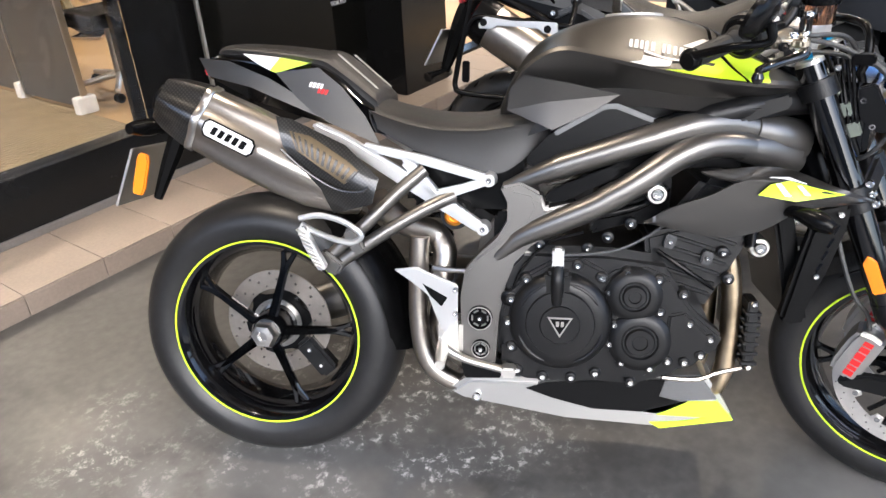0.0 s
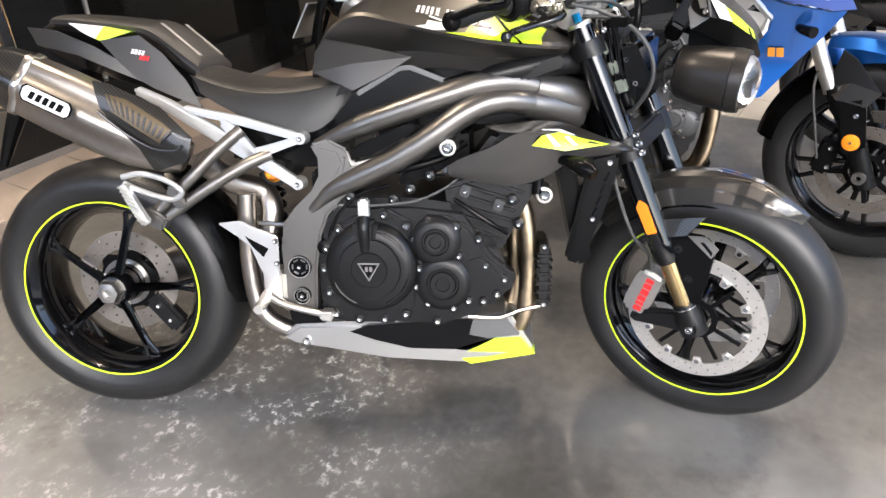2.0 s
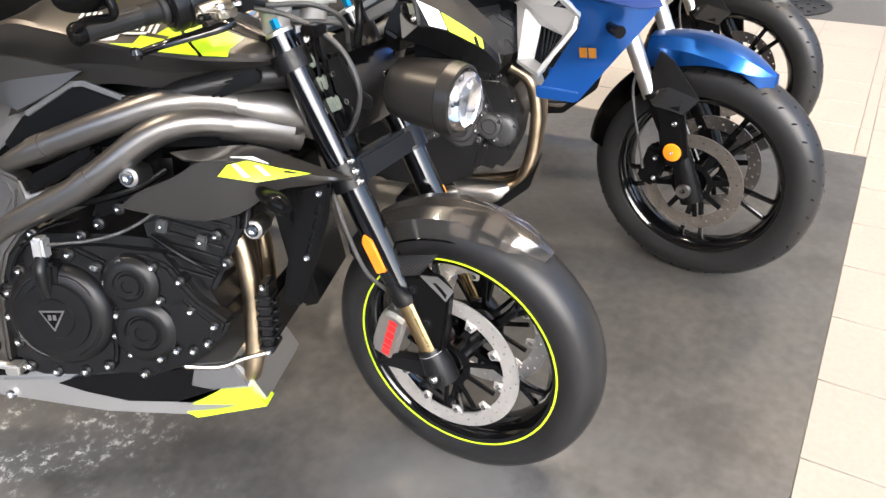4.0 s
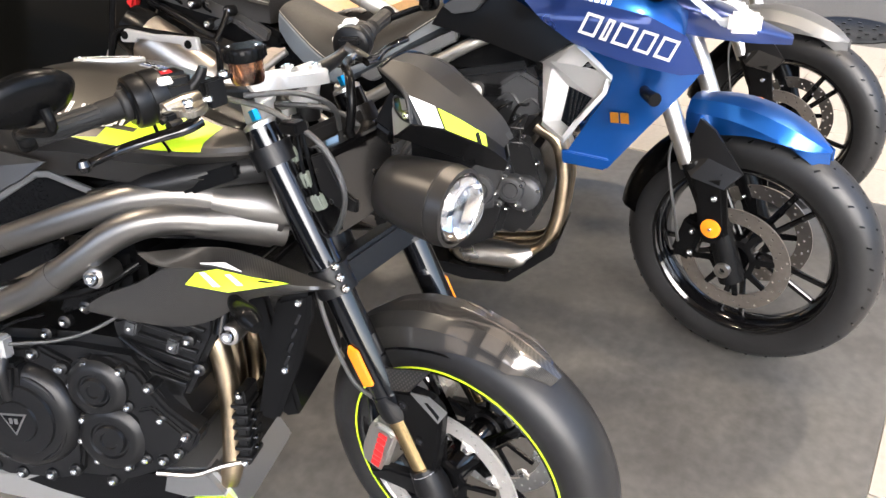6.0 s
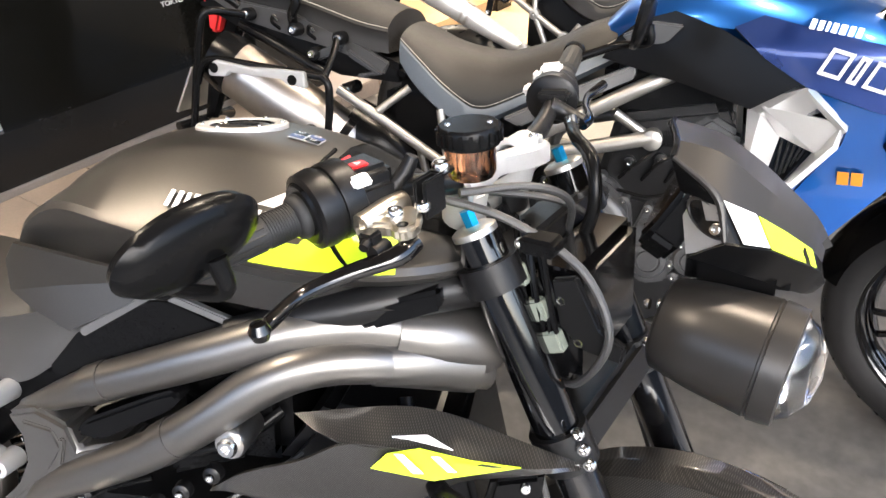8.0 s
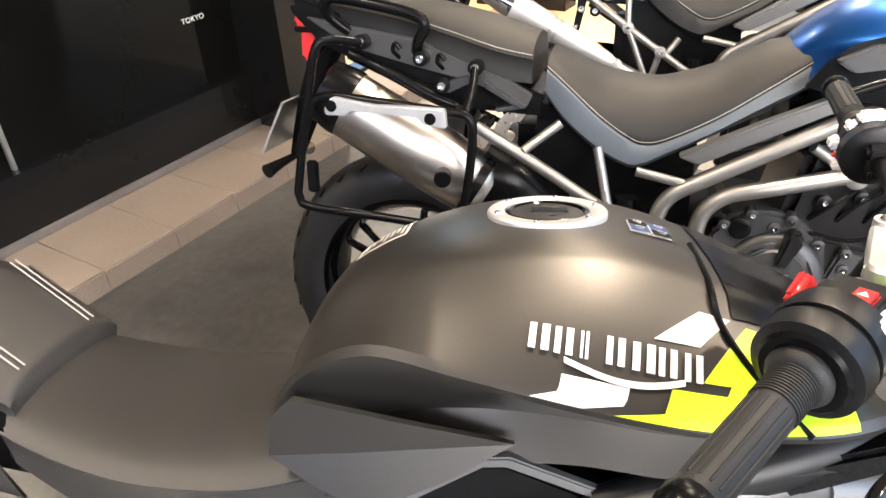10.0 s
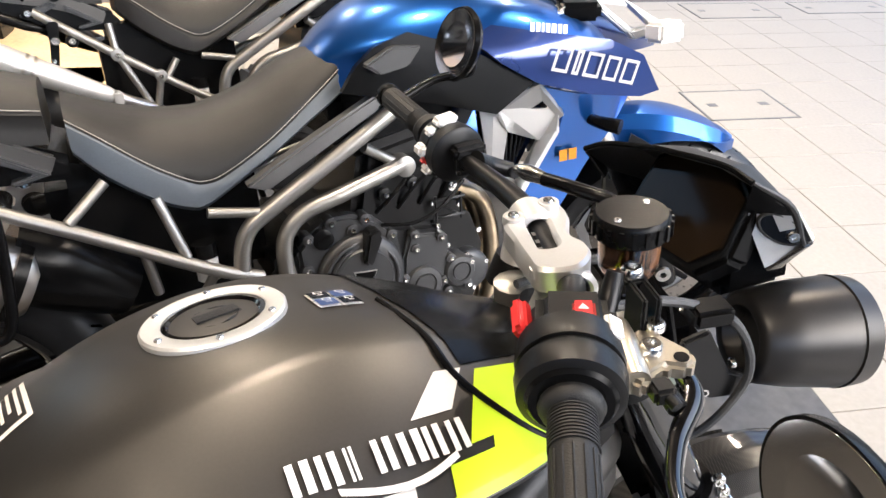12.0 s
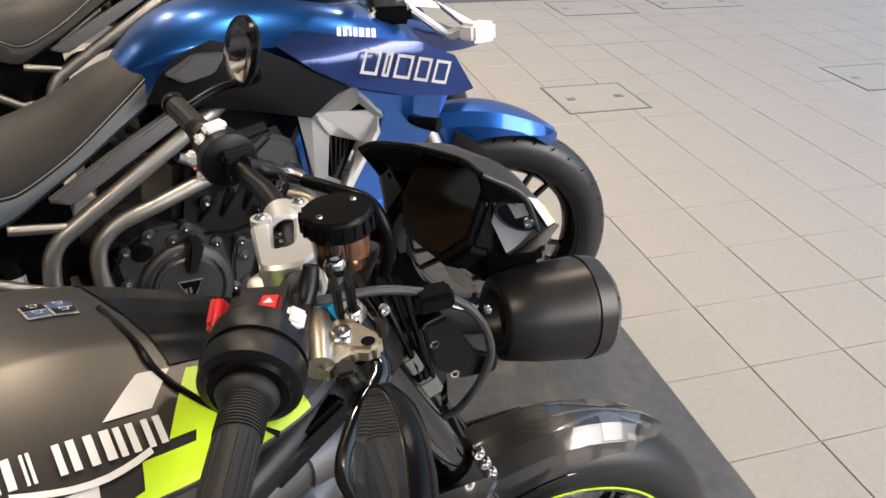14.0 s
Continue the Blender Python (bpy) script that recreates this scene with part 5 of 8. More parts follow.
for k in range(6):
    t = k / 5
    part("cooling_fin", moved(box(-0.07 + 0.018 * abs(t - 0.6), 0.068 - 0.016 * (1 - t), -0.174, -0.14, -0.0035, 0.0035, 0.0015, 1), pose(0.962 + 0.03 * t, 0, 0.523 + 0.112 * t, 0, 17, 0)), M["engine"], cylb)
for x, z in ((0.925, 0.62), (1.0, 0.588)):
    clip = part("hose_clip", moved(box(-0.011, 0.011, -0.186, -0.16, -0.014, 0.014, 0.003), pose(x, 0, z, 0, 17, 0)), M["cover"], cylb, "grey wiring clip")
    bolt(clip, x, -0.186, z, scale=0.8)
part("block_pipe", tube([(0.9, -0.178, 0.6), (0.94, -0.186, 0.575), (0.985, -0.184, 0.545), (1.02, -0.17, 0.52)], 0.005, 8), M["black"], cylb, "black coolant pipe")
reg = part("regulator", box(1.095, 1.116, -0.162, -0.1, 0.34, 0.493, 0.003), M["engine"], bike, "narrow finned black regulator")
for k in range(6):
    part("fin", box(1.089, 1.122, -0.168, -0.11, 0.352 + 0.022 * k, 0.36 + 0.022 * k, 0.0015, 1), M["engine"], reg)
bolt(reg, 1.106, -0.162, 0.487)
bolt(reg, 1.106, -0.162, 0.347)
part("cylinder_head", plate([(0.91, 0.65), (0.99, 0.75), (1.12, 0.72), (1.08, 0.64)], -0.15, 0.15, 0.015), M["engine"], bike)
part("throttle_body", box(0.78, 0.93, -0.13, 0.13, 0.64, 0.76, 0.02), M["black"], bike)
part("airbox", box(0.68, 1.1, -0.12, 0.12, 0.76, 0.90, 0.03), M["black"], bike)
part("starter_cover", plate([(0.76, 0.62), (0.88, 0.66), (0.90, 0.72), (0.80, 0.70)], -0.15, -0.05, 0.01), M["black"], bike)
part("oil_filler", lathe([(-0.17, 0.018), (-0.2, 0.018), (-0.203, 0.014), (-0.203, 0.0)], 20, "y", (0.60, 0, 0.49), closed=False), M["black"], bike)
for dx in (0, 0.045):
    part("case_label", box(0.622 + dx, 0.652 + dx, -0.199, -0.197, 0.338 - dx * 0.2, 0.35 - dx * 0.2, 0), M["white"], bike, "small white case sticker")
part("brake_hose", tube([(0.93, -0.17, 0.315), (1.0, -0.16, 0.31), (1.05, -0.15, 0.325), (1.10, -0.14, 0.335)], 0.0055, 8), M["titan"], bike, "steel drain pipe")

for k, (x, z) in enumerate(((0.80, 0.625), (0.845, 0.655), (0.76, 0.60), (0.66, 0.605), (1.045, 0.545), (1.03, 0.60))):
    hw = part("engine_boss", lathe([(0.0, 0.013), (-0.012, 0.012), (-0.014, 0.009), (-0.014, 0.0)], 14, "y", (x, -0.172, z), closed=False), M["engine"], bike, "black engine boss")
    bolt(hw, x, -0.186, z, scale=0.9)
part("breather_hose", tube([(0.66, -0.13, 0.62), (0.72, -0.155, 0.655), (0.80, -0.16, 0.67), (0.87, -0.15, 0.69), (0.92, -0.12, 0.72)], 0.009, 10), M["black"], bike, "black rubber breather hose")
part("sensor_lead", tube([(0.60, -0.19, 0.49), (0.63, -0.195, 0.56), (0.68, -0.18, 0.61), (0.75, -0.165, 0.63)], 0.0035, 6), M["black"], bike, "thin black sensor lead")
for z in (0.36, 0.43):
    part("seam_line", box(0.584, 0.60, -0.187, -0.183, z - 0.02, z + 0.02, 0.001, 1), M["engine"], bike)

# belly pan
pan = part("belly_pan", plate([(0.458, 0.243), (0.508, 0.28), (0.65, 0.284), (0.80, 0.292), (1.027, 0.315), (1.06, 0.27), (1.092, 0.217), (0.928, 0.184), (0.729, 0.19), (0.496, 0.225)], -0.15, 0.15, 0.012), M["pansilver"], bike, "silver belly pan with black and lime panels")
part("pan_panel", plate([(0.637, 0.262), (0.684, 0.28), (1.016, 0.308), (1.05, 0.266), (0.99, 0.258), (0.93, 0.232), (0.9, 0.222), (0.788, 0.222), (0.698, 0.242)], -0.1525, -0.1, 0.001), M["black"], pan, "matt black pan panel")
part("pan_panel", plate([(0.94, 0.302), (1.018, 0.3095), (1.052, 0.264), (0.99, 0.256), (0.965, 0.246), (0.9, 0.224), (0.925, 0.222), (0.96, 0.236), (0.99, 0.25), (0.93, 0.262)], -0.1535, -0.1, 0.001), M["grey"], pan, "grey pan panel")
part("pan_flash", plate([(0.992, 0.254), (1.053, 0.259), (1.09, 0.217), (0.935, 0.186), (0.912, 0.199), (0.989, 0.207), (1.03, 0.219), (0.926, 0.218)], -0.155, -0.1, 0.001), M["lime"], pan, "lime pan flash")
bolt(pan, 0.528, -0.15, 0.235, True, scale=0.8)

# radiator, shrouds
rad = part("radiator", moved(box(-0.02, 0.02, -0.15, 0.15, -0.16, 0.12, 0.008), pose(1.165, 0, 0.60, 0, -12, 0)), M["black"], bike, "black radiator")
part("radiator_guard", plate([(1.2, 0.69), (1.262, 0.705), (1.257, 0.655), (1.23, 0.565), (1.185, 0.452), (1.15, 0.463), (1.178, 0.6)], -0.19, -0.155, 0.008), M["black"], bike, "black radiator side guard")
for k in range(4):
    part("guard_slot", moved(box(-0.003, 0.003, -0.192, -0.185, -0.011, 0.011, 0.001, 1), pose(1.236 - k * 0.008, 0, 0.655 - k * 0.026, 0, 25, 0)), M["gloss"], bike)
for x, z in ((1.24, 0.686), (1.208, 0.56)):
    bolt(bike, x, -0.191, z)
part("oil_cooler", box(1.09, 1.12, -0.14, 0.1, 0.36, 0.46, 0.006), M["black"], bike)
for k in range(5):
    part("cooler_fin", box(1.084, 1.126, -0.146, -0.135, 0.365 + k * 0.02, 0.373 + k * 0.02, 0.002, 1), M["gloss"], bike)
part("wheel_side_arm", tube([(1.085, -0.17, 0.61), (1.09, -0.14, 0.68), (1.08, -0.1, 0.74)], 0.012, 10), M["black"], bike)
for s in (1, -1):
    low = [(0.865, -0.221, 0.6665), (0.939, -0.215, 0.650), (1.018, -0.206, 0.637), (1.093, -0.206, 0.653), (1.164, -0.206, 0.695), (1.239, -0.196, 0.704), (1.3, -0.18, 0.711)]
    crease = [(0.865, -0.222, 0.667), (0.912, -0.231, 0.698), (0.984, -0.24, 0.727), (1.046, -0.243, 0.757), (1.13, -0.24, 0.752), (1.225, -0.22, 0.729), (1.302, -0.18, 0.712)]
    up = [(0.97, -0.205, 0.768), (1.043, -0.192, 0.774), (1.105, -0.185, 0.777), (1.16, -0.18, 0.766), (1.22, -0.176, 0.742), (1.303, -0.175, 0.713)]
    edge = [(1.0, -0.222, 0.757), (1.046, -0.2425, 0.757), (1.12, -0.2405, 0.7535), (1.18, -0.232, 0.741), (1.235, -0.216, 0.7265), (1.302, -0.18, 0.7115)]
    mid = [tuple((a + b) / 2 for a, b in zip(p, q)) for p, q in zip(low, crease)]
    mid = [(x, y - 0.006, z) for x, y, z in mid]
    side = lambda rows: [[Vector((x, s * y, z)) for x, y, z in zip(*[[v[k] for v in smooth_line(r, 4)] for k in range(3)])] for r in rows]
    shroud = part("radiator_shroud", skin(side([low, mid, crease]), 0.004), M["carbonf"], bike, "dark carbon radiator shroud with a lime flash")
    part("shroud_top", skin(side([edge, up]), 0.004), M["carbonf"], shroud, "lacquered upper facet of the shroud")
    fl_ = lambda pts, lift: [Vector((x, s * (y - lift), z + lift * 0.5)) for x, y, z in pts]
    part("shroud_flash", facet(fl_([(1.07, -0.2425, 0.729), (1.09, -0.2435, 0.750), (1.125, -0.2385, 0.7565), (1.18, -0.231, 0.7415), (1.235, -0.2165, 0.7285), (1.14, -0.238, 0.717)], 0.0025), 0.0015), M["lime"], shroud, "lime shroud flash")
    part("shroud_mark", facet(fl_([(1.092, -0.2255, 0.7615), (1.112, -0.2265, 0.7610), (1.16, -0.2235, 0.7495), (1.13, -0.215, 0.7605)], 0.0035), 0.0015), M["white"], shroud, "white maker's mark")
    part("shroud_mark", facet(fl_([(1.098, -0.245, 0.7515), (1.108, -0.245, 0.752), (1.13, -0.241, 0.727), (1.118, -0.242, 0.727)], 0.0035), 0.001), M["white"], shroud)
    part("shroud_mark", facet(fl_([(1.138, -0.2385, 0.7475), (1.147, -0.237, 0.7475), (1.166, -0.235, 0.7285), (1.156, -0.236, 0.7285)], 0.0035), 0.001), M["white"], shroud)
    part("front_indicator", tube([(1.13, -0.2 * s, 0.695), (1.15, -0.235 * s, 0.695), (1.18, -0.26 * s, 0.685), (1.2, -0.275 * s, 0.675)], [0.01, 0.014, 0.02, 0.012], 12), M["black"], bike, "stubby black indicator")

# ---- steered front end ----
PIV, AX = Vector((1.585, 0, 0)), Vector((-0.389, 0, 0.921))
STEER = Matrix.Translation(PIV) @ Matrix.Rotation(radians(-28), 4, AX) @ Matrix.Translation(-PIV)
FC = (1.514, 0, 0.315)


def front(name, bm, material, label="", parent=None, angle=40):
    if parent:
        return part(name, bm, material, parent, label, None, angle)
    return part(name, bm, material, bike, label, STEER, angle)


F_AT = STEER @ pose(*FC)
part("front_tyre", lathe(tyre_profile(0.064, 0.315, 0.233), 96, "y"), M["rubber"], bike, "black front tyre", F_AT)
fw = part("front_wheel", rim_mesh(0.054, 0.23, 0.026), M["gloss"], bike, "gloss black five-spoke front wheel", F_AT)
part("rim_stripe", ring_band(0.2345, -0.0548, 0.0042), M["lime"], fw, "thin lime rim stripe")
part("rim_stripe", mirrored(ring_band(0.2345, -0.0548, 0.0042)), M["lime"], fw, "thin lime rim stripe")
sp = None
for k in range(5):
    a = Matrix.Rotation(radians(72 * k + 30), 4, "Y")
    if sp is None:
        sp = part("spoke", spoke(0.03, 0.207, 0.0, 0.0, 0.014, 0.01, 0.022), M["gloss"], fw, "", a)
    else:
        copy_part(sp, a)
part("hub", lathe([(0.08, 0.0), (0.08, 0.03), (0.03, 0.034), (-0.03, 0.034), (-0.08, 0.03), (-0.08, 0.0)], 28, "y", closed=False), M["gloss"], fw)
for s in (-1, 1):
    dsc = part("front_disc", drilled_disc(0.129, 0.163, 0.005, 66, 3), M["disc"], bike, "drilled steel front brake disc", F_AT @ pose(0, 0.084 * s, 0))
    part("disc_carrier", carrier(0.052, 0.118, 0.0, 10, 0.0045), M["black"], dsc)
    for k in range(10):
        a = 2 * math.pi * k / 10 + 0.2
        part("disc_button", lathe([(-0.006, 0.0), (-0.006, 0.006), (0.006, 0.008), (0.006, 0.0)], 12, "y", (0.121 * math.cos(a), 0, 0.121 * math.sin(-a)), closed=False), M["chrome"], dsc)
        part("disc_tab", moved(plate([(0.110, -0.008), (0.131, -0.014), (0.131, 0.014), (0.110, 0.008)], -0.0025, 0.0025, 0.001), Matrix.Rotation(a, 4, "Y")), M["disc"], dsc)

FD = Vector((-0.389, 0, 0.921)).normalized()
FO = Vector((1.505, 0, 0.335))
for s in (-1, 1):
    y = s * 0.113
    at = lambda d: FO + FD * d + Vector((0, y, 0))
    leg = front("fork_leg", tube([at(0.16), at(0.40), at(0.715)], [0.0285, 0.0285, 0.0285], 24, 1), M["gloss"], "gloss black upside-down fork leg")
    part("fork_shoulder", tube([at(0.145), at(0.16), at(0.20)], [0.026, 0.031, 0.030], 24, 1), M["gloss"], leg)
    part("fork_slider", tube([at(0.02), at(0.15)], 0.022, 24, 1), M["gold"], leg, "gold fork slider")
    part("axle_lug", tube([at(-0.045), at(-0.01), at(0.035)], [0.032, 0.034, 0.027], 20, 1), M["engine"], leg, "black axle clamp")
    part("lug_label", tube([at(0.012), at(0.026)], 0.0285, 20, 1), M["white"], leg)
    part("fork_cap", tube([at(0.715), at(0.722), at(0.726)], [0.027, 0.027, 0.02], 24, 1), M["alu"], leg, "alloy fork cap")
    part("fork_adjuster", tube([at(0.726), at(0.745)], 0.009, 6, 1), M["tealb"], leg, "blue anodised adjuster")
    part("fork_reflector", moved(plate([(-0.012, -0.04), (0.012, -0.04), (0.013, 0.03), (0.0, 0.045), (-0.013, 0.03)], -0.004, 0.004, 0.002), Matrix.Translation(at(0.27) + Vector((0, s * 0.0315, 0))) @ Matrix.Rotation(radians(-23), 4, "Y")), M["orange"], leg, "orange fork reflector")
    part("axle_end", lathe([(0, 0.018), (s * 0.012, 0.018), (s * 0.012, 0.009), (s * 0.004, 0.008), (s * 0.004, 0.0)], 20, "y", (FC[0], s * 0.132, FC[2]), closed=False), M["engine"], leg)
    bolt(leg, FC[0], s * 0.142, FC[2], True, scale=0.7)
    # caliper
    c = front("front_caliper", moved(plate([(-0.06, -0.028), (0.06, -0.028), (0.066, 0.0), (0.06, 0.03), (0.03, 0.036), (-0.03, 0.036), (-0.06, 0.03)], -0.036, 0.036, 0.008), pose(FC[0] - 0.118, s * 0.088, FC[2] + 0.058, 0, -68, 0)), M["alu"], "silver radial brake caliper")
    logo_bars("caliper_mark", c, pose(FC[0] - 0.116, s * 0.088 - 0.0366, FC[2] + 0.058, 0, -70, 0), (0.7, 0.5, 0.7, 0.9, 0.7, 0.6), 0.019, M["red"], 0.18, 0.0, label="red maker's mark")
    part("caliper_bracket", plate([(FC[0] - 0.15, FC[2] - 0.005), (FC[0] - 0.10, FC[2] + 0.02), (FC[0] - 0.02, FC[2] + 0.03), (FC[0] + 0.01, FC[2] - 0.025), (FC[0] - 0.06, FC[2] - 0.02), (FC[0] - 0.14, FC[2] - 0.02)], s * 0.115 - 0.012, s * 0.115 + 0.012, 0.005), M["engine"], c)
    # guard panel beside the fork
    Yp = lambda bm: bm if s < 0 else mirrored(bm)
    pnl = front("fender_stay", Yp(plate([(1.431, 0.53), (1.491, 0.545), (1.528, 0.543), (1.552, 0.513), (1.541, 0.444), (1.521, 0.355), (1.481, 0.344), (1.45, 0.394), (1.435, 0.474)], -0.124, -0.095, 0.006)), M["black"], "black faceted fender stay")
    part("stay_wedge", Yp(facet([(1.424, -0.118, 0.572), (1.522, -0.105, 0.588), (1.487, -0.125, 0.546), (1.432, -0.126, 0.532)], 0.006)), M["carbonb"], pnl, "lacquered carbon wedge")
    part("stay_facet", Yp(facet([(1.492, -0.1265, 0.546), (1.53, -0.1255, 0.549), (1.558, -0.114, 0.518), (1.545, -0.125, 0.498)], 0.004)), M["grey"], pnl, "grey facet of the stay")
    for x, z in ((1.471, 0.51), (1.499, 0.438)):
        # black disc put on the stay for the shade of a bolt hole
        part("stay_hole_disc", Yp(lathe([(-0.124, 0.011), (-0.1255, 0.011), (-0.1255, 0.0)], 16, "y", (x, 0, z), closed=False)), M["gloss"], pnl)
        part("stay_bolt", Yp(lathe([(-0.1255, 0.006), (-0.128, 0.005), (-0.128, 0.0)], 12, "y", (x, 0, z), closed=False)), M["engine"], pnl)
    # hose down the fork
    front("brake_hose", tube([at(0.5) + Vector((-0.02, s * 0.0, 0)), at(0.36) + Vector((-0.045, s * 0.02, 0)), at(0.22) + Vector((-0.055, s * 0.02, 0)), Vector((FC[0] - 0.115, s * 0.105, FC[2] + 0.16)), Vector((FC[0] - 0.105, s * 0.1, FC[2] + 0.12))], 0.0045, 8), M["hose"], "braided brake hose")
tread(fw, 0.315, 0.064, 22)
tread(rear_wheel, 0.335, 0.1, 20)
front("axle", lathe([(-0.12, 0.012), (0.12, 0.012), (0.12, 0.0), (-0.12, 0.0)], 16, "y", FC), M["steel"])


def fender_pt(u, v, lift=0.0):
    """u from the rear lip to the tip, v across from -1 to 1; a creased arch over the tyre."""
    a = radians(142 - 90 * u)
    w = 0.074 * (1 - 0.30 * max(0.0, u - 0.45) / 0.55 - 0.45 * max(0.0, u - 0.86) / 0.14) * (0.8 + 0.2 * min(1, u / 0.25))
    q = abs(v)
    drop = 0.008 * q if q < 0.45 else (0.0036 + (q - 0.45) * 0.06 if q < 0.78 else 0.0234 + (q - 0.78) * 0.20)
    r = 0.343 - 0.006 * u + 0.006 * math.sin(math.pi * u) - drop + lift
    y = w * v * (1 - 0.12 * max(0.0, q - 0.78) / 0.22)
    return Vector((FC[0] + r * math.cos(a), y, FC[2] + r * math.sin(a)))


def fender_skin(u0, u1, va, vb, nu, nv, lift, thick=0.0):
    """A piece of the fender's skin between two u and two (start, end) pairs of v."""
    bm = bmesh.new()
    V = []
    for i in range(nu + 1):
        t = i / nu
        lo, hi = va[0] + (va[1] - va[0]) * t, vb[0] + (vb[1] - vb[0]) * t
        V.append([bm.verts.new(fender_pt(u0 + (u1 - u0) * t, lo + (hi - lo) * j / nv, lift)) for j in range(nv + 1)])
    for i in range(nu):
        for j in range(nv):
            bm.faces.new((V[i][j], V[i][j + 1], V[i + 1][j + 1], V[i + 1][j]))
    bmesh.ops.recalc_face_normals(bm, faces=bm.faces)
    if thick:
        bmesh.ops.solidify(bm, geom=bm.faces[:], thickness=thick)
        bmesh.ops.recalc_face_normals(bm, faces=bm.faces)
    return bm


fender = front("front_fender", fender_skin(0, 1, (-1, -1), (1, 1), 34, 36, 0, 0.003), M["carbonf"], "long lacquered carbon front fender with pale flag stripes", angle=24)
for u0, u1, va, vb in ((0.60, 0.93, (-0.06, -0.04), (0.06, 0.04)), (0.58, 0.78, (-0.55, -0.12), (-0.42, -0.05)), (0.58, 0.78, (0.42, 0.05), (0.55, 0.12)), (0.76, 0.93, (-0.2, -0.6), (-0.1, -0.42)), (0.76, 0.93, (0.1, 0.42), (0.2, 0.6)),
                       (0.73, 0.80, (-0.95, -0.95), (-0.14, -0.14)), (0.73, 0.80, (0.14, 0.14), (0.95, 0.95)), (0.82, 0.9, (-0.95, -0.95), (-0.62, -0.7)), (0.60, 0.69, (-0.92, -0.92), (-0.62, -0.5)), (0.60, 0.69, (0.62, 0.5), (0.92, 0.92))):
    part("fender_stripe", fender_skin(u0, u1, va, vb, 10, 8, 0.0008), M["taupe"], fender, "pale grey flag stripe", angle=24)
part("fender_lip", tube([fender_pt(k / 12, -0.99) for k in range(13)], 0.0028, 6, 3), M["gloss"], fender)
part("fender_lip", tube([fender_pt(k / 12, 0.99) for k in range(13)], 0.0028, 6, 3), M["gloss"], fender)
# yokes
for d, h in ((0.43, 0.05), (0.665, 0.035)):
    c = FO + FD * d
    bm = join(tube([c + Vector((0, -0.113, 0)) - FD * h / 2, c + Vector((0, -0.113, 0)) + FD * h / 2], 0.037, 24, 1), tube([c + Vector((0, 0.113, 0)) - FD * h / 2, c + Vector((0, 0.113, 0)) + FD * h / 2], 0.037, 24, 1),
              moved(box(-0.055, 0.03, -0.1, 0.1, -h / 2, h / 2, 0.008), Matrix.Translation(c) @ Matrix.Rotation(radians(-23), 4, "Y")))
    yk = front("fork_yoke", bm, M["engine"], "black fork yoke")
    if d < 0.5:
        for k in (-1, 0, 1):
            bolt(yk, c.x + 0.034 + k * -0.008, -0.128, c.z + 0.02 + k * 0.02, scale=1.25)
bk = front("lamp_bracket", box(1.275, 1.345, -0.09, 0.09, 0.80, 0.955, 0.012), M["gloss"], "black lamp bracket with wiring")
for dz in (0.0, 0.055):
    bolt(bk, 1.311 + dz * -0.4, -0.092, 0.879 - dz, True, scale=0.55)

for x, z in ((1.236, 0.945), (1.262, 0.905), (1.283, 0.868)):
    part("connector", moved(box(-0.012, 0.012, -0.012, 0.004, -0.014, 0.014, 0.003), pose(x + 0.035, -0.094, z, 0, -22, 0)), M["connector"], bk, "grey-green plug connector")
for x, z in ((1.275, 0.985), (1.327, 0.925), (1.349, 0.875)):
    bolt(bk, x, -0.094, z, True, scale=0.5)
for k in range(5):
    front("wire", tube([(1.25 + 0.012 * k, -0.06 - 0.008 * k, 1.0), (1.275 + 0.01 * k, -0.1 + 0.01 * (k % 2), 0.95 - 0.01 * k), (1.29 + 0.008 * k, -0.1, 0.88), (1.275 + 0.012 * k, -0.07, 0.81)], 0.0035, 6, 4), M["black"], "black wiring loom strand")
part("bracket_arm", plate([(1.315, 0.95), (1.345, 0.96), (1.375, 0.9), (1.405, 0.885), (1.40, 0.862), (1.355, 0.865), (1.325, 0.89)], -0.1, -0.09, 0.003), M["engine"], bk)

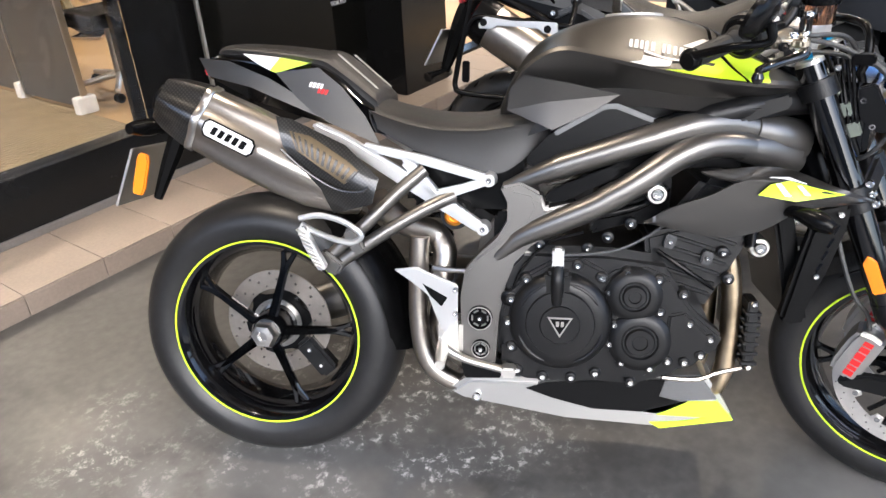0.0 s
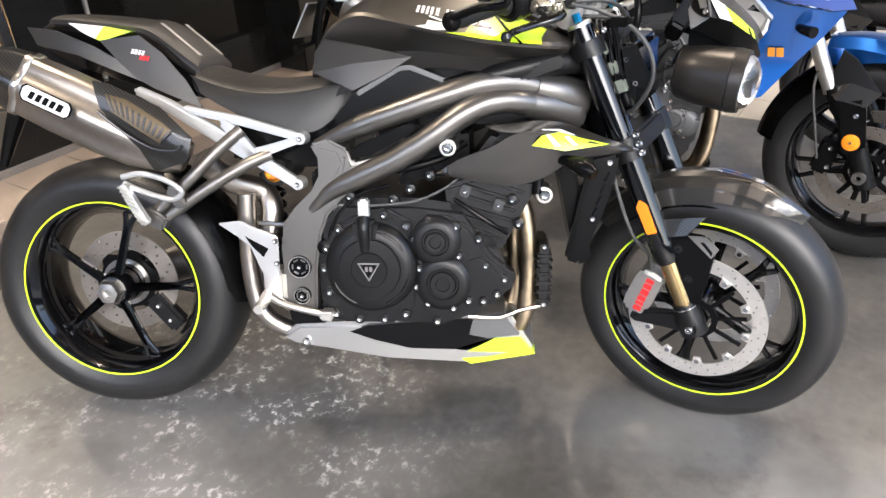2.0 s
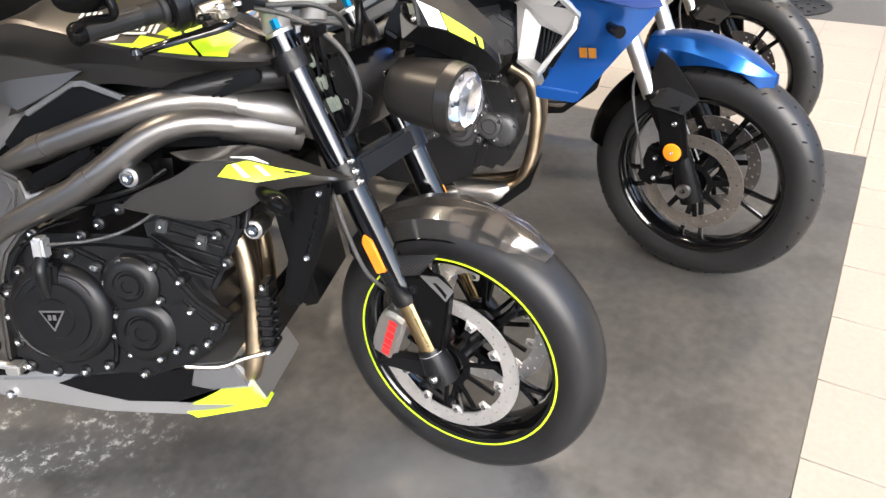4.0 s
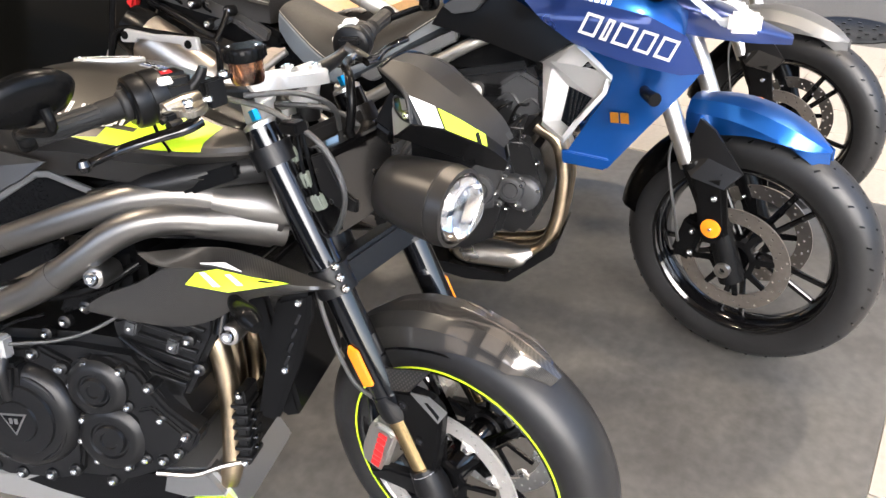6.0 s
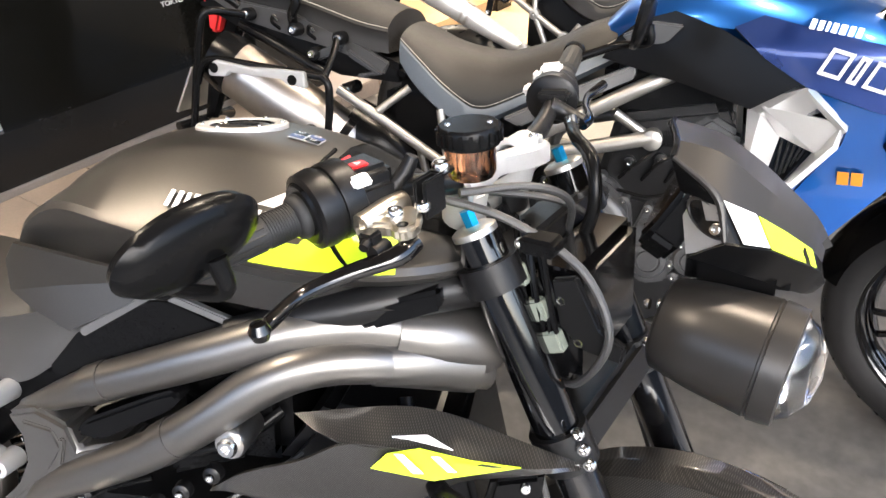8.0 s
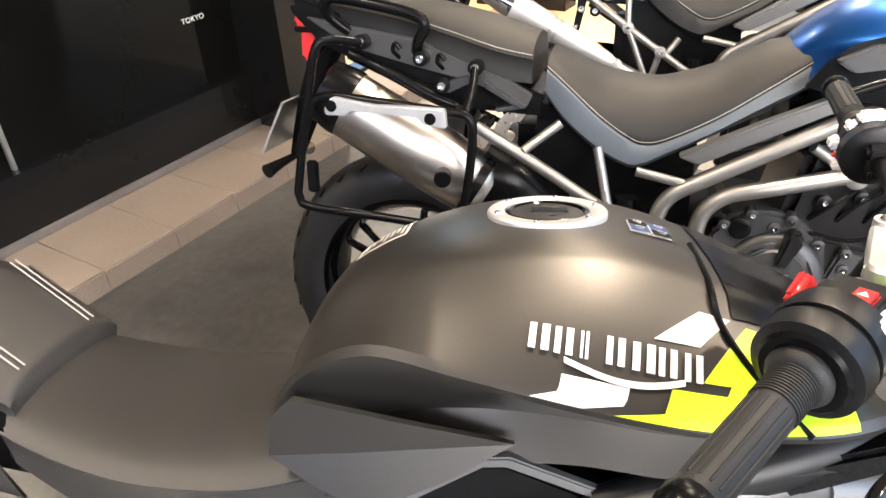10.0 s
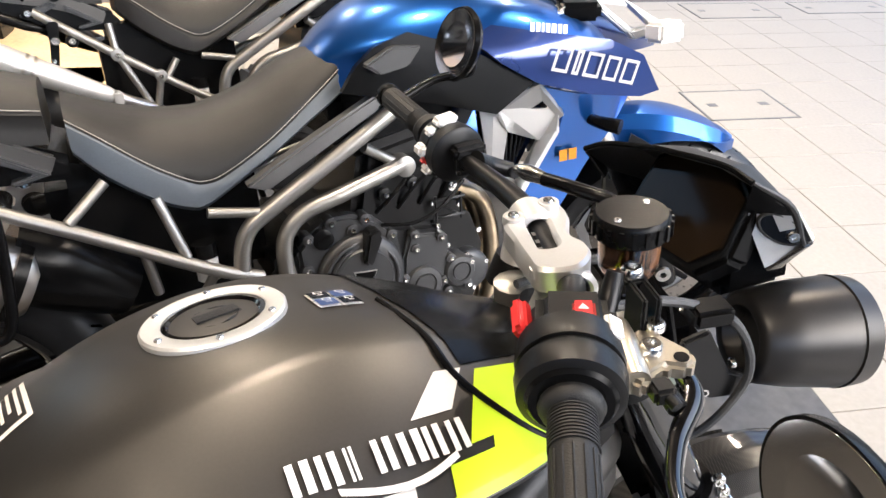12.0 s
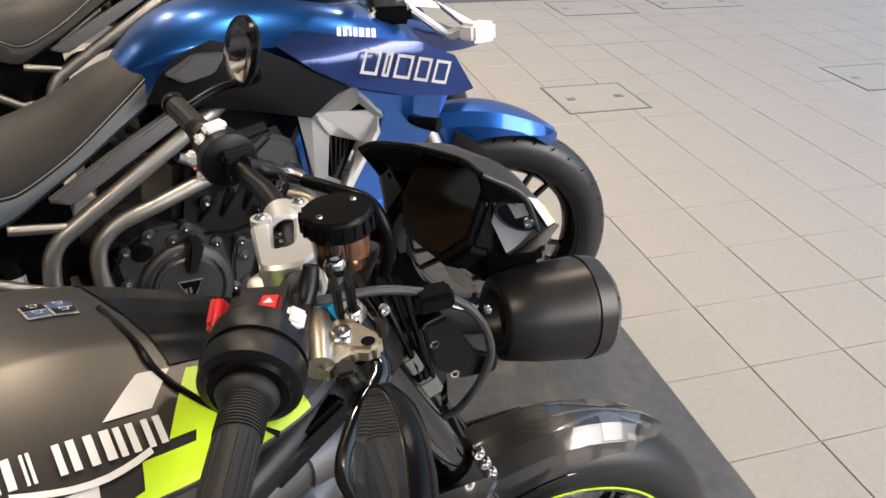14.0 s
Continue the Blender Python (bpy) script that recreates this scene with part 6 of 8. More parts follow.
# headlight
for s in (-1,):
    c = Vector((1.412, s * 0.036, 0.893))
    prof = [(0.02, 0.0), (0.02, 0.03), (0.0, 0.04), (-0.002, 0.05), (0.004, 0.058), (0.05, 0.066), (0.10, 0.0705), (0.118, 0.072), (0.119, 0.0705), (0.122, 0.0705), (0.123, 0.073), (0.148, 0.07), (0.15, 0.064), (0.14, 0.062), (0.06, 0.05), (0.06, 0.0)]
    prof = [(0.012 + p * 0.93, r * 0.93) for p, r in prof]
    hl = front("headlight", moved(lathe(prof, 40, "x", closed=False), Matrix.Translation(c) @ Matrix.Rotation(radians(7), 4, "Y")), M["lampshell"], "matt black bullet headlight", angle=50)
    part("reflector_bowl", moved(lathe([(0.075, 0.0), (0.075, 0.018), (0.108, 0.044), (0.144, 0.056), (0.146, 0.0575), (0.07, 0.026), (0.07, 0.0)], 14, "x", closed=False), Matrix.Translation(c) @ Matrix.Rotation(radians(7), 4, "Y")), M["chrome"], hl, "faceted chrome reflector", angle=5)
    lens = part("lens", moved(lathe([(0.147, 0.0595), (0.163, 0.051), (0.177, 0.028), (0.181, 0.0), (0.178, 0.0), (0.174, 0.027), (0.160, 0.049), (0.144, 0.057)], 32, "x", closed=False), Matrix.Translation(c) @ Matrix.Rotation(radians(7), 4, "Y")), M["clear"], hl, "clear domed lens")
    lens.visible_shadow = False
    for a in (0, 120, 240):
        bolt(hl, c.x, c.y + 0.03 * math.cos(radians(a)), c.z + 0.03 * math.sin(radians(a)), turn=Matrix.Rotation(radians(-90), 4, "Z"), scale=1.0)

# fly screen over the dash: a faceted shell, alike on both sides of a plane turned a little to the right
HC, HL = Vector((1.395, -0.007, 0)), Vector((0.119, 0.993, 0))


def far_side(p):
    p = Vector(p)
    return p - 2 * (p - HC).dot(HL) * HL


def halves(pts):
    """A line of points on the near side and its like on the far side."""
    near = [Vector(p) for p in pts]
    return near, [far_side(p) for p in pts]


rim_line, rim_far = halves([(1.379, -0.144, 1.067), (1.427, -0.163, 1.027), (1.467, -0.143, 1.008), (1.505, -0.12, 0.985), (1.544, -0.094, 0.958), (1.572, -0.05, 0.93)])
sh_line, sh_far = halves([(1.388, -0.1, 1.079), (1.435, -0.105, 1.066), (1.477, -0.1, 1.035), (1.517, -0.082, 1.004), (1.555, -0.06, 0.973), (1.58, -0.03, 0.94)])
spine = [Vector((x, -0.007 - (x - 1.395) * 0.12, z)) for x, z in ((1.395, 1.086), (1.445, 1.077), (1.49, 1.05), (1.53, 1.016), (1.567, 0.98), (1.588, 0.945))]
low_line, low_far = halves([(1.433, -0.171, 0.985), (1.452, -0.168, 0.982), (1.482, -0.153, 0.975), (1.515, -0.13, 0.958), (1.548, -0.103, 0.94), (1.577, -0.05, 0.908)])
keel_line, keel_far = halves([(1.402, -0.146, 0.962), (1.43, -0.14, 0.953), (1.465, -0.125, 0.938), (1.505, -0.1, 0.92), (1.545, -0.07, 0.9), (1.572, -0.03, 0.888)])
fly = part("fly_screen", skin([smooth_line(r, 3) for r in (rim_line, sh_line, spine, sh_far, rim_far)], 0.004), M["screenpaint"], bike, "matt black fly screen with a lime and white flash", angle=16)
for rim_, low_, keel_ in ((rim_line, low_line, keel_line), (rim_far, low_far, keel_far)):
    out_ = -HL if rim_ is rim_line else HL
    part("screen_side", skin([smooth_line(r, 3) for r in ([rim_[0].lerp(rim_[1], 0.9)] + rim_[1:], low_)], 0.003), M["black"], fly, "", angle=20)
    part("screen_keel", skin([smooth_line(r, 3) for r in (low_, keel_)], 0.003), M["black"], fly, "", angle=20)
    up_ = Vector((0, 0, 0.001)) + out_ * 0.0022
    part("screen_flash", skin([[p + up_ for p in (rim_[1].lerp(rim_[2], 0.05), rim_[2])], [p + up_ for p in (low_[1], low_[2])]], 0.001), M["white"], fly, "white screen flash")
    part("screen_flash", skin([[p + up_ for p in (rim_[2].lerp(rim_[3], 0.12), rim_[3], rim_[4])], [p + up_ for p in (low_[2].lerp(low_[3], 0.12), low_[3], low_[4])]], 0.001), M["lime"], fly, "lime screen flash")
    part("screen_edge", tube([rim_[0], sh_line[0] if rim_ is rim_line else sh_far[0], spine[0]], 0.0035, 8, 5), M["black"], fly)
    part("wing_edge", tube([rim_[0], rim_[1].lerp(rim_[0], 0.1), low_[0]], [0.003, 0.0045, 0.003], 8, 5), M["screenpaint"], fly)
    # duct cheek behind the band
    q0, q1, q2, q3 = (Vector((1.395, -0.122, 1.027)), Vector((1.424, -0.160, 1.022)), Vector((1.445, -0.168, 0.98)), Vector((1.402, -0.144, 0.963)))
    if rim_ is rim_far:
        q0, q1, q2, q3 = [far_side(p) for p in (q0, q1, q2, q3)]
    part("duct_cheek", facet([q0, q1, q2, q3], 0.003), M["pansilver"], fly, "silver duct cheek", angle=30)
    part("duct_cheek_top", facet([rim_[0], rim_[1], q1, q0], 0.003), M["black"], fly, "", angle=30)
    nrm = (q1 - q3).cross(q2 - q0).normalized()
    if nrm.x > 0:
        nrm = -nrm
    hc = (q0 + q1 + q2 + q3) / 4 + (q1 - q3) * 0.12 + nrm * 0.003
    zx = (q0 - q2).normalized()
    yx = zx.cross(nrm).normalized()
    at = Matrix.Translation(hc) @ Matrix((nrm, yx, zx)).transposed().to_4x4()
    part("duct_rim", moved(lathe([(0, 0.0185), (0.003, 0.0195), (0.003, 0.021), (0.0, 0.0225)], 28, "x"), at @ Matrix.Diagonal((1, 0.68, 1.3, 1))), M["screenpaint"], fly, "rounded duct rim")
    part("duct_floor", moved(lathe([(0.001, 0.0), (0.001, 0.019), (-0.001, 0.019), (-0.001, 0.0)], 28, "x", closed=False), at @ Matrix.Diagonal((1, 0.68, 1.3, 1))), M["gloss"], fly)
    o = bolt(fly, 0, 0, 0)
    o.matrix_basis = at @ pose(0.001, 0, -0.016) @ Matrix.Rotation(radians(90), 4, "Z") @ Matrix.Scale(1.05, 4)
HEADM = Matrix.Translation(PIV) @ Matrix.Rotation(radians(-17), 4, AX) @ Matrix.Translation(-PIV) @ pose(0, 0.03, 0)
D_AT = pose(1.418, 0, 1.008) @ Matrix.Rotation(radians(-90), 4, "Z") @ Matrix.Rotation(radians(-31), 4, "X")
dash = part("dash", moved(plate([(-0.062, -0.068), (0.062, -0.068), (0.098, -0.03), (0.09, 0.045), (0.055, 0.066), (-0.055, 0.066), (-0.09, 0.045), (-0.098, -0.03)], -0.016, 0.02, 0.006), D_AT), M["black"], bike, "black instrument housing", HEADM)
part("display", moved(plate([(-0.052, -0.055), (0.052, -0.055), (0.084, -0.022), (0.078, 0.038), (0.05, 0.056), (-0.05, 0.056), (-0.078, 0.038), (-0.084, -0.022)], -0.0195, -0.012, 0.001), D_AT), M["screen"], dash, "dark glass instrument display")
part("dash_back", box(1.425, 1.54, -0.05, 0.05, 0.90, 0.99, 0.015), M["black"], bike, "", HEADM)

# handlebar, clamps, grips, switchgear, levers
BAR = [(1.09, -0.41, 1.055), (1.136, -0.258, 1.07), (1.168, -0.17, 1.064), (1.193, -0.09, 1.044), (1.2, 0, 1.036), (1.193, 0.09, 1.04), (1.168, 0.18, 1.044), (1.132, 0.285, 1.054), (1.088, 0.43, 1.068)]
front("handlebar", tube(BAR, [0.011, 0.011, 0.012, 0.014, 0.014, 0.014, 0.012, 0.011, 0.011], 16), M["engine"], "black tapered handlebar")


def ring_plate(outer, inner, z0, z1, soft=0.004, n=5):
    """A plate in the xy plane with one opening and rounded edges, over smooth loops of equal count."""
    o_ = [v.to_2d() for v in smooth_line([(x, y, 0) for x, y in outer], n, True)]
    i_ = [v.to_2d() for v in smooth_line([(x, y, 0) for x, y in inner], n, True)]
    mid_ = [(a + b) / 2 for a, b in zip(o_, i_)]
    shrink = lambda loop: [a + (m - a).normalized() * soft for a, m in zip(loop, mid_)]
    rows = [(o_, z0), (o_, z1 - soft), (shrink(o_), z1), (shrink(i_), z1), (i_, z1 - soft), (i_, z0)]
    rings = [[Vector((p.x, p.y, z - 0.12 * p.y)) for p in loop] for loop, z in rows]
    bm = rings_mesh(rings, False, True)
    bmesh.ops.recalc_face_normals(bm, faces=bm.faces)
    return bm


cb = front("clamp_bridge", ring_plate([(1.158, 0.023), (1.174, 0.055), (1.205, 0.071), (1.231, 0.064), (1.23, 0.019), (1.215, -0.03), (1.222, -0.059), (1.216, -0.085), (1.194, -0.106), (1.162, -0.1), (1.158, -0.073), (1.157, -0.02)], [(1.181, 0.018), (1.185, 0.029), (1.194, 0.036), (1.201, 0.033), (1.204, 0.012), (1.2, -0.02), (1.198, -0.04), (1.195, -0.05), (1.188, -0.056), (1.177, -0.055), (1.175, -0.048), (1.178, -0.01)], 1.03, 1.056), M["bright"], "pale cast handlebar clamp bridge")
part("bridge_badge", box(1.174, 1.206, -0.06, 0.04, 1.03, 1.043, 0.002), M["black"], cb, "black bar pad in the clamp opening")
for k in range(3):
    part("badge_bar", box(1.183 + 0.001 * k, 1.197 + 0.001 * k, -0.03 + 0.016 * k, -0.023 + 0.016 * k, 1.0425, 1.0438, 0), M["grey"], cb, "faint grey mark")
for x, y in ((1.216, 0.047), (1.17, 0.025), (1.209, -0.068), (1.168, -0.083)):
    part("bolt_seat", lathe([(1.05, 0.0), (1.05, 0.0125), (1.0585, 0.0115), (1.0585, 0.008), (1.056, 0.0075), (1.056, 0.0)], 20, "z", (x, y, 0), closed=False), M["bright"], cb)
    bolt(cb, x, y, 1.0555, turn=Matrix.Rotation(radians(-90), 4, "X"), scale=1.0)
for yc in (0.042, -0.08):
    cl = front("bar_clamp", tube([(1.193, yc, 1.034), (1.19, yc * 0.97, 1.015), (1.184, yc * 0.9, 0.992)], [0.03, 0.027, 0.027], 20), M["bright"], "pale cast lower clamp")
    part("clamp_collar", lathe([(-0.021, 0.0155), (0.021, 0.0155), (0.023, 0.018), (0.021, 0.023), (-0.021, 0.023), (-0.023, 0.018)], 28, "y", (1.196, yc, 1.036)), M["bright"], cl)
for s in (-1, 1):
    front("bar_riser", tube([(1.18, s * 0.049, 0.995), (1.172, s * 0.048, 0.96)], [0.024, 0.03], 18, 1), M["engine"], "black handlebar riser")
front("top_nut", lathe([(0.97, 0.025), (0.99, 0.025), (0.994, 0.018), (0.994, 0)], 12, "z", (1.165, 0, 0), closed=False), M["alu"])
for s in (-1, 1):
    a, b = (Vector((1.09, -0.41, 1.055)), Vector((1.136, -0.258, 1.07))) if s < 0 else (Vector((1.088, 0.43, 1.068)), Vector((1.132, 0.285, 1.054)))
    g = front("grip", tube([a, a.lerp(b, 0.5), b], [0.0165, 0.0165, 0.0175], 20, 6), M["grip"], "ribbed black rubber grip")
    for k in range(11):
        part("grip_ridge", tube([a.lerp(b, 0.6 + 0.018 * k), a.lerp(b, 0.608 + 0.018 * k)], 0.0181, 24, 1), M["grip"], g)
    for k in range(14):
        ang = 2 * math.pi * k / 14
        ax_ = (b - a).normalized()
        e1 = ax_.orthogonal().normalized()
        e2 = ax_.cross(e1)
        off_ = (e1 * math.cos(ang) + e2 * math.sin(ang)) * 0.0163
        part("grip_rib", tube([a.lerp(b, 0.04) + off_, a.lerp(b, 0.57) + off_ * 1.02], 0.0011, 5, 1), M["grip"], g)
    part("grip_flange", tube([b.lerp(a, 0.21), b.lerp(a, 0.19), b.lerp(a, 0.16), b.lerp(a, 0.14), b.lerp(a, 0.08)], [0.0185, 0.0225, 0.0245, 0.0235, 0.0235], 28, 1), M["grip"], g)
    part("bar_end", tube([a, a + (a - b) * 0.03, a + (a - b) * 0.1, a + (a - b) * 0.14], [0.0165, 0.019, 0.019, 0.014], 20, 1), M["black"], g, "black bar end")
    d = (a - b).normalized()
    swing = Matrix.Rotation(math.atan2(b.x - a.x, abs(a.y - b.y)) * s, 4, "Z")
    if s < 0:
        hs = front("switch_housing", tube([b + d * 0.02, b + d * 0.016, b + d * 0.001, b - d * 0.004, b - d * 0.0045, b - d * 0.0095, b - d * 0.01, b - d * 0.016, b - d * 0.034, b - d * 0.04], [0.031, 0.04, 0.042, 0.041, 0.038, 0.038, 0.041, 0.042, 0.04, 0.032], 32, 1), M["engine"], "black split throttle housing")
        part("housing_lip", tube([b + d * 0.019, b + d * 0.022], [0.034, 0.031], 32, 1), M["black"], hs)
        blk = Matrix.Translation(b - d * 0.047) @ swing
        part("switch_block", moved(join(box(-0.037, 0.038, -0.03, 0.031, -0.034, 0.022, 0.011, 3), box(-0.024, 0.03, -0.028, 0.029, 0.0, 0.03, 0.008, 3)), blk), M["engine"], hs, "black switch block")
        part("switch_button", moved(box(0.0015, 0.0195, -0.015, 0.0075, 0.026, 0.0325, 0.0025), blk), M["red"], hs, "red hazard switch")
        part("switch_mark", moved(plate([(0.006, -0.006), (0.0145, -0.006), (0.01, 0.001)], -0.0328, -0.0326, 0), blk @ Matrix.Rotation(radians(-90), 4, "X")), M["white"], hs)
        part("switch_button", moved(box(-0.008, 0.008, -0.012, 0.01, -0.002, 0.005, 0.0025), blk @ pose(0.0315, -0.014, 0.0215, 0, 32, 0)), M["white"], hs, "white starter button")
        part("kill_switch", moved(box(-0.007, 0.007, -0.019, 0.019, -0.009, 0.009, 0.005, 3), blk @ pose(-0.0365, 0.006, 0.013, 10, -32, 0)), M["red"], hs, "red rocker switch")
        part("cable_adjuster", tube([b - d * 0.06 + Vector((0.03, 0, 0.0)), b - d * 0.075 + Vector((0.036, 0.0, 0.014)), b - d * 0.082 + Vector((0.04, 0, 0.03))], [0.008, 0.009, 0.007], 12, 2), M["engine"], hs, "black knurled cable adjuster")
    else:
        hs = front("switch_housing", tube([b + d * 0.005, b - d * 0.004, b - d * 0.02, b - d * 0.036, b - d * 0.038, b - d * 0.042, b - d * 0.043, b - d * 0.06, b - d * 0.064], [0.022, 0.029, 0.035, 0.037, 0.0345, 0.0345, 0.039, 0.039, 0.034], 32, 1), M["engine"], "black round switch housing")
        e1 = (Vector((1, 0, 0)) - d * d.x).normalized()
        e3 = e1.cross(d)
        e3 = e3 if e3.z > 0 else -e3
        for th, r, w_, m_ in ((4, 0.041, (0.016, 0.01, 0.006), "white"), (40, 0.039, (0.007, 0.009, 0.006), "white"), (80, 0.041, (0.008, 0.01, 0.007), "white"), (105, 0.038, (0.005, 0.008, 0.005), "red"), (126, 0.041, (0.006, 0.01, 0.007), "white")):
            up_ = (e3 * math.cos(radians(th)) - e1 * math.sin(radians(th))).normalized()
            tg_ = d.cross(up_)
            place_ = Matrix.Translation(b - d * 0.033 + up_ * r) @ Matrix((tg_, -d, up_)).transposed().to_4x4()
            part("switch_button", moved(box(-w_[0], w_[0], -w_[1], w_[1], -w_[2], w_[2], 0.004, 3), place_), M[m_], hs, m_ + " thumb switch")
        part("housing_screw", lathe([(0.0, 0.006), (0.002, 0.005), (0.002, 0.0)], 14, "z", closed=False), M["chrome"], hs, "", Matrix.Translation(b - d * 0.0635 + e3 * -0.024) @ (-d).to_track_quat("Z", "Y").to_matrix().to_4x4())
        part("lever_clamp", moved(join(box(-0.02, 0.026, -0.011, 0.011, 0.006, 0.022, 0.005), box(-0.017, 0.02, -0.01, 0.01, -0.02, 0.012, 0.008)), Matrix.Translation(b - d * 0.076 + Vector((0.004, 0, 0.0))) @ swing), M["engine"], hs, "black clutch lever clamp")
    if s > 0:
        front("clutch_perch", tube([(1.165, 0.19, 1.05), (1.185, 0.2, 1.04), (1.215, 0.2, 1.03)], [0.017, 0.013, 0.01], 14), M["engine"], "black clutch lever perch")
        front("clutch_lever_blade", tube([(1.215, 0.19, 1.03), (1.205, 0.24, 1.025), (1.172, 0.30, 1.02), (1.15, 0.36, 1.02), (1.15, 0.42, 1.024)], [0.01, 0.009, 0.008, 0.007, 0.008], 10, 6, 0.7), M["gloss"], "black clutch lever")
        continue
    mc = front("master_cylinder", join(tube([Vector((1.196, -0.196, 1.064)), Vector((1.192, -0.22, 1.062)), Vector((1.187, -0.258, 1.058))], [0.011, 0.0135, 0.0125], 16),
                                       moved(plate([(1.19, 0.214), (1.212, 0.199), (1.226, 0.206), (1.243, 0.236), (1.241, 0.25), (1.231, 0.256), (1.216, 0.249), (1.205, 0.254), (1.19, 0.268), (1.181, 0.258)], -0.008, 0.008, 0.004), Matrix(((1, 0, 0, 0), (0, 0, s, 0), (0, 1, 0, 1.055), (0, 0, 0, 1))))), M["champagne"], "champagne alloy brake master cylinder")
    bolt(mc, 1.226, -0.205, 1.063, turn=Matrix.Rotation(radians(-90), 4, "X"), scale=1.3)
    bolt(mc, 1.211, -0.231, 1.063, turn=Matrix.Rotation(radians(-90), 4, "X"), scale=1.4)
    # black disc for the dark of the pivot hole; nothing is bored
    part("pivot_hole_disc", lathe([(1.0632, 0.0), (1.0632, 0.006), (1.0638, 0.006), (1.0638, 0.0)], 16, "z", (1.23, -0.244, 0), closed=False), M["black"], mc)
    part("brake_light_switch", join(box(1.196, 1.214, -0.275, -0.255, 1.045, 1.06, 0.003), tube([(1.205, -0.262, 1.055), (1.21, -0.282, 1.05)], 0.005, 10, 1)), M["engine"], mc, "black brake light switch")
    lv = front("brake_lever", tube([(1.236, s * 0.235, 1.043), (1.234, s * 0.262, 1.038), (1.204, s * 0.298, 1.03), (1.184, s * 0.345, 1.025), (1.194, s * 0.40, 1.025)], [0.011, 0.0105, 0.0085, 0.0075, 0.007], 10, 6, 0.7), M["gloss"], "black shaped lever")
    part("lever_ball", lathe([(-0.011, 0.0), (-0.008, 0.0075), (0.0, 0.0105), (0.008, 0.0075), (0.011, 0.0)], 16, "z", (1.195, s * 0.407, 1.025), closed=False), M["gloss"], lv)
    part("lever_adjuster", lathe([(-0.01, 0.0), (-0.01, 0.008), (0.012, 0.008), (0.012, 0.0)], 10, "y", (1.214, s * 0.265, 1.042), closed=False), M["engine"], lv)
# brake fluid reservoir
rs = front("fluid_reservoir", lathe([(1.072, 0.0), (1.072, 0.024), (1.078, 0.027), (1.11, 0.028), (1.112, 0.0)], 28, "z", (1.235, -0.126, 0), closed=False), M["smoke"], "smoked brown brake fluid reservoir")
part("reservoir_cap", lathe([(1.108, 0.0), (1.108, 0.032), (1.112, 0.034), (1.126, 0.034), (1.13, 0.031), (1.13, 0.0)], 32, "z", (1.235, -0.126, 0), closed=False), M["black"], rs, "black ribbed reservoir cap")
for a in (0.6, 3.74):
    bolt(rs, 1.235 + 0.022 * math.cos(a), -0.126 + 0.022 * math.sin(a), 1.128, turn=Matrix.Rotation(radians(-90), 4, "X"), scale=0.55)
for k in range(20):
    a = 2 * math.pi * k / 20
    part("cap_rib", moved(box(-0.0015, 0.0015, -0.002, 0.002, 1.112, 1.126, 0), pose(1.235 + 0.0345 * math.cos(a), -0.126 + 0.0345 * math.sin(a), 0, 0, 0, math.degrees(a))), M["black"], rs)
part("reservoir_bracket", join(box(1.212, 1.232, -0.176, -0.15, 1.086, 1.092, 0.002), box(1.214, 1.219, -0.205, -0.17, 1.05, 1.092, 0.002), box(1.226, 1.231, -0.205, -0.17, 1.05, 1.092, 0.002)), M["engine"], rs, "forked black reservoir bracket")
bolt(rs, 1.222, -0.163, 1.09, turn=Matrix.Rotation(radians(-90), 4, "X"), scale=1.5)
# bar-end mirror, folded by the right grip
for s in (-1, 1):
    ctr = Vector((1.202, s * 0.455, 1.131))
    tilt = Matrix.Translation(ctr) @ Matrix.Rotation(radians(16 if s > 0 else -4), 4, "Z") @ Matrix.Rotation(radians(14 if s > 0 else 23), 4, "Y") @ Matrix.Rotation(radians(-35 if s > 0 else 4), 4, "X") @ Matrix.Diagonal((1, 1.19 if s < 0 else 1.25, 0.7 if s < 0 else 1.0, 1))
    mo = moved(lathe([(-0.006, 0.0), (-0.006, 0.046), (-0.009, 0.049), (-0.009, 0.052), (-0.002, 0.054), (0.007, 0.048), (0.014, 0.03), (0.016, 0.0)], 40, "x", closed=False), tilt)
    mr = front("mirror", mo, M["black"], "black bar-end mirror")
    part("mirror_glass", moved(lathe([(-0.0068, 0.0), (-0.0094, 0.0495), (-0.0085, 0.0502)], 40, "x", closed=False), tilt), M["mirror"], mr, "mirror glass")
    part("mirror_stem", tube([Vector((1.09, s * 0.425, 1.06)), Vector((1.16, s * 0.452, 1.082)), Vector((1.215, s * 0.445, 1.09)), ctr + Vector((0.012, s * -0.01, -0.012))], [0.008, 0.007, 0.007, 0.009], 10), M["black"], mr)
# hoses and cables round the headstock
for pts in ([(1.20, -0.15, 1.05), (1.28, -0.13, 1.03), (1.36, -0.115, 0.98), (1.39, -0.11, 0.90), (1.35, -0.1, 0.82), (1.30, -0.08, 0.80)],
            [(1.22, -0.13, 1.05), (1.27, -0.06, 1.04), (1.29, 0.0, 1.0), (1.27, 0.03, 0.93)],
            [(1.16, -0.02, 1.0), (1.26, 0.02, 0.99), (1.30, 0.05, 0.95), (1.27, 0.05, 0.9)]):
    front("control_hose", tube(pts, 0.005, 8), M["hose"], "braided control hose")
ccab = front("clutch_cable_sleeve", tube([(1.234, 0.12, 1.05), (1.263, 0.075, 1.052), (1.3, 0.04, 1.04), (1.31, 0.02, 0.98), (1.27, 0.02, 0.88)], 0.0085, 12), M["black"], "thick black clutch cable sleeve")
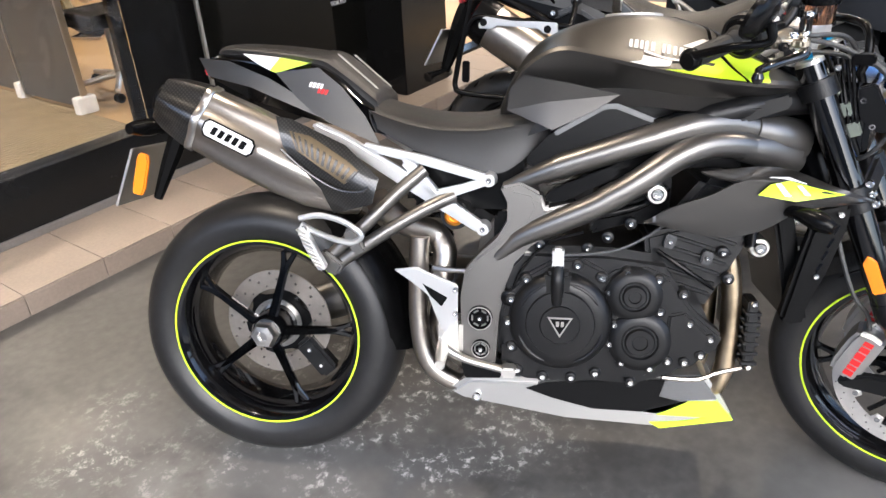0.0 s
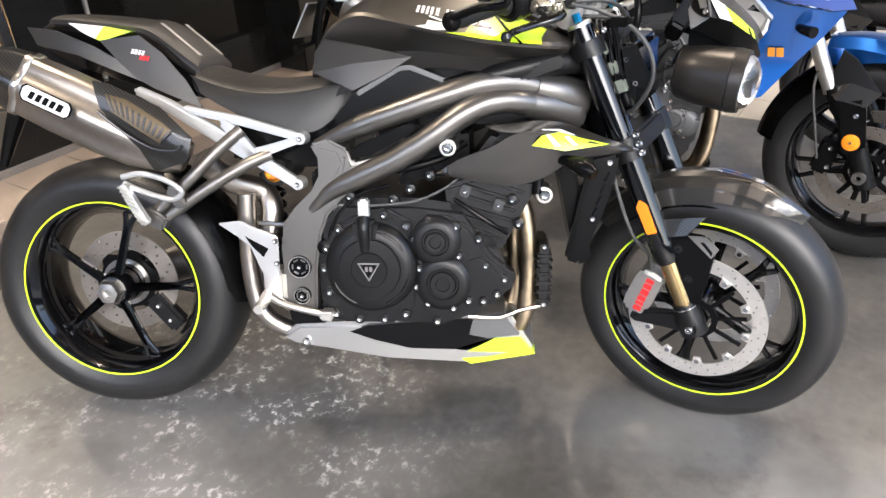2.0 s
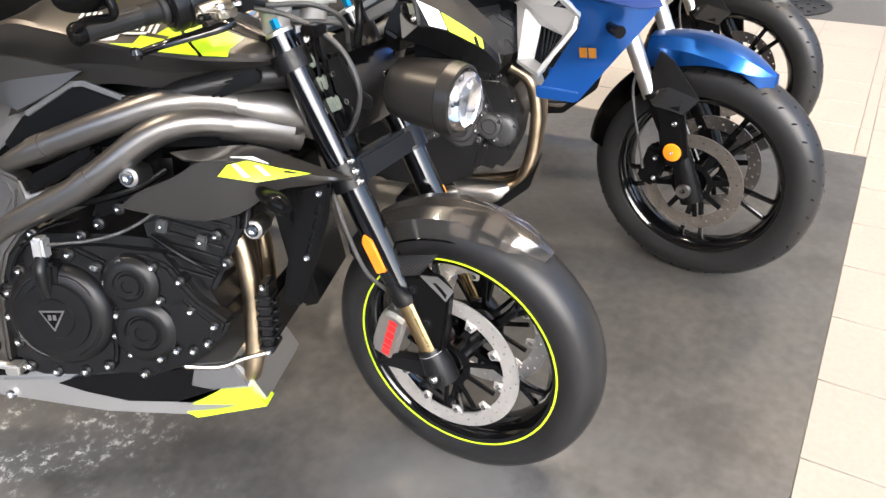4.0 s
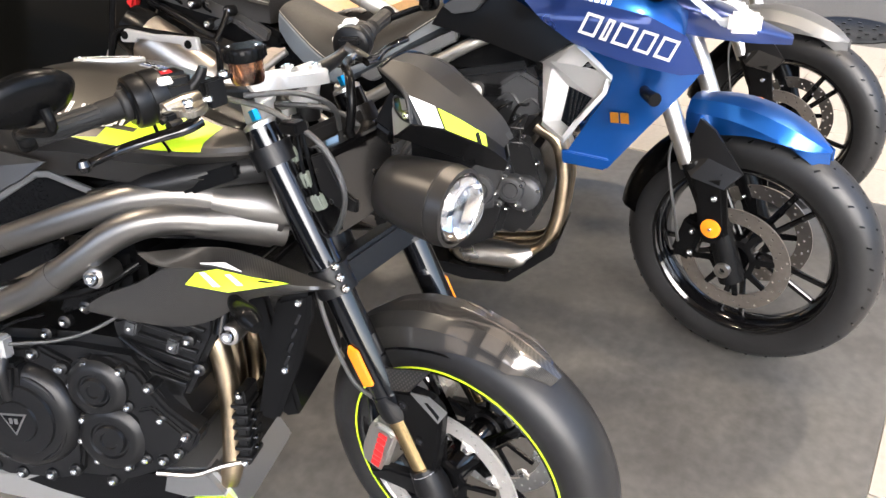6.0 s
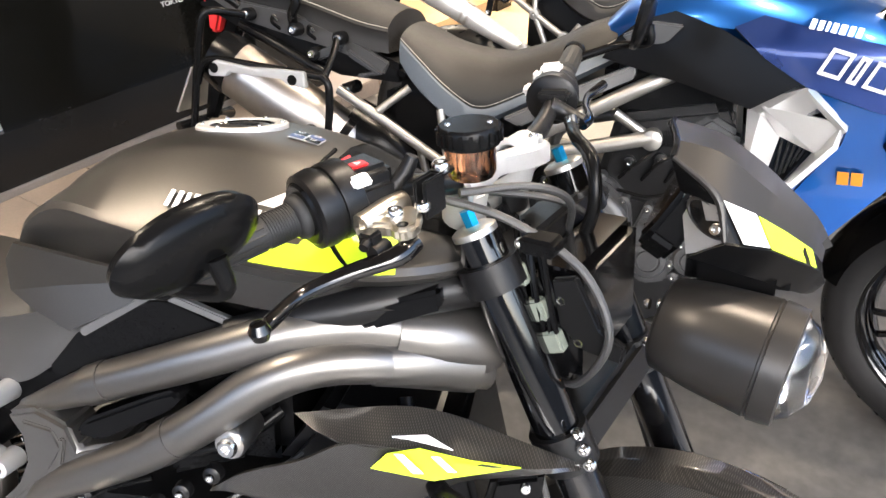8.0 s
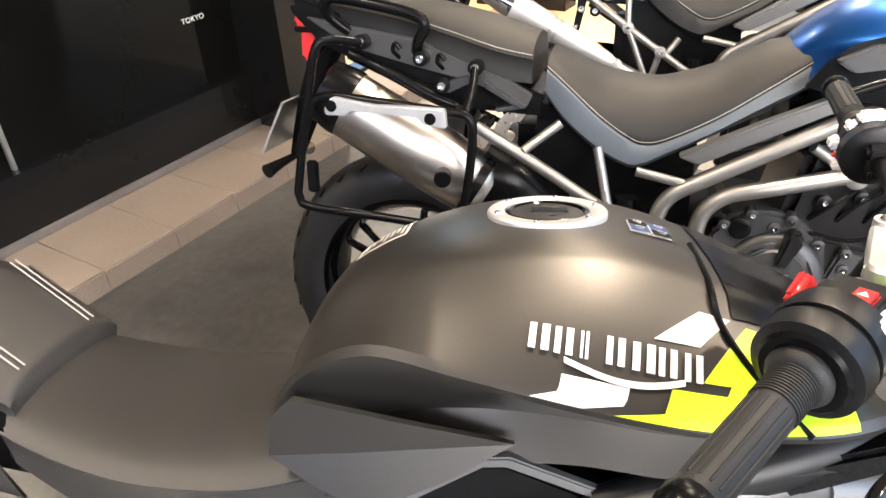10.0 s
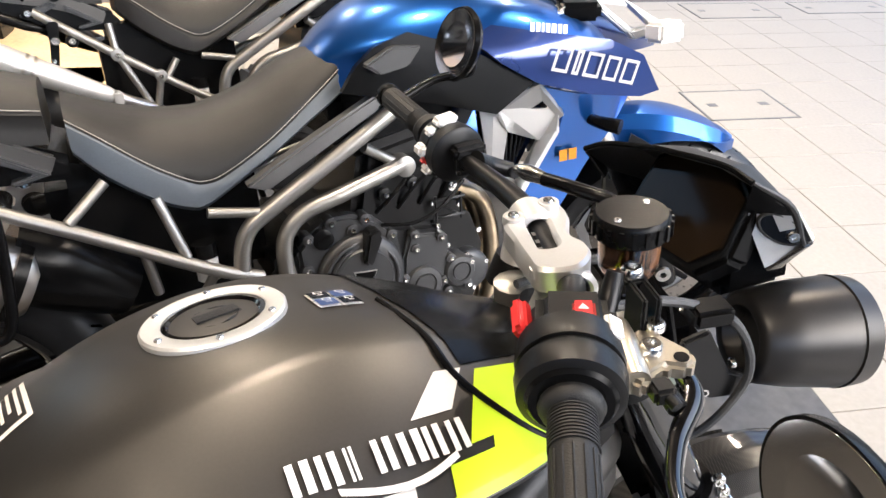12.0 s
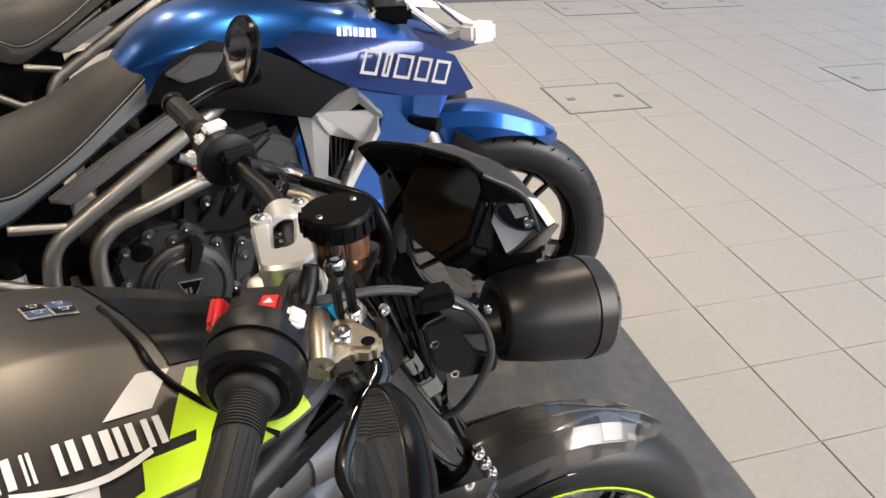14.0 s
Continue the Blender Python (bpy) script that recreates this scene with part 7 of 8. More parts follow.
part("adjuster_nut", tube([(1.212, 0.165, 1.047), (1.222, 0.145, 1.049), (1.235, 0.12, 1.05)], [0.006, 0.011, 0.008], 12, 1), M["chrome"], ccab, "bright cable adjuster")
front("hose_clip", box(1.30, 1.34, -0.145, -0.115, 1.0, 1.02, 0.004), M["black"])
# side stand on the far side, foot on the mat
part("side_stand", tube([(0.60, 0.16, 0.30), (0.64, 0.22, 0.16), (0.67, 0.295, 0.005)], [0.014, 0.012, 0.014], 12), M["black"], bike, "black side stand")

# ---- the tall touring motorcycles behind ----
def tourer(at, label, paint, deep, side, plain):
    """An upright adventure motorcycle; paint, deep: body colours; side: seat side; plain: leaves out the pannier rail."""
    b_ = thing("motorcycle", at, label, "motorcycle", "parked motorcycles")

    def P(name, bm, m, lab="", parent=None, angle=40, place=None):
        return part(name, bm, M[m] if isinstance(m, str) else m, parent or b_, lab, place, angle)
    # wheels
    ra = pose(0, 0, 0.335)
    P("rear_tyre", lathe(tyre_profile(0.078, 0.335, 0.226), 80, "y"), "rubber", "black rear tyre", place=ra)
    rw = P("rear_wheel", rim_mesh(0.07, 0.223, 0.03), "gloss", "black cast rear wheel", place=ra)
    sp_ = None
    for k in range(5):
        for da in (-9, 9):
            a = Matrix.Rotation(radians(72 * k + da), 4, "Y")
            if sp_ is None:
                sp_ = part("spoke", spoke(0.04, 0.2, -0.02, -0.02, 0.011, 0.009), M["gloss"], rw, "", a)
            else:
                copy_part(sp_, a)
    P("hub", lathe([(0.07, 0.0), (0.07, 0.045), (-0.07, 0.045), (-0.09, 0.03), (-0.09, 0.0)], 24, "y", closed=False), "gloss", "", rw)
    # rear tread: black strips put in for the shade of the grooves
    gr = None
    for k in range(30):
        for s in (-1, 1):
            m_ = Matrix.Rotation(radians(12 * k + (6 if s > 0 else 0)), 4, "Y") @ pose(0.322, s * 0.044, 0, 0, 0, s * 22) @ Matrix.Rotation(radians(40 * s), 4, "X")
            if gr is None:
                gr = part("tread_groove_strip", box(-0.001, 0.0025, -0.034, 0.034, -0.0025, 0.0025, 0), M["black"], rw, "", m_)
            else:
                copy_part(gr, m_)
    dsc = P("rear_disc", drilled_disc(0.08, 0.125, 0.005, 42, 3), "disc", "drilled rear brake disc", place=pose(0, -0.085, 0.335))
    P("disc_carrier", carrier(0.05, 0.085, 0.0, 6, 0.012), "steel", "", dsc)
    P("axle_nut", lathe([(-0.08, 0.03), (-0.11, 0.03), (-0.11, 0.0)], 20, "y", (0, 0, 0.335), closed=False), "black")
    for y in (-0.12, 0.12):
        P("swing_arm", tube([(0.55, y, 0.42), (0.3, y, 0.38), (0.0, y, 0.335)], [0.035, 0.035, 0.03], 12), "black", "black swing arm")
    # engine and frame
    P("crankcase", plate([(0.60, 0.30), (0.62, 0.55), (0.70, 0.62), (0.88, 0.60), (1.0, 0.58), (1.05, 0.46), (1.0, 0.30), (0.88, 0.24), (0.68, 0.25)], -0.165, 0.165, 0.02), "engine", "black engine crankcase")
    cc = P("clutch_cover", plate([(0.7, 0.435), (0.683, 0.5), (0.676, 0.585), (0.704, 0.613), (0.75, 0.639), (0.797, 0.637), (0.849, 0.618), (0.893, 0.575), (0.905, 0.5), (0.89, 0.43), (0.85, 0.395), (0.77, 0.39)], -0.18, -0.14, 0.008), "cover", "dark grey clutch cover")
    P("cover_dome", lathe([(-0.16, 0.096), (-0.188, 0.096), (-0.196, 0.09), (-0.2, 0.076), (-0.201, 0.068), (-0.206, 0.064), (-0.207, 0.0)], 48, "y", (0.803, 0, 0.5), closed=False), "cover", "", cc)
    P("filler_plug", lathe([(-0.17, 0.022), (-0.186, 0.022), (-0.188, 0.018), (-0.188, 0.0)], 20, "y", (0.731, 0, 0.6), closed=False), "black", "black oil filler plug", cc)
    P("plug_grip", moved(box(-0.016, 0.016, -0.193, -0.186, -0.004, 0.004, 0.002), pose(0.731, 0, 0.6, 0, -30, 0)), "black", "", cc)
    for r, a0, a1 in ((0.082, 95, 165), (0.07, 105, 185), (0.058, 110, 190), (0.076, -40, 40)):
        P("cover_rib", tube([(0.803 + r * math.cos(radians(a0 + (a1 - a0) * k / 8)), -0.202, 0.5 + r * math.sin(radians(a0 + (a1 - a0) * k / 8))) for k in range(9)], [0.001] + [0.0045] * 7 + [0.001], 8, 2), "cover", "", cc)
    P("lever_boss", plate([(0.8, 0.545), (0.812, 0.53), (0.822, 0.538), (0.848, 0.592), (0.838, 0.612), (0.816, 0.605)], -0.222, -0.18, 0.006), "engine", "black release arm boss", cc)
    P("badge_rim", plate([(0.779, 0.5235), (0.831, 0.518), (0.8015, 0.4715)], -0.2085, -0.2, 0), "steel", "", cc)
    P("badge_triangle", plate([(0.782, 0.521), (0.828, 0.516), (0.801, 0.475)], -0.2095, -0.2, 0), "gloss", "small triangular badge", cc)
    logo_bars("badge_mark", cc, pose(0.797, -0.2097, 0.5), (0.4, 0.4), 0.013, M["steel"], 0.3, 0.0)
    for x, z in ((0.751, 0.63), (0.824, 0.624), (0.794, 0.606), (0.879, 0.577), (0.701, 0.605), (0.692, 0.54), (0.78, 0.53), (0.9, 0.467), (0.87, 0.42), (0.7, 0.46)):
        lug = P("bolt_lug", lathe([(-0.15, 0.012), (-0.186, 0.012), (-0.188, 0.0)], 14, "y", (x, 0, z), closed=False), "cover", "", cc)
        bolt(lug, x, -0.187, z, scale=0.95)
    sc_ = P("side_cover", plate([(0.904, 0.512), (0.922, 0.564), (1.014, 0.547), (1.01, 0.459), (0.99, 0.395), (0.94, 0.38), (0.895, 0.41), (0.9, 0.46)], -0.178, -0.14, 0.006), "cover", "dark grey engine side cover")
    for cx, cz, r in ((0.945, 0.444, 0.04), (1.035, 0.454, 0.034)):
        P("round_lid", lathe([(-0.14, r + 0.004), (-0.182, r + 0.004), (-0.188, r), (-0.19, r * 0.7), (-0.186, r * 0.66), (-0.186, r * 0.6), (-0.19, r * 0.56), (-0.19, 0.0)], 36, "y", (cx, 0, cz), closed=False), "cover", "", sc_)
    for x, z in ((0.932, 0.563), (0.994, 0.544), (0.933, 0.53), (0.9, 0.43), (1.014, 0.489), (1.064, 0.47), (0.995, 0.44), (1.004, 0.411), (1.055, 0.415)):
        lug = P("bolt_lug", lathe([(-0.14, 0.011), (-0.184, 0.011), (-0.186, 0.0)], 14, "y", (x, 0, z), closed=False), "cover", "", sc_)
        bolt(lug, x, -0.185, z, scale=0.9)
    cy = P("cylinder_block", plate([(0.80, 0.58), (0.84, 0.76), (1.06, 0.80), (1.09, 0.74), (1.03, 0.55)], -0.15, 0.15, 0.02), "engine", "black cylinder block")
    for k in range(3):
        P("head_bolt_boss", lathe([(-0.14, 0.014), (-0.165, 0.014), (-0.168, 0.0)], 14, "y", (0.88 + k * 0.065, 0, 0.66 + k * 0.012), closed=False), "engine", "", cy)
        bolt(cy, 0.88 + k * 0.065, -0.167, 0.66 + k * 0.012)
    P("front_case", plate([(0.98, 0.32), (0.96, 0.56), (1.02, 0.62), (1.09, 0.58), (1.125, 0.48), (1.11, 0.36), (1.06, 0.30)], -0.14, 0.14, 0.02), "engine", "black front of the engine case")
    pc = P("pump_cover", lathe([(-0.13, 0.05), (-0.165, 0.05), (-0.172, 0.044), (-0.176, 0.03), (-0.176, 0.0)], 28, "y", (1.067, 0, 0.44), closed=False), "cover", "round grey water pump cover")
    for a in (20, 100, 190, 280):
        bolt(pc, 1.067 + 0.044 * math.cos(radians(a)), -0.168, 0.44 + 0.044 * math.sin(radians(a)), scale=0.9)
    P("head_cover", plate([(0.975, 0.735), (1.038, 0.778), (1.1, 0.745), (1.108, 0.672), (1.06, 0.655), (1.01, 0.668)], -0.165, -0.1, 0.012), "cover", "dark grey cylinder head cover", cy)
    P("head_ridge", tube([(0.985, -0.167, 0.70), (1.02, -0.168, 0.715), (1.045, -0.168, 0.69), (1.075, -0.168, 0.705), (1.1, -0.167, 0.685)], 0.004, 6), "cover", "", cy)
    for x, z in ((1.037, 0.648), (0.99, 0.615), (1.055, 0.6), (1.0, 0.56), (1.02, 0.51), (1.0, 0.46), (1.02, 0.39), (0.99, 0.35), (1.1, 0.53)):
        bolt(cy, x, -0.152, z, scale=1.1 if z < 0.64 else 2.0)
    for z in (0.585, 0.625):
        P("coil_bracket", tube([(0.985, -0.17, z), (1.02, -0.176, z + 0.002), (1.06, -0.17, z)], 0.004, 6), "engine", "bright coil bracket", cy)
    for x in (0.99, 1.05):
        P("coil_bracket", tube([(x, -0.172, 0.575), (x, -0.172, 0.635)], 0.0035, 6, 1), "engine", "", cy)
    for k in range(4):
        P("engine_lead", tube([(0.86 + 0.05 * k, -0.15, 0.62), (0.89 + 0.05 * k, -0.17, 0.655 + 0.01 * k), (0.93 + 0.045 * k, -0.165, 0.69), (0.96 + 0.04 * k, -0.13, 0.72)], 0.0045, 6, 4), "black", "black engine wiring", cy)
    P("coil_cover", box(0.86, 1.0, -0.16, -0.1, 0.70, 0.735, 0.01), "black", "", cy)
    P("vacuum_hose", tube([(0.86, -0.175, 0.60), (0.93, -0.19, 0.595), (1.0, -0.19, 0.62), (1.06, -0.17, 0.66)], 0.004, 8), "black")
    P("airbox", box(0.80, 1.08, -0.12, 0.12, 0.74, 0.88, 0.03), "black")
    P("inner_fill", box(0.26, 0.64, -0.1, 0.1, 0.5, 0.80, 0.04), "black")
    for dy in (-0.09, -0.03, 0.04):
        P("header_pipe", tube([(1.08, dy, 0.62), (1.14, dy, 0.58), (1.165, dy, 0.50), (1.165, dy, 0.42), (1.15, dy, 0.32), (1.11, dy, 0.25), (1.0, dy, 0.225), (0.84, dy * 0.8, 0.215)], 0.02, 14), "header", "heat-stained header pipe")
    P("collector", tube([(1.09, -0.09, 0.235), (1.055, -0.1, 0.226), (1.02, -0.1, 0.225), (0.9, -0.1, 0.226), (0.86, -0.09, 0.222)], [0.026, 0.036, 0.04, 0.04, 0.026], 18), "steel", "bright steel collector box")
    P("bash_plate", plate([(0.72, 0.17), (0.9, 0.14), (1.03, 0.148), (1.16, 0.255), (1.175, 0.31), (1.14, 0.275), (1.02, 0.17), (0.73, 0.195)], -0.13, 0.13, 0.005), "black", "black sump guard")
    for s in (1, -1):
        f = (lambda p: [(x, s * y, z) for x, y, z in p])
        ft = P("frame_tube", tube(f([(0.96, -0.16, 0.862), (0.895, -0.185, 0.832), (0.77, -0.19, 0.763), (0.641, -0.19, 0.691), (0.588, -0.19, 0.655), (0.567, -0.19, 0.60), (0.56, -0.185, 0.50)]), 0.0165, 14), "tourframe", "grey tubular frame")
        P("frame_tube", tube(f([(0.92, -0.175, 0.722), (0.775, -0.19, 0.688), (0.70, -0.19, 0.668), (0.658, -0.19, 0.63), (0.648, -0.19, 0.57), (0.66, -0.185, 0.50)]), 0.0165, 14), "tourframe", "grey tubular frame")
        P("frame_tube", tube(f([(0.838, -0.18, 0.772), (0.87, -0.17, 0.75), (0.904, -0.165, 0.728)]), 0.011, 10), "tourframe")
        P("frame_node", lathe([(-0.145 * s, 0.022), (-0.187 * s, 0.022), (-0.19 * s, 0.016), (-0.19 * s, 0.0)], 20, "y", (0.922, 0, 0.718), closed=False), "tourframe", "frame node with a bolt")
        if plain:
            P("subframe_tube", tube(f([(0.122, -0.16, 0.856), (0.3, -0.165, 0.73), (0.403, -0.17, 0.66), (0.52, -0.18, 0.585), (0.6, -0.18, 0.555)]), 0.0115, 12), "tourframe", "grey subframe tube")
            for x, z in ((0.302, 0.729), (0.403, 0.66)):
                bolt(P("frame_node", lathe([(-0.15 * s, 0.017), (-0.182 * s, 0.017), (-0.184 * s, 0.0)], 16, "y", (x, 0, z), closed=False), "tourframe", "frame node with a bolt"), x, -0.184 * s, z, turn=Matrix.Rotation(radians(180 if s < 0 else 0), 4, "Z"))
        else:
            P("subframe_tube", tube(f([(0.19, -0.19, 0.778), (0.314, -0.195, 0.71), (0.507, -0.2, 0.598), (0.60, -0.19, 0.555)]), 0.0125, 12), "tourframe", "grey subframe tube")
        for pts in ([(0.297, -0.15, 0.81), (0.302, -0.165, 0.729)], [(0.302, -0.165, 0.729), (0.373, -0.165, 0.562)], [(0.403, -0.17, 0.66), (0.376, -0.165, 0.562)], [(0.454, -0.16, 0.7), (0.42, -0.17, 0.655)], [(0.62, -0.19, 0.685), (0.52, -0.19, 0.705)]) if plain else ([(0.363, -0.17, 0.79), (0.293, -0.195, 0.735)], [(0.44, -0.17, 0.745), (0.47, -0.197, 0.63)], [(0.40, -0.197, 0.66), (0.41, -0.16, 0.56)], [(0.52, -0.2, 0.60), (0.48, -0.16, 0.52)], [(0.62, -0.19, 0.685), (0.52, -0.19, 0.705)]):
            P("subframe_strut", tube(f(pts), 0.010, 10, 1), "tourframe", "grey subframe strut")
    P("fluid_reservoir", lathe([(0.565, 0.0), (0.565, 0.022), (0.615, 0.022), (0.615, 0.0)], 20, "z", (0.505, -0.16, 0), closed=False), "white", "small white fluid reservoir")
    P("reservoir_cap", lathe([(0.612, 0.0), (0.612, 0.025), (0.64, 0.024), (0.64, 0.0)], 20, "z", (0.505, -0.16, 0), closed=False), "black", "black reservoir cap")
    # seats
    S1 = [(0.325, 0.925, 0.13, 0.893, 0.832, 0.135), (0.37, 0.905, 0.15, 0.86, 0.784, 0.155), (0.44, 0.88, 0.165, 0.803, 0.732, 0.172), (0.50, 0.869, 0.172, 0.765, 0.705, 0.178), (0.53, 0.867, 0.173, 0.756, 0.708, 0.178), (0.57, 0.868, 0.17, 0.764, 0.727, 0.174), (0.66, 0.895, 0.158, 0.808, 0.775, 0.165), (0.75, 0.94, 0.14, 0.866, 0.828, 0.15), (0.82, 0.962, 0.118, 0.912, 0.865, 0.128), (0.865, 0.972, 0.085, 0.94, 0.895, 0.09), (0.895, 0.968, 0.03, 0.955, 0.935, 0.03)]
    st = P("rider_seat", loft([(x, zt, w, zm, zm - 0.012, w * 0.98) for x, zt, w, zm, zb, wb in S1], section), "seat", "black vinyl rider seat with grey sides", angle=60)
    P("seat_skirt", loft(S1, lambda x, zt, w, zm, zb, wb: [Vector((x, -a, b)) for a, b in ((w * 0.97, zm + 0.002), (w + 0.003, zm - 0.006), (w + 0.006, zm * 0.6 + zb * 0.4), (wb, zb + 0.012), (wb - 0.02, zb), (-wb + 0.02, zb), (-wb, zb + 0.012), (-w - 0.006, zm * 0.6 + zb * 0.4), (-w - 0.003, zm - 0.006), (-w * 0.97, zm + 0.002))]), side, "grey vinyl seat side", st)
    for s in (-1, 1):
        P("stitching", tube([(x, s * (0.99 * w), zm + 0.004) for x, zt, w, zm, zb, wb in S1], 0.0009, 5, 3), "stitch", "", st)
    S2 = [(-0.25, 1.035, 0.08, 1.02, 0.995, 0.07), (-0.15, 1.04, 0.115, 1.01, 0.975, 0.11), (0.0, 1.025, 0.13, 0.985, 0.94, 0.13), (0.12, 1.005, 0.14, 0.955, 0.90, 0.14), (0.22, 0.98, 0.142, 0.925, 0.87, 0.14), (0.295, 0.955, 0.135, 0.91, 0.86, 0.13)]
    pst = P("pillion_seat", loft(S2, section), "seat", "black vinyl pillion seat", angle=60)
    for s in (-1, 1):
        P("stitching", tube([(x, s * (0.97 * w + 0.003), zm + 0.008) for x, zt, w, zm, zb, wb in S2], 0.0009, 5, 3), "stitch", "", pst)
    P("tail_tray", plate([(-0.25, 1.02), (-0.18, 1.005), (0.05, 0.945), (0.25, 0.865), (0.33, 0.83), (0.33, 0.79), (0.16, 0.80), (-0.05, 0.87), (-0.18, 0.93), (-0.24, 0.99)], -0.13, 0.13, 0.015), "black", "black tail tray")
    P("tail_rack", plate([(-0.30, 1.045), (-0.2, 1.048), (-0.08, 1.042), (-0.1, 1.03), (-0.2, 1.022), (-0.295, 1.032)], -0.1, 0.1, 0.006), "tank", "dark grey tail cover")
    tl = P("tail_light", plate([(-0.236, 1.008), (-0.262, 0.985), (-0.268, 0.962), (-0.25, 0.95), (-0.252, 0.884), (-0.226, 0.876), (-0.205, 0.94), (-0.2, 0.975)], -0.062, 0.062, 0.008), "red", "red tail light")
    P("light_bar", box(-0.264, -0.2, -0.066, 0.066, 0.944, 0.957, 0.003), "black", "black bar across the tail light", tl)
    ph = P("plate_hanger", tube([(-0.2, 0, 0.92), (-0.245, 0, 0.83), (-0.275, 0, 0.74), (-0.31, 0, 0.64)], [0.035, 0.032, 0.03, 0.018], 8), "black", "black number plate hanger")
    P("number_plate", moved(box(-0.003, 0.003, -0.1, 0.1, -0.07, 0.07, 0.001), pose(-0.322, 0, 0.727, 0, 27, 0)), "alu", "blank metal number plate", ph)
    for s in (-1, 1):
        P("rear_indicator", tube([(-0.3, 0.02 * s, 0.645), (-0.32, 0.08 * s, 0.635), (-0.335, 0.12 * s, 0.625)], [0.008, 0.012, 0.018], 10), "black", "black rear indicator")
        P("grab_rail", tube([(-0.1, s * 0.135, 0.955), (-0.135, s * 0.15, 0.985), (-0.142, s * 0.165, 1.01), (-0.118, s * 0.17, 1.026), (-0.02, s * 0.17, 1.012), (0.06, s * 0.17, 0.993), (0.076, s * 0.17, 0.972), (0.062, s * 0.165, 0.945), (0.05, s * 0.14, 0.92)], 0.012, 12), "black", "black grab rail")
    for x, z in ((-0.065, 0.938), (0.065, 0.908), (0.182, 0.893), (0.112, 0.854), (0.2, 0.775)):
        bo = P("rail_boss", lathe([(-0.11, 0.016), (-0.168, 0.016), (-0.168, 0.0)], 14, "y", (x, 0, z), closed=False), "black")
        bolt(bo, x, -0.168, z, scale=1.5)
    for s in (-1, 1):
        g = (lambda bm: bm if s == -1 else mirrored(bm))
        P("tail_panel", g(plate([(-0.2, 0.985), (0.05, 0.945), (0.23, 0.878), (0.3, 0.84), (0.285, 0.81), (0.2, 0.85), (0.14, 0.868), (0.06, 0.885), (-0.1, 0.925)], -0.142, -0.128, 0.004)), "tank", "dark grey tail side panel")
        P("tail_wedge", g(plate([(0.088, 0.848), (0.165, 0.878), (0.186, 0.868), (0.12, 0.836)], -0.158, -0.13, 0.004)), "cover", "grey wedge under the tail")
        P("tail_wedge", g(plate([(0.2, 0.868), (0.288, 0.814), (0.226, 0.802), (0.222, 0.81), (0.262, 0.818), (0.2, 0.852)], -0.158, -0.13, 0.003)), "cover", "grey arrow-shaped tail edge")
        P("inner_rail", g(tube([(-0.1, -0.14, 0.91), (0.0, -0.15, 0.872), (0.09, -0.155, 0.83), (0.14, -0.15, 0.81)], [0.012, 0.014, 0.014, 0.01], 10)), "black", "black rail under the tail")
    for x, z in ((0.012, 0.918), (0.108, 0.898)):
        P("luggage_hook", tube([(x, -0.14, z - 0.012), (x - 0.008, -0.16, z + 0.004), (x, -0.168, z + 0.02), (x + 0.01, -0.165, z + 0.008)], 0.0045, 8, 4), "black", "black luggage hook")
    # silencer
    a0, a1 = (Vector((-0.05, -0.22, 0.795)), Vector((0.272, -0.2, 0.62))) if plain else (Vector((-0.13, -0.19, 0.835)), Vector((0.20, -0.16, 0.635)))
    dd = (a1 - a0).normalized()
    u = dd.cross(Vector((0, 0, 1))).normalized()
    v = u.cross(dd)

    def can(stations, w=1.0, h=1.0):
        return rings_mesh([[a0 + dd * t + u * math.cos(2 * math.pi * k / 28) * r * w + v * math.sin(2 * math.pi * k / 28) * r * h for k in range(28)] for t, r in stations])
    if plain:
        sl = P("silencer", can([(0.0, 0.041), (0.02, 0.042), (0.15, 0.037), (0.34, 0.025), (0.36, 0.02)]), "bright", "slim bright tapered silencer")
        P("end_cap", can([(-0.085, 0.026), (-0.08, 0.034), (-0.02, 0.041), (0.0, 0.043), (0.008, 0.043)]), "chrome", "polished silencer end", sl)
        for t in (0.14, 0.16):
            P("silencer_band", can([(t - 0.004, 0.0385), (t + 0.004, 0.0385)]), "steel", "", sl)
        P("tail_pipe", tube([(0.26, -0.2, 0.627), (0.3, -0.19, 0.604), (0.38, -0.16, 0.56), (0.46, -0.12, 0.5)], 0.02, 14), "steel", "steel link pipe", sl)
        P("pipe_clip", box(0.268, 0.292, -0.232, -0.2, 0.6, 0.64, 0.005), "bright", "bright pipe clip", sl)
        hg = P("silencer_hanger", plate([(0.148, 0.83), (0.178, 0.83), (0.168, 0.775), (0.156, 0.715), (0.136, 0.718), (0.146, 0.775)], -0.19, -0.175, 0.004), "black", "black silencer hanger")
        bolt(hg, 0.16, -0.19, 0.782, scale=1.8)
        bolt(hg, 0.148, -0.19, 0.732)
    else:
        sl = P("silencer", can([(0.03, 0.066), (0.20, 0.07), (0.38, 0.066), (0.40, 0.05)], 0.9, 1.1), "titan", "brushed steel silencer")
        P("end_cap", can([(-0.02, 0.05), (-0.015, 0.062), (0.03, 0.069), (0.05, 0.069)], 0.9, 1.1), "black", "black silencer end cap", sl)
        P("silencer_band", can([(0.36, 0.071), (0.38, 0.071)], 0.9, 1.1), "black", "", sl)
        P("silencer_boss", tube([(0.13, -0.225, 0.68), (0.135, -0.255, 0.678)], 0.018, 14, 1), "black", "", sl)
        P("heat_shield", tube([(0.18, -0.12, 0.68), (0.26, -0.11, 0.63), (0.36, -0.09, 0.56)], [0.075, 0.08, 0.06], 20), "black", "black exhaust box")
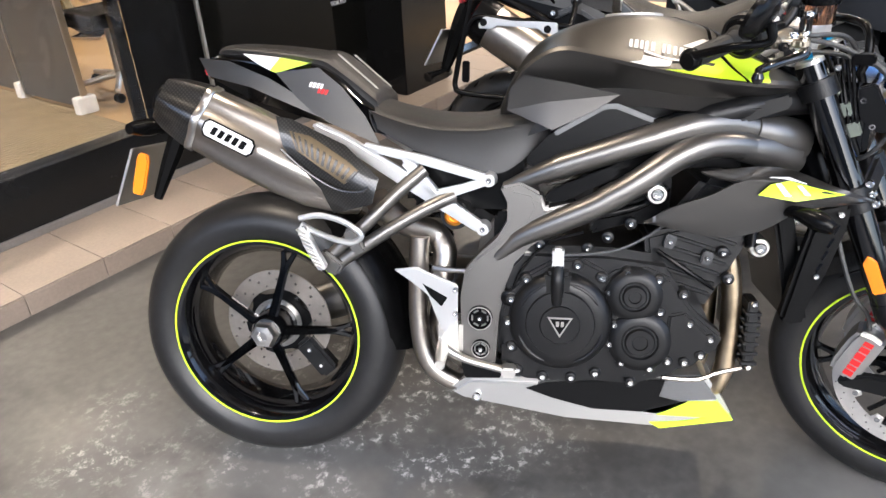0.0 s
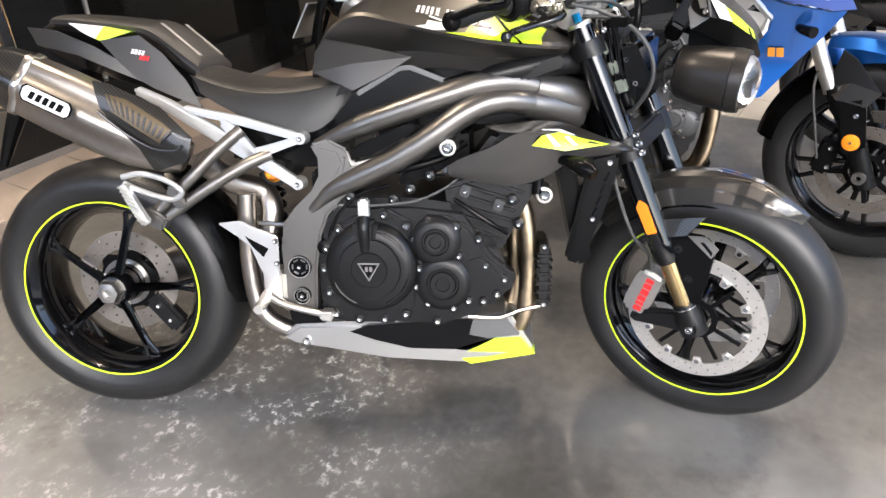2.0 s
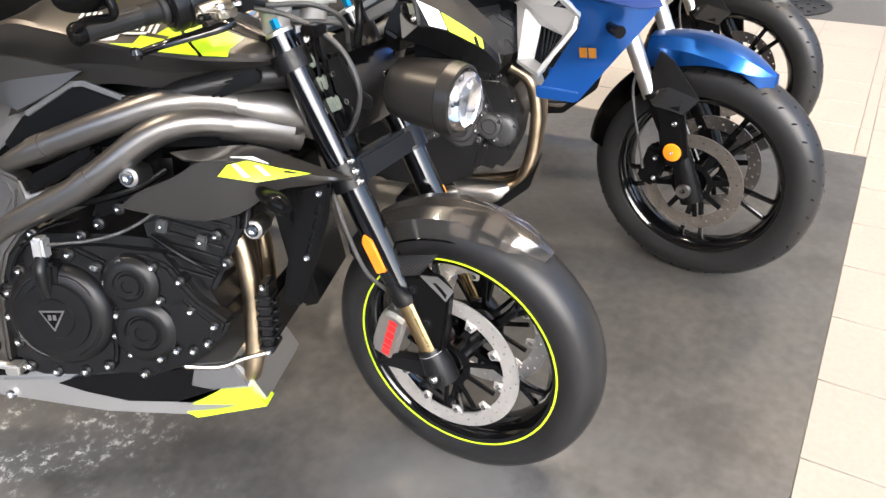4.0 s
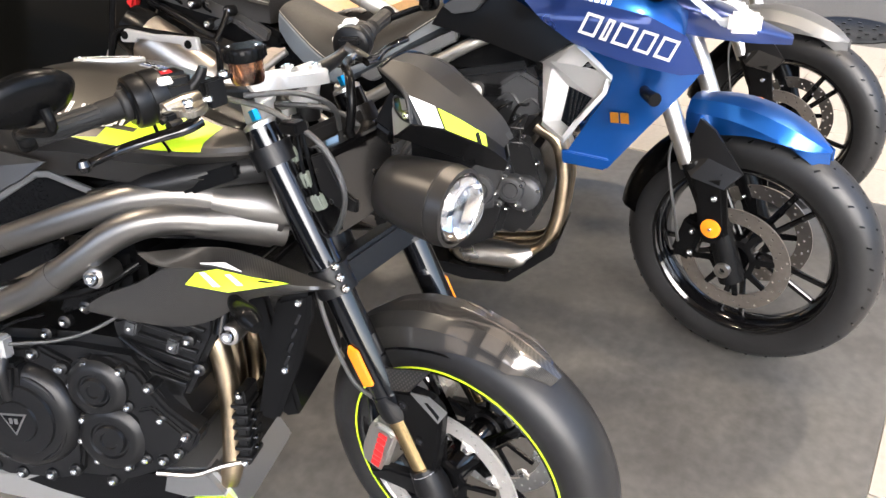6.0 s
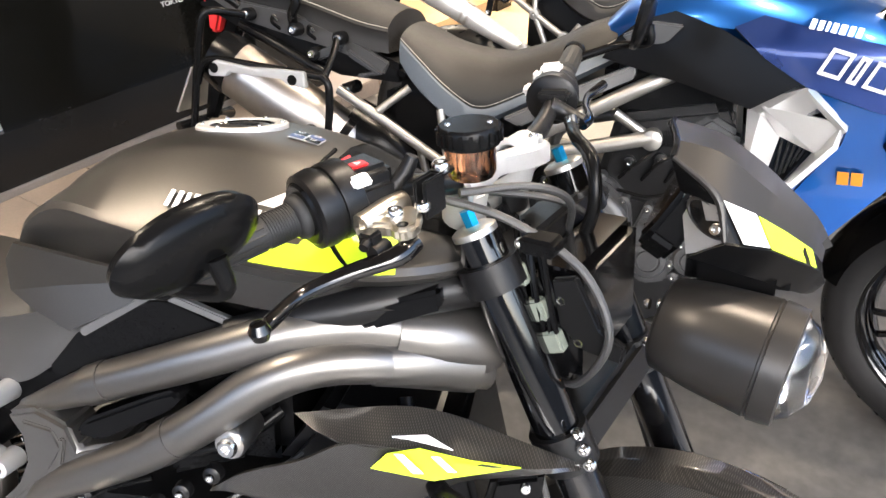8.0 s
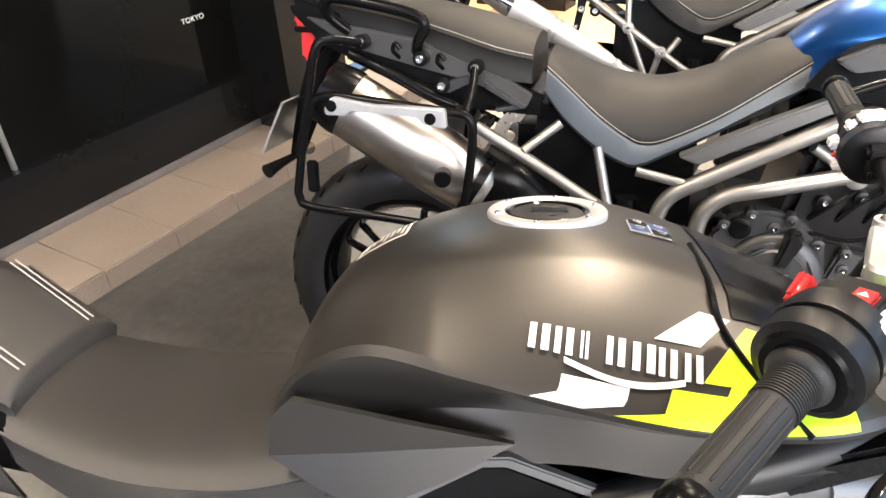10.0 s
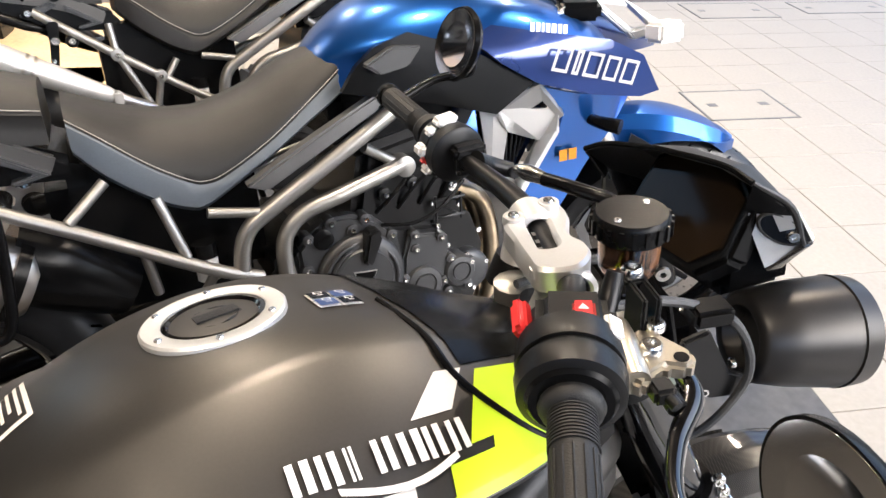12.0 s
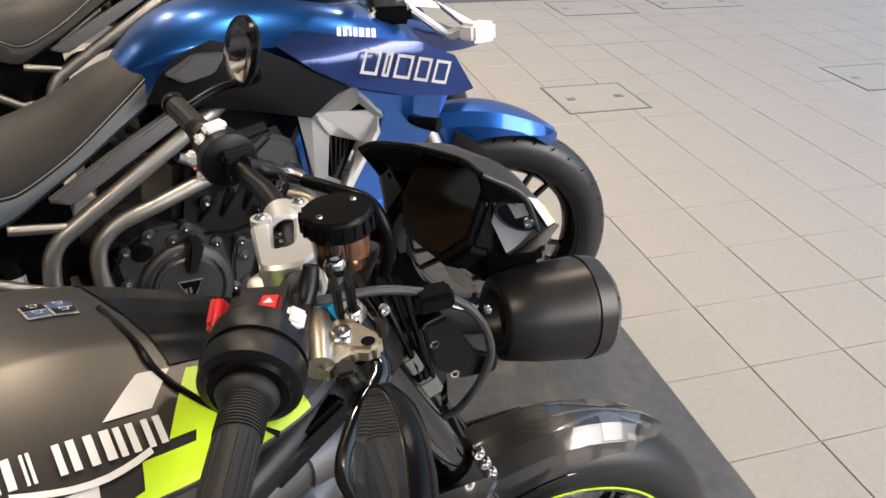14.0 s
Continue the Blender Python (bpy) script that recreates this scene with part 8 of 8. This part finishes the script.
    if not plain:
        rk = P("pannier_rail", tube([(-0.065, -0.175, 0.938), (-0.11, -0.24, 0.95), (-0.13, -0.255, 0.93), (-0.15, -0.255, 0.85), (-0.185, -0.255, 0.66), (-0.188, -0.255, 0.615), (-0.16, -0.255, 0.595), (0.0, -0.255, 0.585), (0.14, -0.255, 0.578), (0.175, -0.255, 0.60), (0.19, -0.255, 0.68), (0.198, -0.255, 0.78), (0.185, -0.255, 0.812), (0.15, -0.255, 0.818), (0.0, -0.255, 0.832), (-0.10, -0.255, 0.84), (-0.14, -0.255, 0.825), (-0.16, -0.255, 0.78)], 0.0095, 10), "black", "black tubular pannier rail")
        P("rail_stay", tube([(0.182, -0.17, 0.893), (0.185, -0.2, 0.86), (0.18, -0.24, 0.815)], 0.009, 10), "black", "", rk)
        pl_ = P("pannier_bracket", plate([(-0.107, 0.822), (-0.09, 0.842), (0.0, 0.83), (0.09, 0.83), (0.146, 0.828), (0.15, 0.79), (0.10, 0.795), (0.09, 0.808), (-0.05, 0.816), (-0.06, 0.805), (-0.107, 0.805)], -0.28, -0.262, 0.003), "silver", "bright alloy pannier bracket", rk)
        for x, z in ((-0.091, 0.824), (0.117, 0.808)):
            # the bracket's holes are black discs that paint in their shade
            P("bracket_hole_disc", lathe([(-0.28, 0.012), (-0.2815, 0.012), (-0.2815, 0.0)], 16, "y", (x, 0, z), closed=False), "black", "", rk)
        P("latch_plate", box(-0.165, -0.14, -0.262, -0.248, 0.63, 0.70, 0.004), "black", "", rk)
    # tank and fairing
    T1 = [(0.79, 0.95, 0.085, 0.925, 0.88, 0.10), (0.84, 1.0, 0.125, 0.943, 0.87, 0.14), (0.90, 1.036, 0.16, 0.953, 0.86, 0.165), (0.97, 1.055, 0.19, 0.958, 0.86, 0.185), (1.06, 1.062, 0.218, 0.955, 0.85, 0.20), (1.16, 1.052, 0.243, 0.945, 0.86, 0.22), (1.26, 1.03, 0.255, 0.93, 0.86, 0.23), (1.36, 1.0, 0.24, 0.90, 0.85, 0.21), (1.44, 0.96, 0.19, 0.88, 0.84, 0.17)]
    P("fuel_tank", loft(T1, section), paint, "painted fuel tank", angle=60)
    for s in (1, -1):
        g = (lambda bm: bm if s == 1 else mirrored(bm))
        P("tank_panel", facet([Vector((x, y * s, z)) for x, y, z in ((0.802, -0.19, 0.885), (0.832, -0.195, 0.93), (0.872, -0.2, 0.964), (0.94, -0.205, 0.985), (1.03, -0.228, 0.955), (1.19, -0.268, 0.872), (1.1, -0.256, 0.812), (0.98, -0.225, 0.845), (0.88, -0.205, 0.868))], 0.03), "black", "black tank side panel", angle=15)
        P("tank_panel_inset", g(plate([(0.84, 0.935), (0.90, 0.965), (0.96, 0.96), (0.93, 0.925), (0.87, 0.915)], -0.226, -0.2, 0.004)), "cover", "dark grey panel inset")
        P("frame_panel", g(plate([(0.595, 0.742), (0.635, 0.726), (0.875, 0.848), (0.875, 0.878), (0.73, 0.81)], -0.2, -0.165, 0.005)), "grey", "grey panel over the frame tube")
        fa = P("fairing", g(curved_plate([(1.05, 0.962), (1.1, 0.985), (1.182, 0.967), (1.35, 0.935), (1.442, 0.893), (1.492, 0.812), (1.437, 0.806), (1.31, 0.828), (1.187, 0.864), (1.11, 0.91)], lambda x, z: -0.262 - 0.03 * math.sin(max(0, min(1, (x - 1.05) / 0.5)) * 2.6) + 0.5 * max(0, z - 0.93) + 0.25 * max(0, 0.80 - z), 0.01)), deep, "deep blue fairing side with outlined marks")
        P("fairing_lower", g(curved_plate([(1.19, 0.857), (1.311, 0.821), (1.438, 0.801), (1.488, 0.804), (1.468, 0.773), (1.4, 0.685), (1.289, 0.542), (1.172, 0.563), (1.213, 0.635), (1.278, 0.749), (1.282, 0.788)], lambda x, z: -0.19 - 0.3 * max(0, z - 0.66) + 0.5 * max(0, x - 1.42) * (z > 0.5), 0.01)), paint, "blue lower fairing")
        q_ = lambda *p: [Vector((x, s * y, z)) for x, y, z in p]
        A_, B_, C_, D_, E_, F_ = q_((1.1, -0.18, 0.811), (1.194, -0.264, 0.869), (1.285, -0.222, 0.786), (1.272, -0.225, 0.742), (1.178, -0.225, 0.618), (1.113, -0.2, 0.655))
        G_, H_, I_, J_, K_, L_, C2_ = q_((1.189, -0.188, 0.79), (1.223, -0.232, 0.829), (1.173, -0.175, 0.758), (1.25, -0.188, 0.725), (1.194, -0.182, 0.632), (1.157, -0.17, 0.655), (1.28, -0.21, 0.777))
        M1_ = A_.lerp(G_, 0.3) + Vector((0, -0.012 * s, -0.004))
        for pts_ in ((A_, B_, H_, G_, M1_), (A_, M1_, I_, L_, F_), (F_, L_, K_, E_), (M1_, G_, C2_, D_, J_, I_), (H_, B_, C_, C2_), (J_, D_, E_, K_)):
            P("air_duct_bar", facet(list(pts_), 0.012, False), "silver", "silver air duct frame", angle=18)
        P("duct_fin", g(plate([(1.21, 0.805), (1.238, 0.818), (1.242, 0.81), (1.214, 0.796)], -0.2, -0.19, 0.002)), "grey", "grey fin in the duct")
        for k in range(5):
            P("duct_louvre", g(plate([(1.178 + 0.014 * k, 0.745), (1.183 + 0.014 * k, 0.745), (1.176 + 0.01 * k, 0.64 + 0.014 * k), (1.172 + 0.01 * k, 0.64 + 0.014 * k)], -0.158, -0.15, 0.001)), "engine", "black radiator louvre")
        # black sheet behind the frame paints in the dark of the duct
        P("air_duct_backing", g(plate([(1.11, 0.80), (1.19, 0.85), (1.28, 0.78), (1.262, 0.735), (1.19, 0.625), (1.125, 0.66)], -0.15, -0.14, 0.003)), "gloss", "black sheet that darkens the duct opening")
        P("fairing_lip", g(plate([(1.168, 0.584), (1.291, 0.569), (1.283, 0.539), (1.172, 0.55)], -0.2, -0.18, 0.003)), paint, "blue lip of the fairing")
        P("front_indicator", tube([(1.36, -0.21 * s, 0.757), (1.366, -0.245 * s, 0.752), (1.39, -0.285 * s, 0.745)], [0.012, 0.014, 0.017], 10), "black", "black indicator")
    if not plain:
        logo_bars("fairing_mark", b_, pose(1.31, -0.2975, 0.888, 0, 15, 3), (0.8, 0.35, 0.85, 0.75, 0.8), 0.05, M["white"], 0.22, 0.15, hollow=0.13, label="outlined white model mark")
        logo_bars("tank_mark", b_, pose(1.22, -0.262, 0.968, -18, 9, 0), (0.5, 0.5, 0.3, 0.5, 0.6, 0.5, 0.5), 0.018, M["white"], 0.25, 0.1, label="white maker's mark")
        logo_bars("side_mark", b_, pose(1.31, -0.207, 0.681, 12, 0, 0), (0.75, 0.75), 0.028, M["bronze"], 0.15, -0.15, label="bronze model mark")
    # steered front end
    piv, ax = Vector((1.725, 0, 0)), Vector((-0.407, 0, 0.914))
    S_ = Matrix.Translation(piv) @ Matrix.Rotation(radians(-27), 4, ax) @ Matrix.Translation(-piv)
    S_ = pose(0.026, -0.05, 0) @ S_
    fc = Vector((1.65, 0, 0.335))
    fa_ = S_ @ Matrix.Translation(fc)
    P("front_tyre", lathe(tyre_profile(0.058, 0.338, 0.25), 80, "y"), "rubber", "black grooved front tyre", place=fa_)
    fw_ = P("front_wheel", rim_mesh(0.045, 0.247, 0.026), "gloss", "black cast front wheel", place=fa_)
    sp_ = None
    for k in range(5):
        for da in (-8, 8):
            a = Matrix.Rotation(radians(72 * k + da + 20), 4, "Y")
            if sp_ is None:
                sp_ = part("spoke", spoke(0.04, 0.224, 0, 0, 0.009, 0.008), M["gloss"], fw_, "", a)
            else:
                copy_part(sp_, a)
    P("hub", lathe([(0.07, 0.0), (0.07, 0.04), (-0.07, 0.04), (-0.07, 0.0)], 24, "y", closed=False), "gloss", "", fw_)
    # tread grooves: dark strips on the shoulder that stand for their shade
    gr = None
    for k in range(36):
        for s in (-1, 1):
            m_ = Matrix.Rotation(radians(10 * k + (5 if s > 0 else 0)), 4, "Y") @ pose(0.3275, s * 0.03, 0, 0, 0, s * 24) @ Matrix.Rotation(radians(35 * s), 4, "X")
            if gr is None:
                gr = part("tread_groove_strip", box(-0.001, 0.002, -0.026, 0.026, -0.0022, 0.0022, 0), M["black"], bpy.data.objects[fw_.name], "", m_)
            else:
                copy_part(gr, m_)
    for s in (-1, 1):
        ds_ = P("front_disc", drilled_disc(0.108, 0.148, 0.005, 60, 3), "discdark", "drilled front brake disc", place=fa_ @ pose(0, 0.08 * s, 0))
        P("disc_carrier", carrier(0.06, 0.11, 0.0, 8, 0.007), "black", "", ds_)
        fd = Vector((-0.407, 0, 0.914)).normalized()
        q = lambda d: Vector((1.63, s * 0.108, 0.33)) + fd * d
        lo = Vector((0.03, 0, 0))
        lg = P("fork_leg", tube([q(-0.04) + lo * 0.7, q(0.1) + lo, q(0.30) + lo * 0.5], [0.034, 0.032, 0.03], 18, 1), "black", "black lower fork leg", place=S_)
        P("fork_stanchion", tube([q(0.28), q(0.75)], 0.0225, 18, 1), "alu", "silver fork tube", lg)
        P("leg_reflector", lathe([(s * 0.03, 0.026), (s * 0.042, 0.026), (s * 0.044, 0.022), (s * 0.044, 0.0)], 24, "y", tuple(q(0.13) + lo), closed=False), "orange", "round orange reflector", lg)
        bolt(lg, q(0.13).x + 0.03, q(0.13).y - 0.044, q(0.13).z, scale=0.8)
        gd = P("leg_guard", plate([(1.54, 0.58), (1.625, 0.6), (1.627, 0.56), (1.65, 0.424), (1.625, 0.395), (1.577, 0.4), (1.547, 0.541)], s * 0.13 - 0.016, s * 0.13 + 0.016, 0.012), "black", "black fork guard", lg)
        P("guard_top", facet([(1.502, s * 0.12, 0.604), (1.528, s * 0.1, 0.716), (1.572, s * 0.108, 0.694), (1.658, s * 0.12, 0.603), (1.626, s * 0.148, 0.565), (1.54, s * 0.15, 0.578)], 0.012), "engine", "dark grey top facet of the guard", lg, angle=15)
        bolt(lg, 1.606, s * 0.147, 0.535, True, scale=0.6)
        cp = P("front_caliper", moved(box(-0.06, 0.06, -0.03, 0.03, -0.03, 0.03, 0.01), pose(fc.x - 0.115, s * 0.09, fc.z + 0.04, 0, -75, 0)), "black", "black brake caliper", place=S_)
        for dz in (-0.03, 0.035):
            bolt(cp, fc.x - 0.10, s * 0.09 - 0.03, fc.z + 0.04 + dz, scale=1.3)
        P("axle_end", lathe([(s * 0.10, 0.022), (s * 0.15, 0.02), (s * 0.15, 0.009), (s * 0.14, 0.008), (s * 0.14, 0.0)], 18, "y", tuple(fc), closed=False), "steel", "", lg)
        P("brake_hose", tube([(1.48, s * 0.12, 0.68), (1.47, s * 0.13, 0.60), (1.50, s * 0.13, 0.45), (1.515, s * 0.125, 0.37)], 0.004, 8), "hose", "steel brake hose", lg)
    fl_a = [(1.47, 0.74), (1.56, 0.748), (1.64, 0.74), (1.72, 0.715), (1.775, 0.688), (1.815, 0.66)]
    ws_ = [0.055, 0.07, 0.075, 0.066, 0.046, 0.012]
    rows_ = [[Vector((x, y_ * w, z - dz_)) for (x, z), w in zip(fl_a, ws_)] for y_, dz_ in ((-1.0, 0.07), (-0.98, 0.035), (-0.6, 0.006), (0, 0.0), (0.6, 0.006), (0.98, 0.035), (1.0, 0.07))]
    for r_ in (rows_[0], rows_[-1]):
        for k_, d_ in enumerate((0.02, 0.01, -0.012, -0.03, -0.045, -0.066)):
            r_[k_].z -= d_ if k_ < 2 else d_ * 1.0
    P("front_fender", skin([smooth_line(r_, 4) for r_ in rows_], 0.003), paint, "painted front fender", place=S_, angle=24)
    P("fender_rear", arc_guard(fc, 0.362, 172, 112, 0.075, 0.06, 0.003, 0.8, 12), "black", "black fender rear half", place=S_)
    # beak, lamps, screen frame
    P("beak", loft([(1.40, 0.99, 0.13, 0.95, 0.89, 0.13), (1.50, 0.965, 0.12, 0.92, 0.875, 0.11), (1.60, 0.925, 0.085, 0.895, 0.865, 0.08), (1.70, 0.885, 0.03, 0.875, 0.86, 0.025)], section), deep, "painted beak", angle=60)
    for s in (1, -1):
        for seg_ in ([(1.38, 1.02), (1.48, 1.0), (1.50, 0.98), (1.38, 1.0)], [(1.38, 1.01), (1.40, 1.01), (1.52, 0.925), (1.50, 0.92)], [(1.48, 1.0), (1.50, 0.99), (1.60, 0.935), (1.57, 0.93)], [(1.50, 0.925), (1.60, 0.935), (1.61, 0.915), (1.52, 0.905)]):
            bm = plate(seg_, -0.165, -0.14, 0.004)
            P("lamp_frame", bm if s == 1 else mirrored(bm), "silver", "silver lamp surround")
        P("spot_lamp_bracket", box(1.53, 1.60, -0.24 if s == 1 else 0.18, -0.18 if s == 1 else 0.24, 0.90, 0.945, 0.008), "white", "white spot lamp bracket")
    P("headlight", loft([(1.44, 1.0, 0.10, 0.97, 0.93, 0.10), (1.50, 0.99, 0.09, 0.96, 0.93, 0.09)], section), "clear", "clear headlight lens", angle=60)
    P("yoke", box(1.33, 1.42, -0.13, 0.13, 0.99, 1.03, 0.01), "black", "", place=S_)
    hb = P("handlebar", tube([(1.14, -0.40, 1.16), (1.22, -0.25, 1.16), (1.31, -0.1, 1.13), (1.33, 0, 1.12), (1.31, 0.1, 1.13), (1.22, 0.25, 1.16), (1.14, 0.40, 1.16)], 0.012, 12), "black", "black handlebar", place=S_)
    for s in (-1, 1):
        P("hand_guard", tube([(1.16, s * 0.44, 1.15), (1.26, s * 0.42, 1.15), (1.34, s * 0.33, 1.14), (1.36, s * 0.24, 1.13)], [0.02, 0.045, 0.05, 0.03], 14, 6, 0.45), "black", "black hand guard", hb)
        P("grip", tube([(1.135, s * 0.41, 1.16), (1.20, s * 0.29, 1.16)], 0.017, 14, 1), "grip", "black grip", hb)
    P("side_stand", tube([(0.66, 0.15, 0.30), (0.70, 0.22, 0.15), (0.73, 0.275, 0.01)], [0.014, 0.012, 0.014], 12), "black", "black side stand")
    return b_


tourer(pose(0.47, 1.05, 0.003, -11, 0, -5.5), "blue and black touring motorcycle with a pannier rail", M["blue"], M["darkblue"], "steelgrey", False)
tourer(pose(0.72, 1.93, 0.003, -11, 0, -5.5), "dark grey touring motorcycle parked beside the blue one", M["grey"], M["tank"], "seat", True)

# the wheel of a motorcycle on show inside, with its plate
show = thing("display_motorcycle", FRONT @ pose(2.3, 4.7, 0.08, 0, 0, 120), "rear of a motorcycle on show inside the shop", "motorcycle", "motorcycles inside the shop")
part("tyre", lathe(tyre_profile(0.08, 0.31, 0.22), 48, "y", (0, 0, 0.31)), M["rubber"], show)
part("rim", lathe([(-0.06, 0.22), (0.06, 0.22), (0.05, 0.19), (-0.05, 0.19)], 40, "y", (0, 0, 0.31)), M["gold"], show)
part("hub", lathe([(-0.06, 0.05), (0.06, 0.05), (0.06, 0.0), (-0.06, 0.0)], 20, "y", (0, 0, 0.31)), M["alu"], show)
part("stand", tube([(-0.15, -0.18, 0.02), (0.1, -0.18, 0.02), (0.1, 0.18, 0.02), (-0.15, 0.18, 0.02)], 0.015, 8, 1), M["chrome"], show)
part("tail", box(-0.25, 0.6, -0.1, 0.1, 0.62, 0.8, 0.05), M["black"], show)
part("number_plate", moved(box(-0.003, 0.003, -0.16, 0.16, -0.08, 0.08, 0.002), pose(-0.36, 0, 0.62, 0, 15, 0)), mat("green_white_plate", (0.55, 0.65, 0.6), 0.4), show, "pale green number plate")
for k in range(4):
    part("plate_bar", moved(box(-0.005, -0.003, -0.11 + k * 0.06, -0.075 + k * 0.06, -0.035, 0.035, 0), pose(-0.36, 0, 0.62, 0, 15, 0)), M["black"], show)
for dy in (-0.06, 0.06):
    part("shock", tube([(0.02, dy * 2, 0.33), (0.12, dy * 2, 0.66)], 0.03, 12, 1), M["chrome"], show)


# stone tiles of the forecourt; the joints stay open over the grout bed
def tile_rows():
    xs = [0.972 + 0.303 * k for k in range(-10, 16)]
    ys = [-2.35 + 0.34 * k for k in range(-20, 11)]
    for x0 in xs:
        for y0 in ys:
            x1, y1 = x0 + 0.303, y0 + 0.34
            lo, hi = max(y0, -9), min(y1, 1.16)
            for a, b in (((lo, min(hi, -2.06))), (max(lo, -2.06), hi)):
                if b - a < 0.03:
                    continue
                inside = a >= -2.06 - 1e-6
                u, v = (max(x0, 2.775), min(x1, 4.82)) if inside else (max(x0, -2.4), min(x1, 5.45 if b < -2.2 else 4.82))
                if v - u > 0.03:
                    yield u, v, a, b


COVERS = ((3.205, 3.60, -3.15, -2.66), (4.98, 5.38, -4.08, -3.45), (5.06, 5.38, -5.08, -4.34), (3.2, 3.62, -5.1, -4.6))
tile_meshes = {}
rest = bmesh.new()
for u, v, a, b in tile_rows():
    g = 0.0017
    if 0.6 < u < 4.3 and a > -4.8:
        key = (round(v - u, 3), round(b - a, 3))
        if key not in tile_meshes:
            tile_meshes[key] = mesh_of("tile", box(g, v - u - g, g, b - a - g, -0.02, 0.0, 0.0015, 1), M["tile"])
        o = new("tile", tile_meshes[key])
        o.parent = bed if a > -2.2 else bed_b
        o.matrix_basis = pose(u, a, random.uniform(-0.0006, 0.0006))
    else:
        bmesh.ops.create_cube(rest, size=1, matrix=Matrix.LocRotScale(((u + v) / 2, (a + b) / 2, -0.01), None, (v - u - 2 * g, b - a - 2 * g, 0.02)))
tagged(part("tile_field", rest, M["tile"], bed_b), kind="stuff")
for x0, x1, y0, y1 in COVERS:
    fc_ = thing("floor_hatch", FRONT @ pose(0, 0, 0.0012), "flush metal-edged floor hatch in the paving", "hatch", "floor hatches")
    part("lid", box(x0 + 0.012, x1 - 0.012, y0 + 0.012, y1 - 0.012, -0.004, 0.0012, 0), M["tile"], fc_)
    for q in ((x0, x1, y0, y0 + 0.012), (x0, x1, y1 - 0.012, y1), (x0, x0 + 0.012, y0, y1), (x1 - 0.012, x1, y0, y1)):
        part("rim", box(*q, -0.004, 0.002, 0), M["grey"], fc_)
    for yy in (y0 + 0.1, y1 - 0.1):
        part("lift_slot", box((x0 + x1) / 2 - 0.02, (x0 + x1) / 2 + 0.02, yy - 0.025, yy + 0.025, 0.0012, 0.0025, 0), M["grey"], fc_)
# manhole in the road
mh = thing("manhole_cover", FRONT @ pose(5.17, -1.37, -0.012), "round dark iron manhole cover in the road", "manhole cover")
part("lid", lathe([(0.0, 0.3), (0.008, 0.3), (0.008, 0.27), (0.004, 0.265), (0.004, 0.0)], 40, "z", closed=False), M["engine"], mh)
for k in range(24):
    a = k * 2.4
    r = 0.05 * math.sqrt(k)
    part("stud", box(r * math.cos(a) - 0.012, r * math.cos(a) + 0.012, r * math.sin(a) - 0.012, r * math.sin(a) + 0.012, 0.003, 0.009, 0.001, 1), M["engine"], mh)
# step tiles
for k in range(24):
    x0 = -3.77 + 0.3005 * k
    if x0 > 3.3:
        break
    for nm, q in (("step_tile", (x0 + 0.0015, x0 + 0.299, 1.16, 1.545, 0.08, 0.0865)), ("riser_tile", (x0 + 0.0015, x0 + 0.299, 1.158, 1.1665, 0.002, 0.0795))):
        o = part(nm, box(*q, 0.0015, 1), M["steptile"], step)
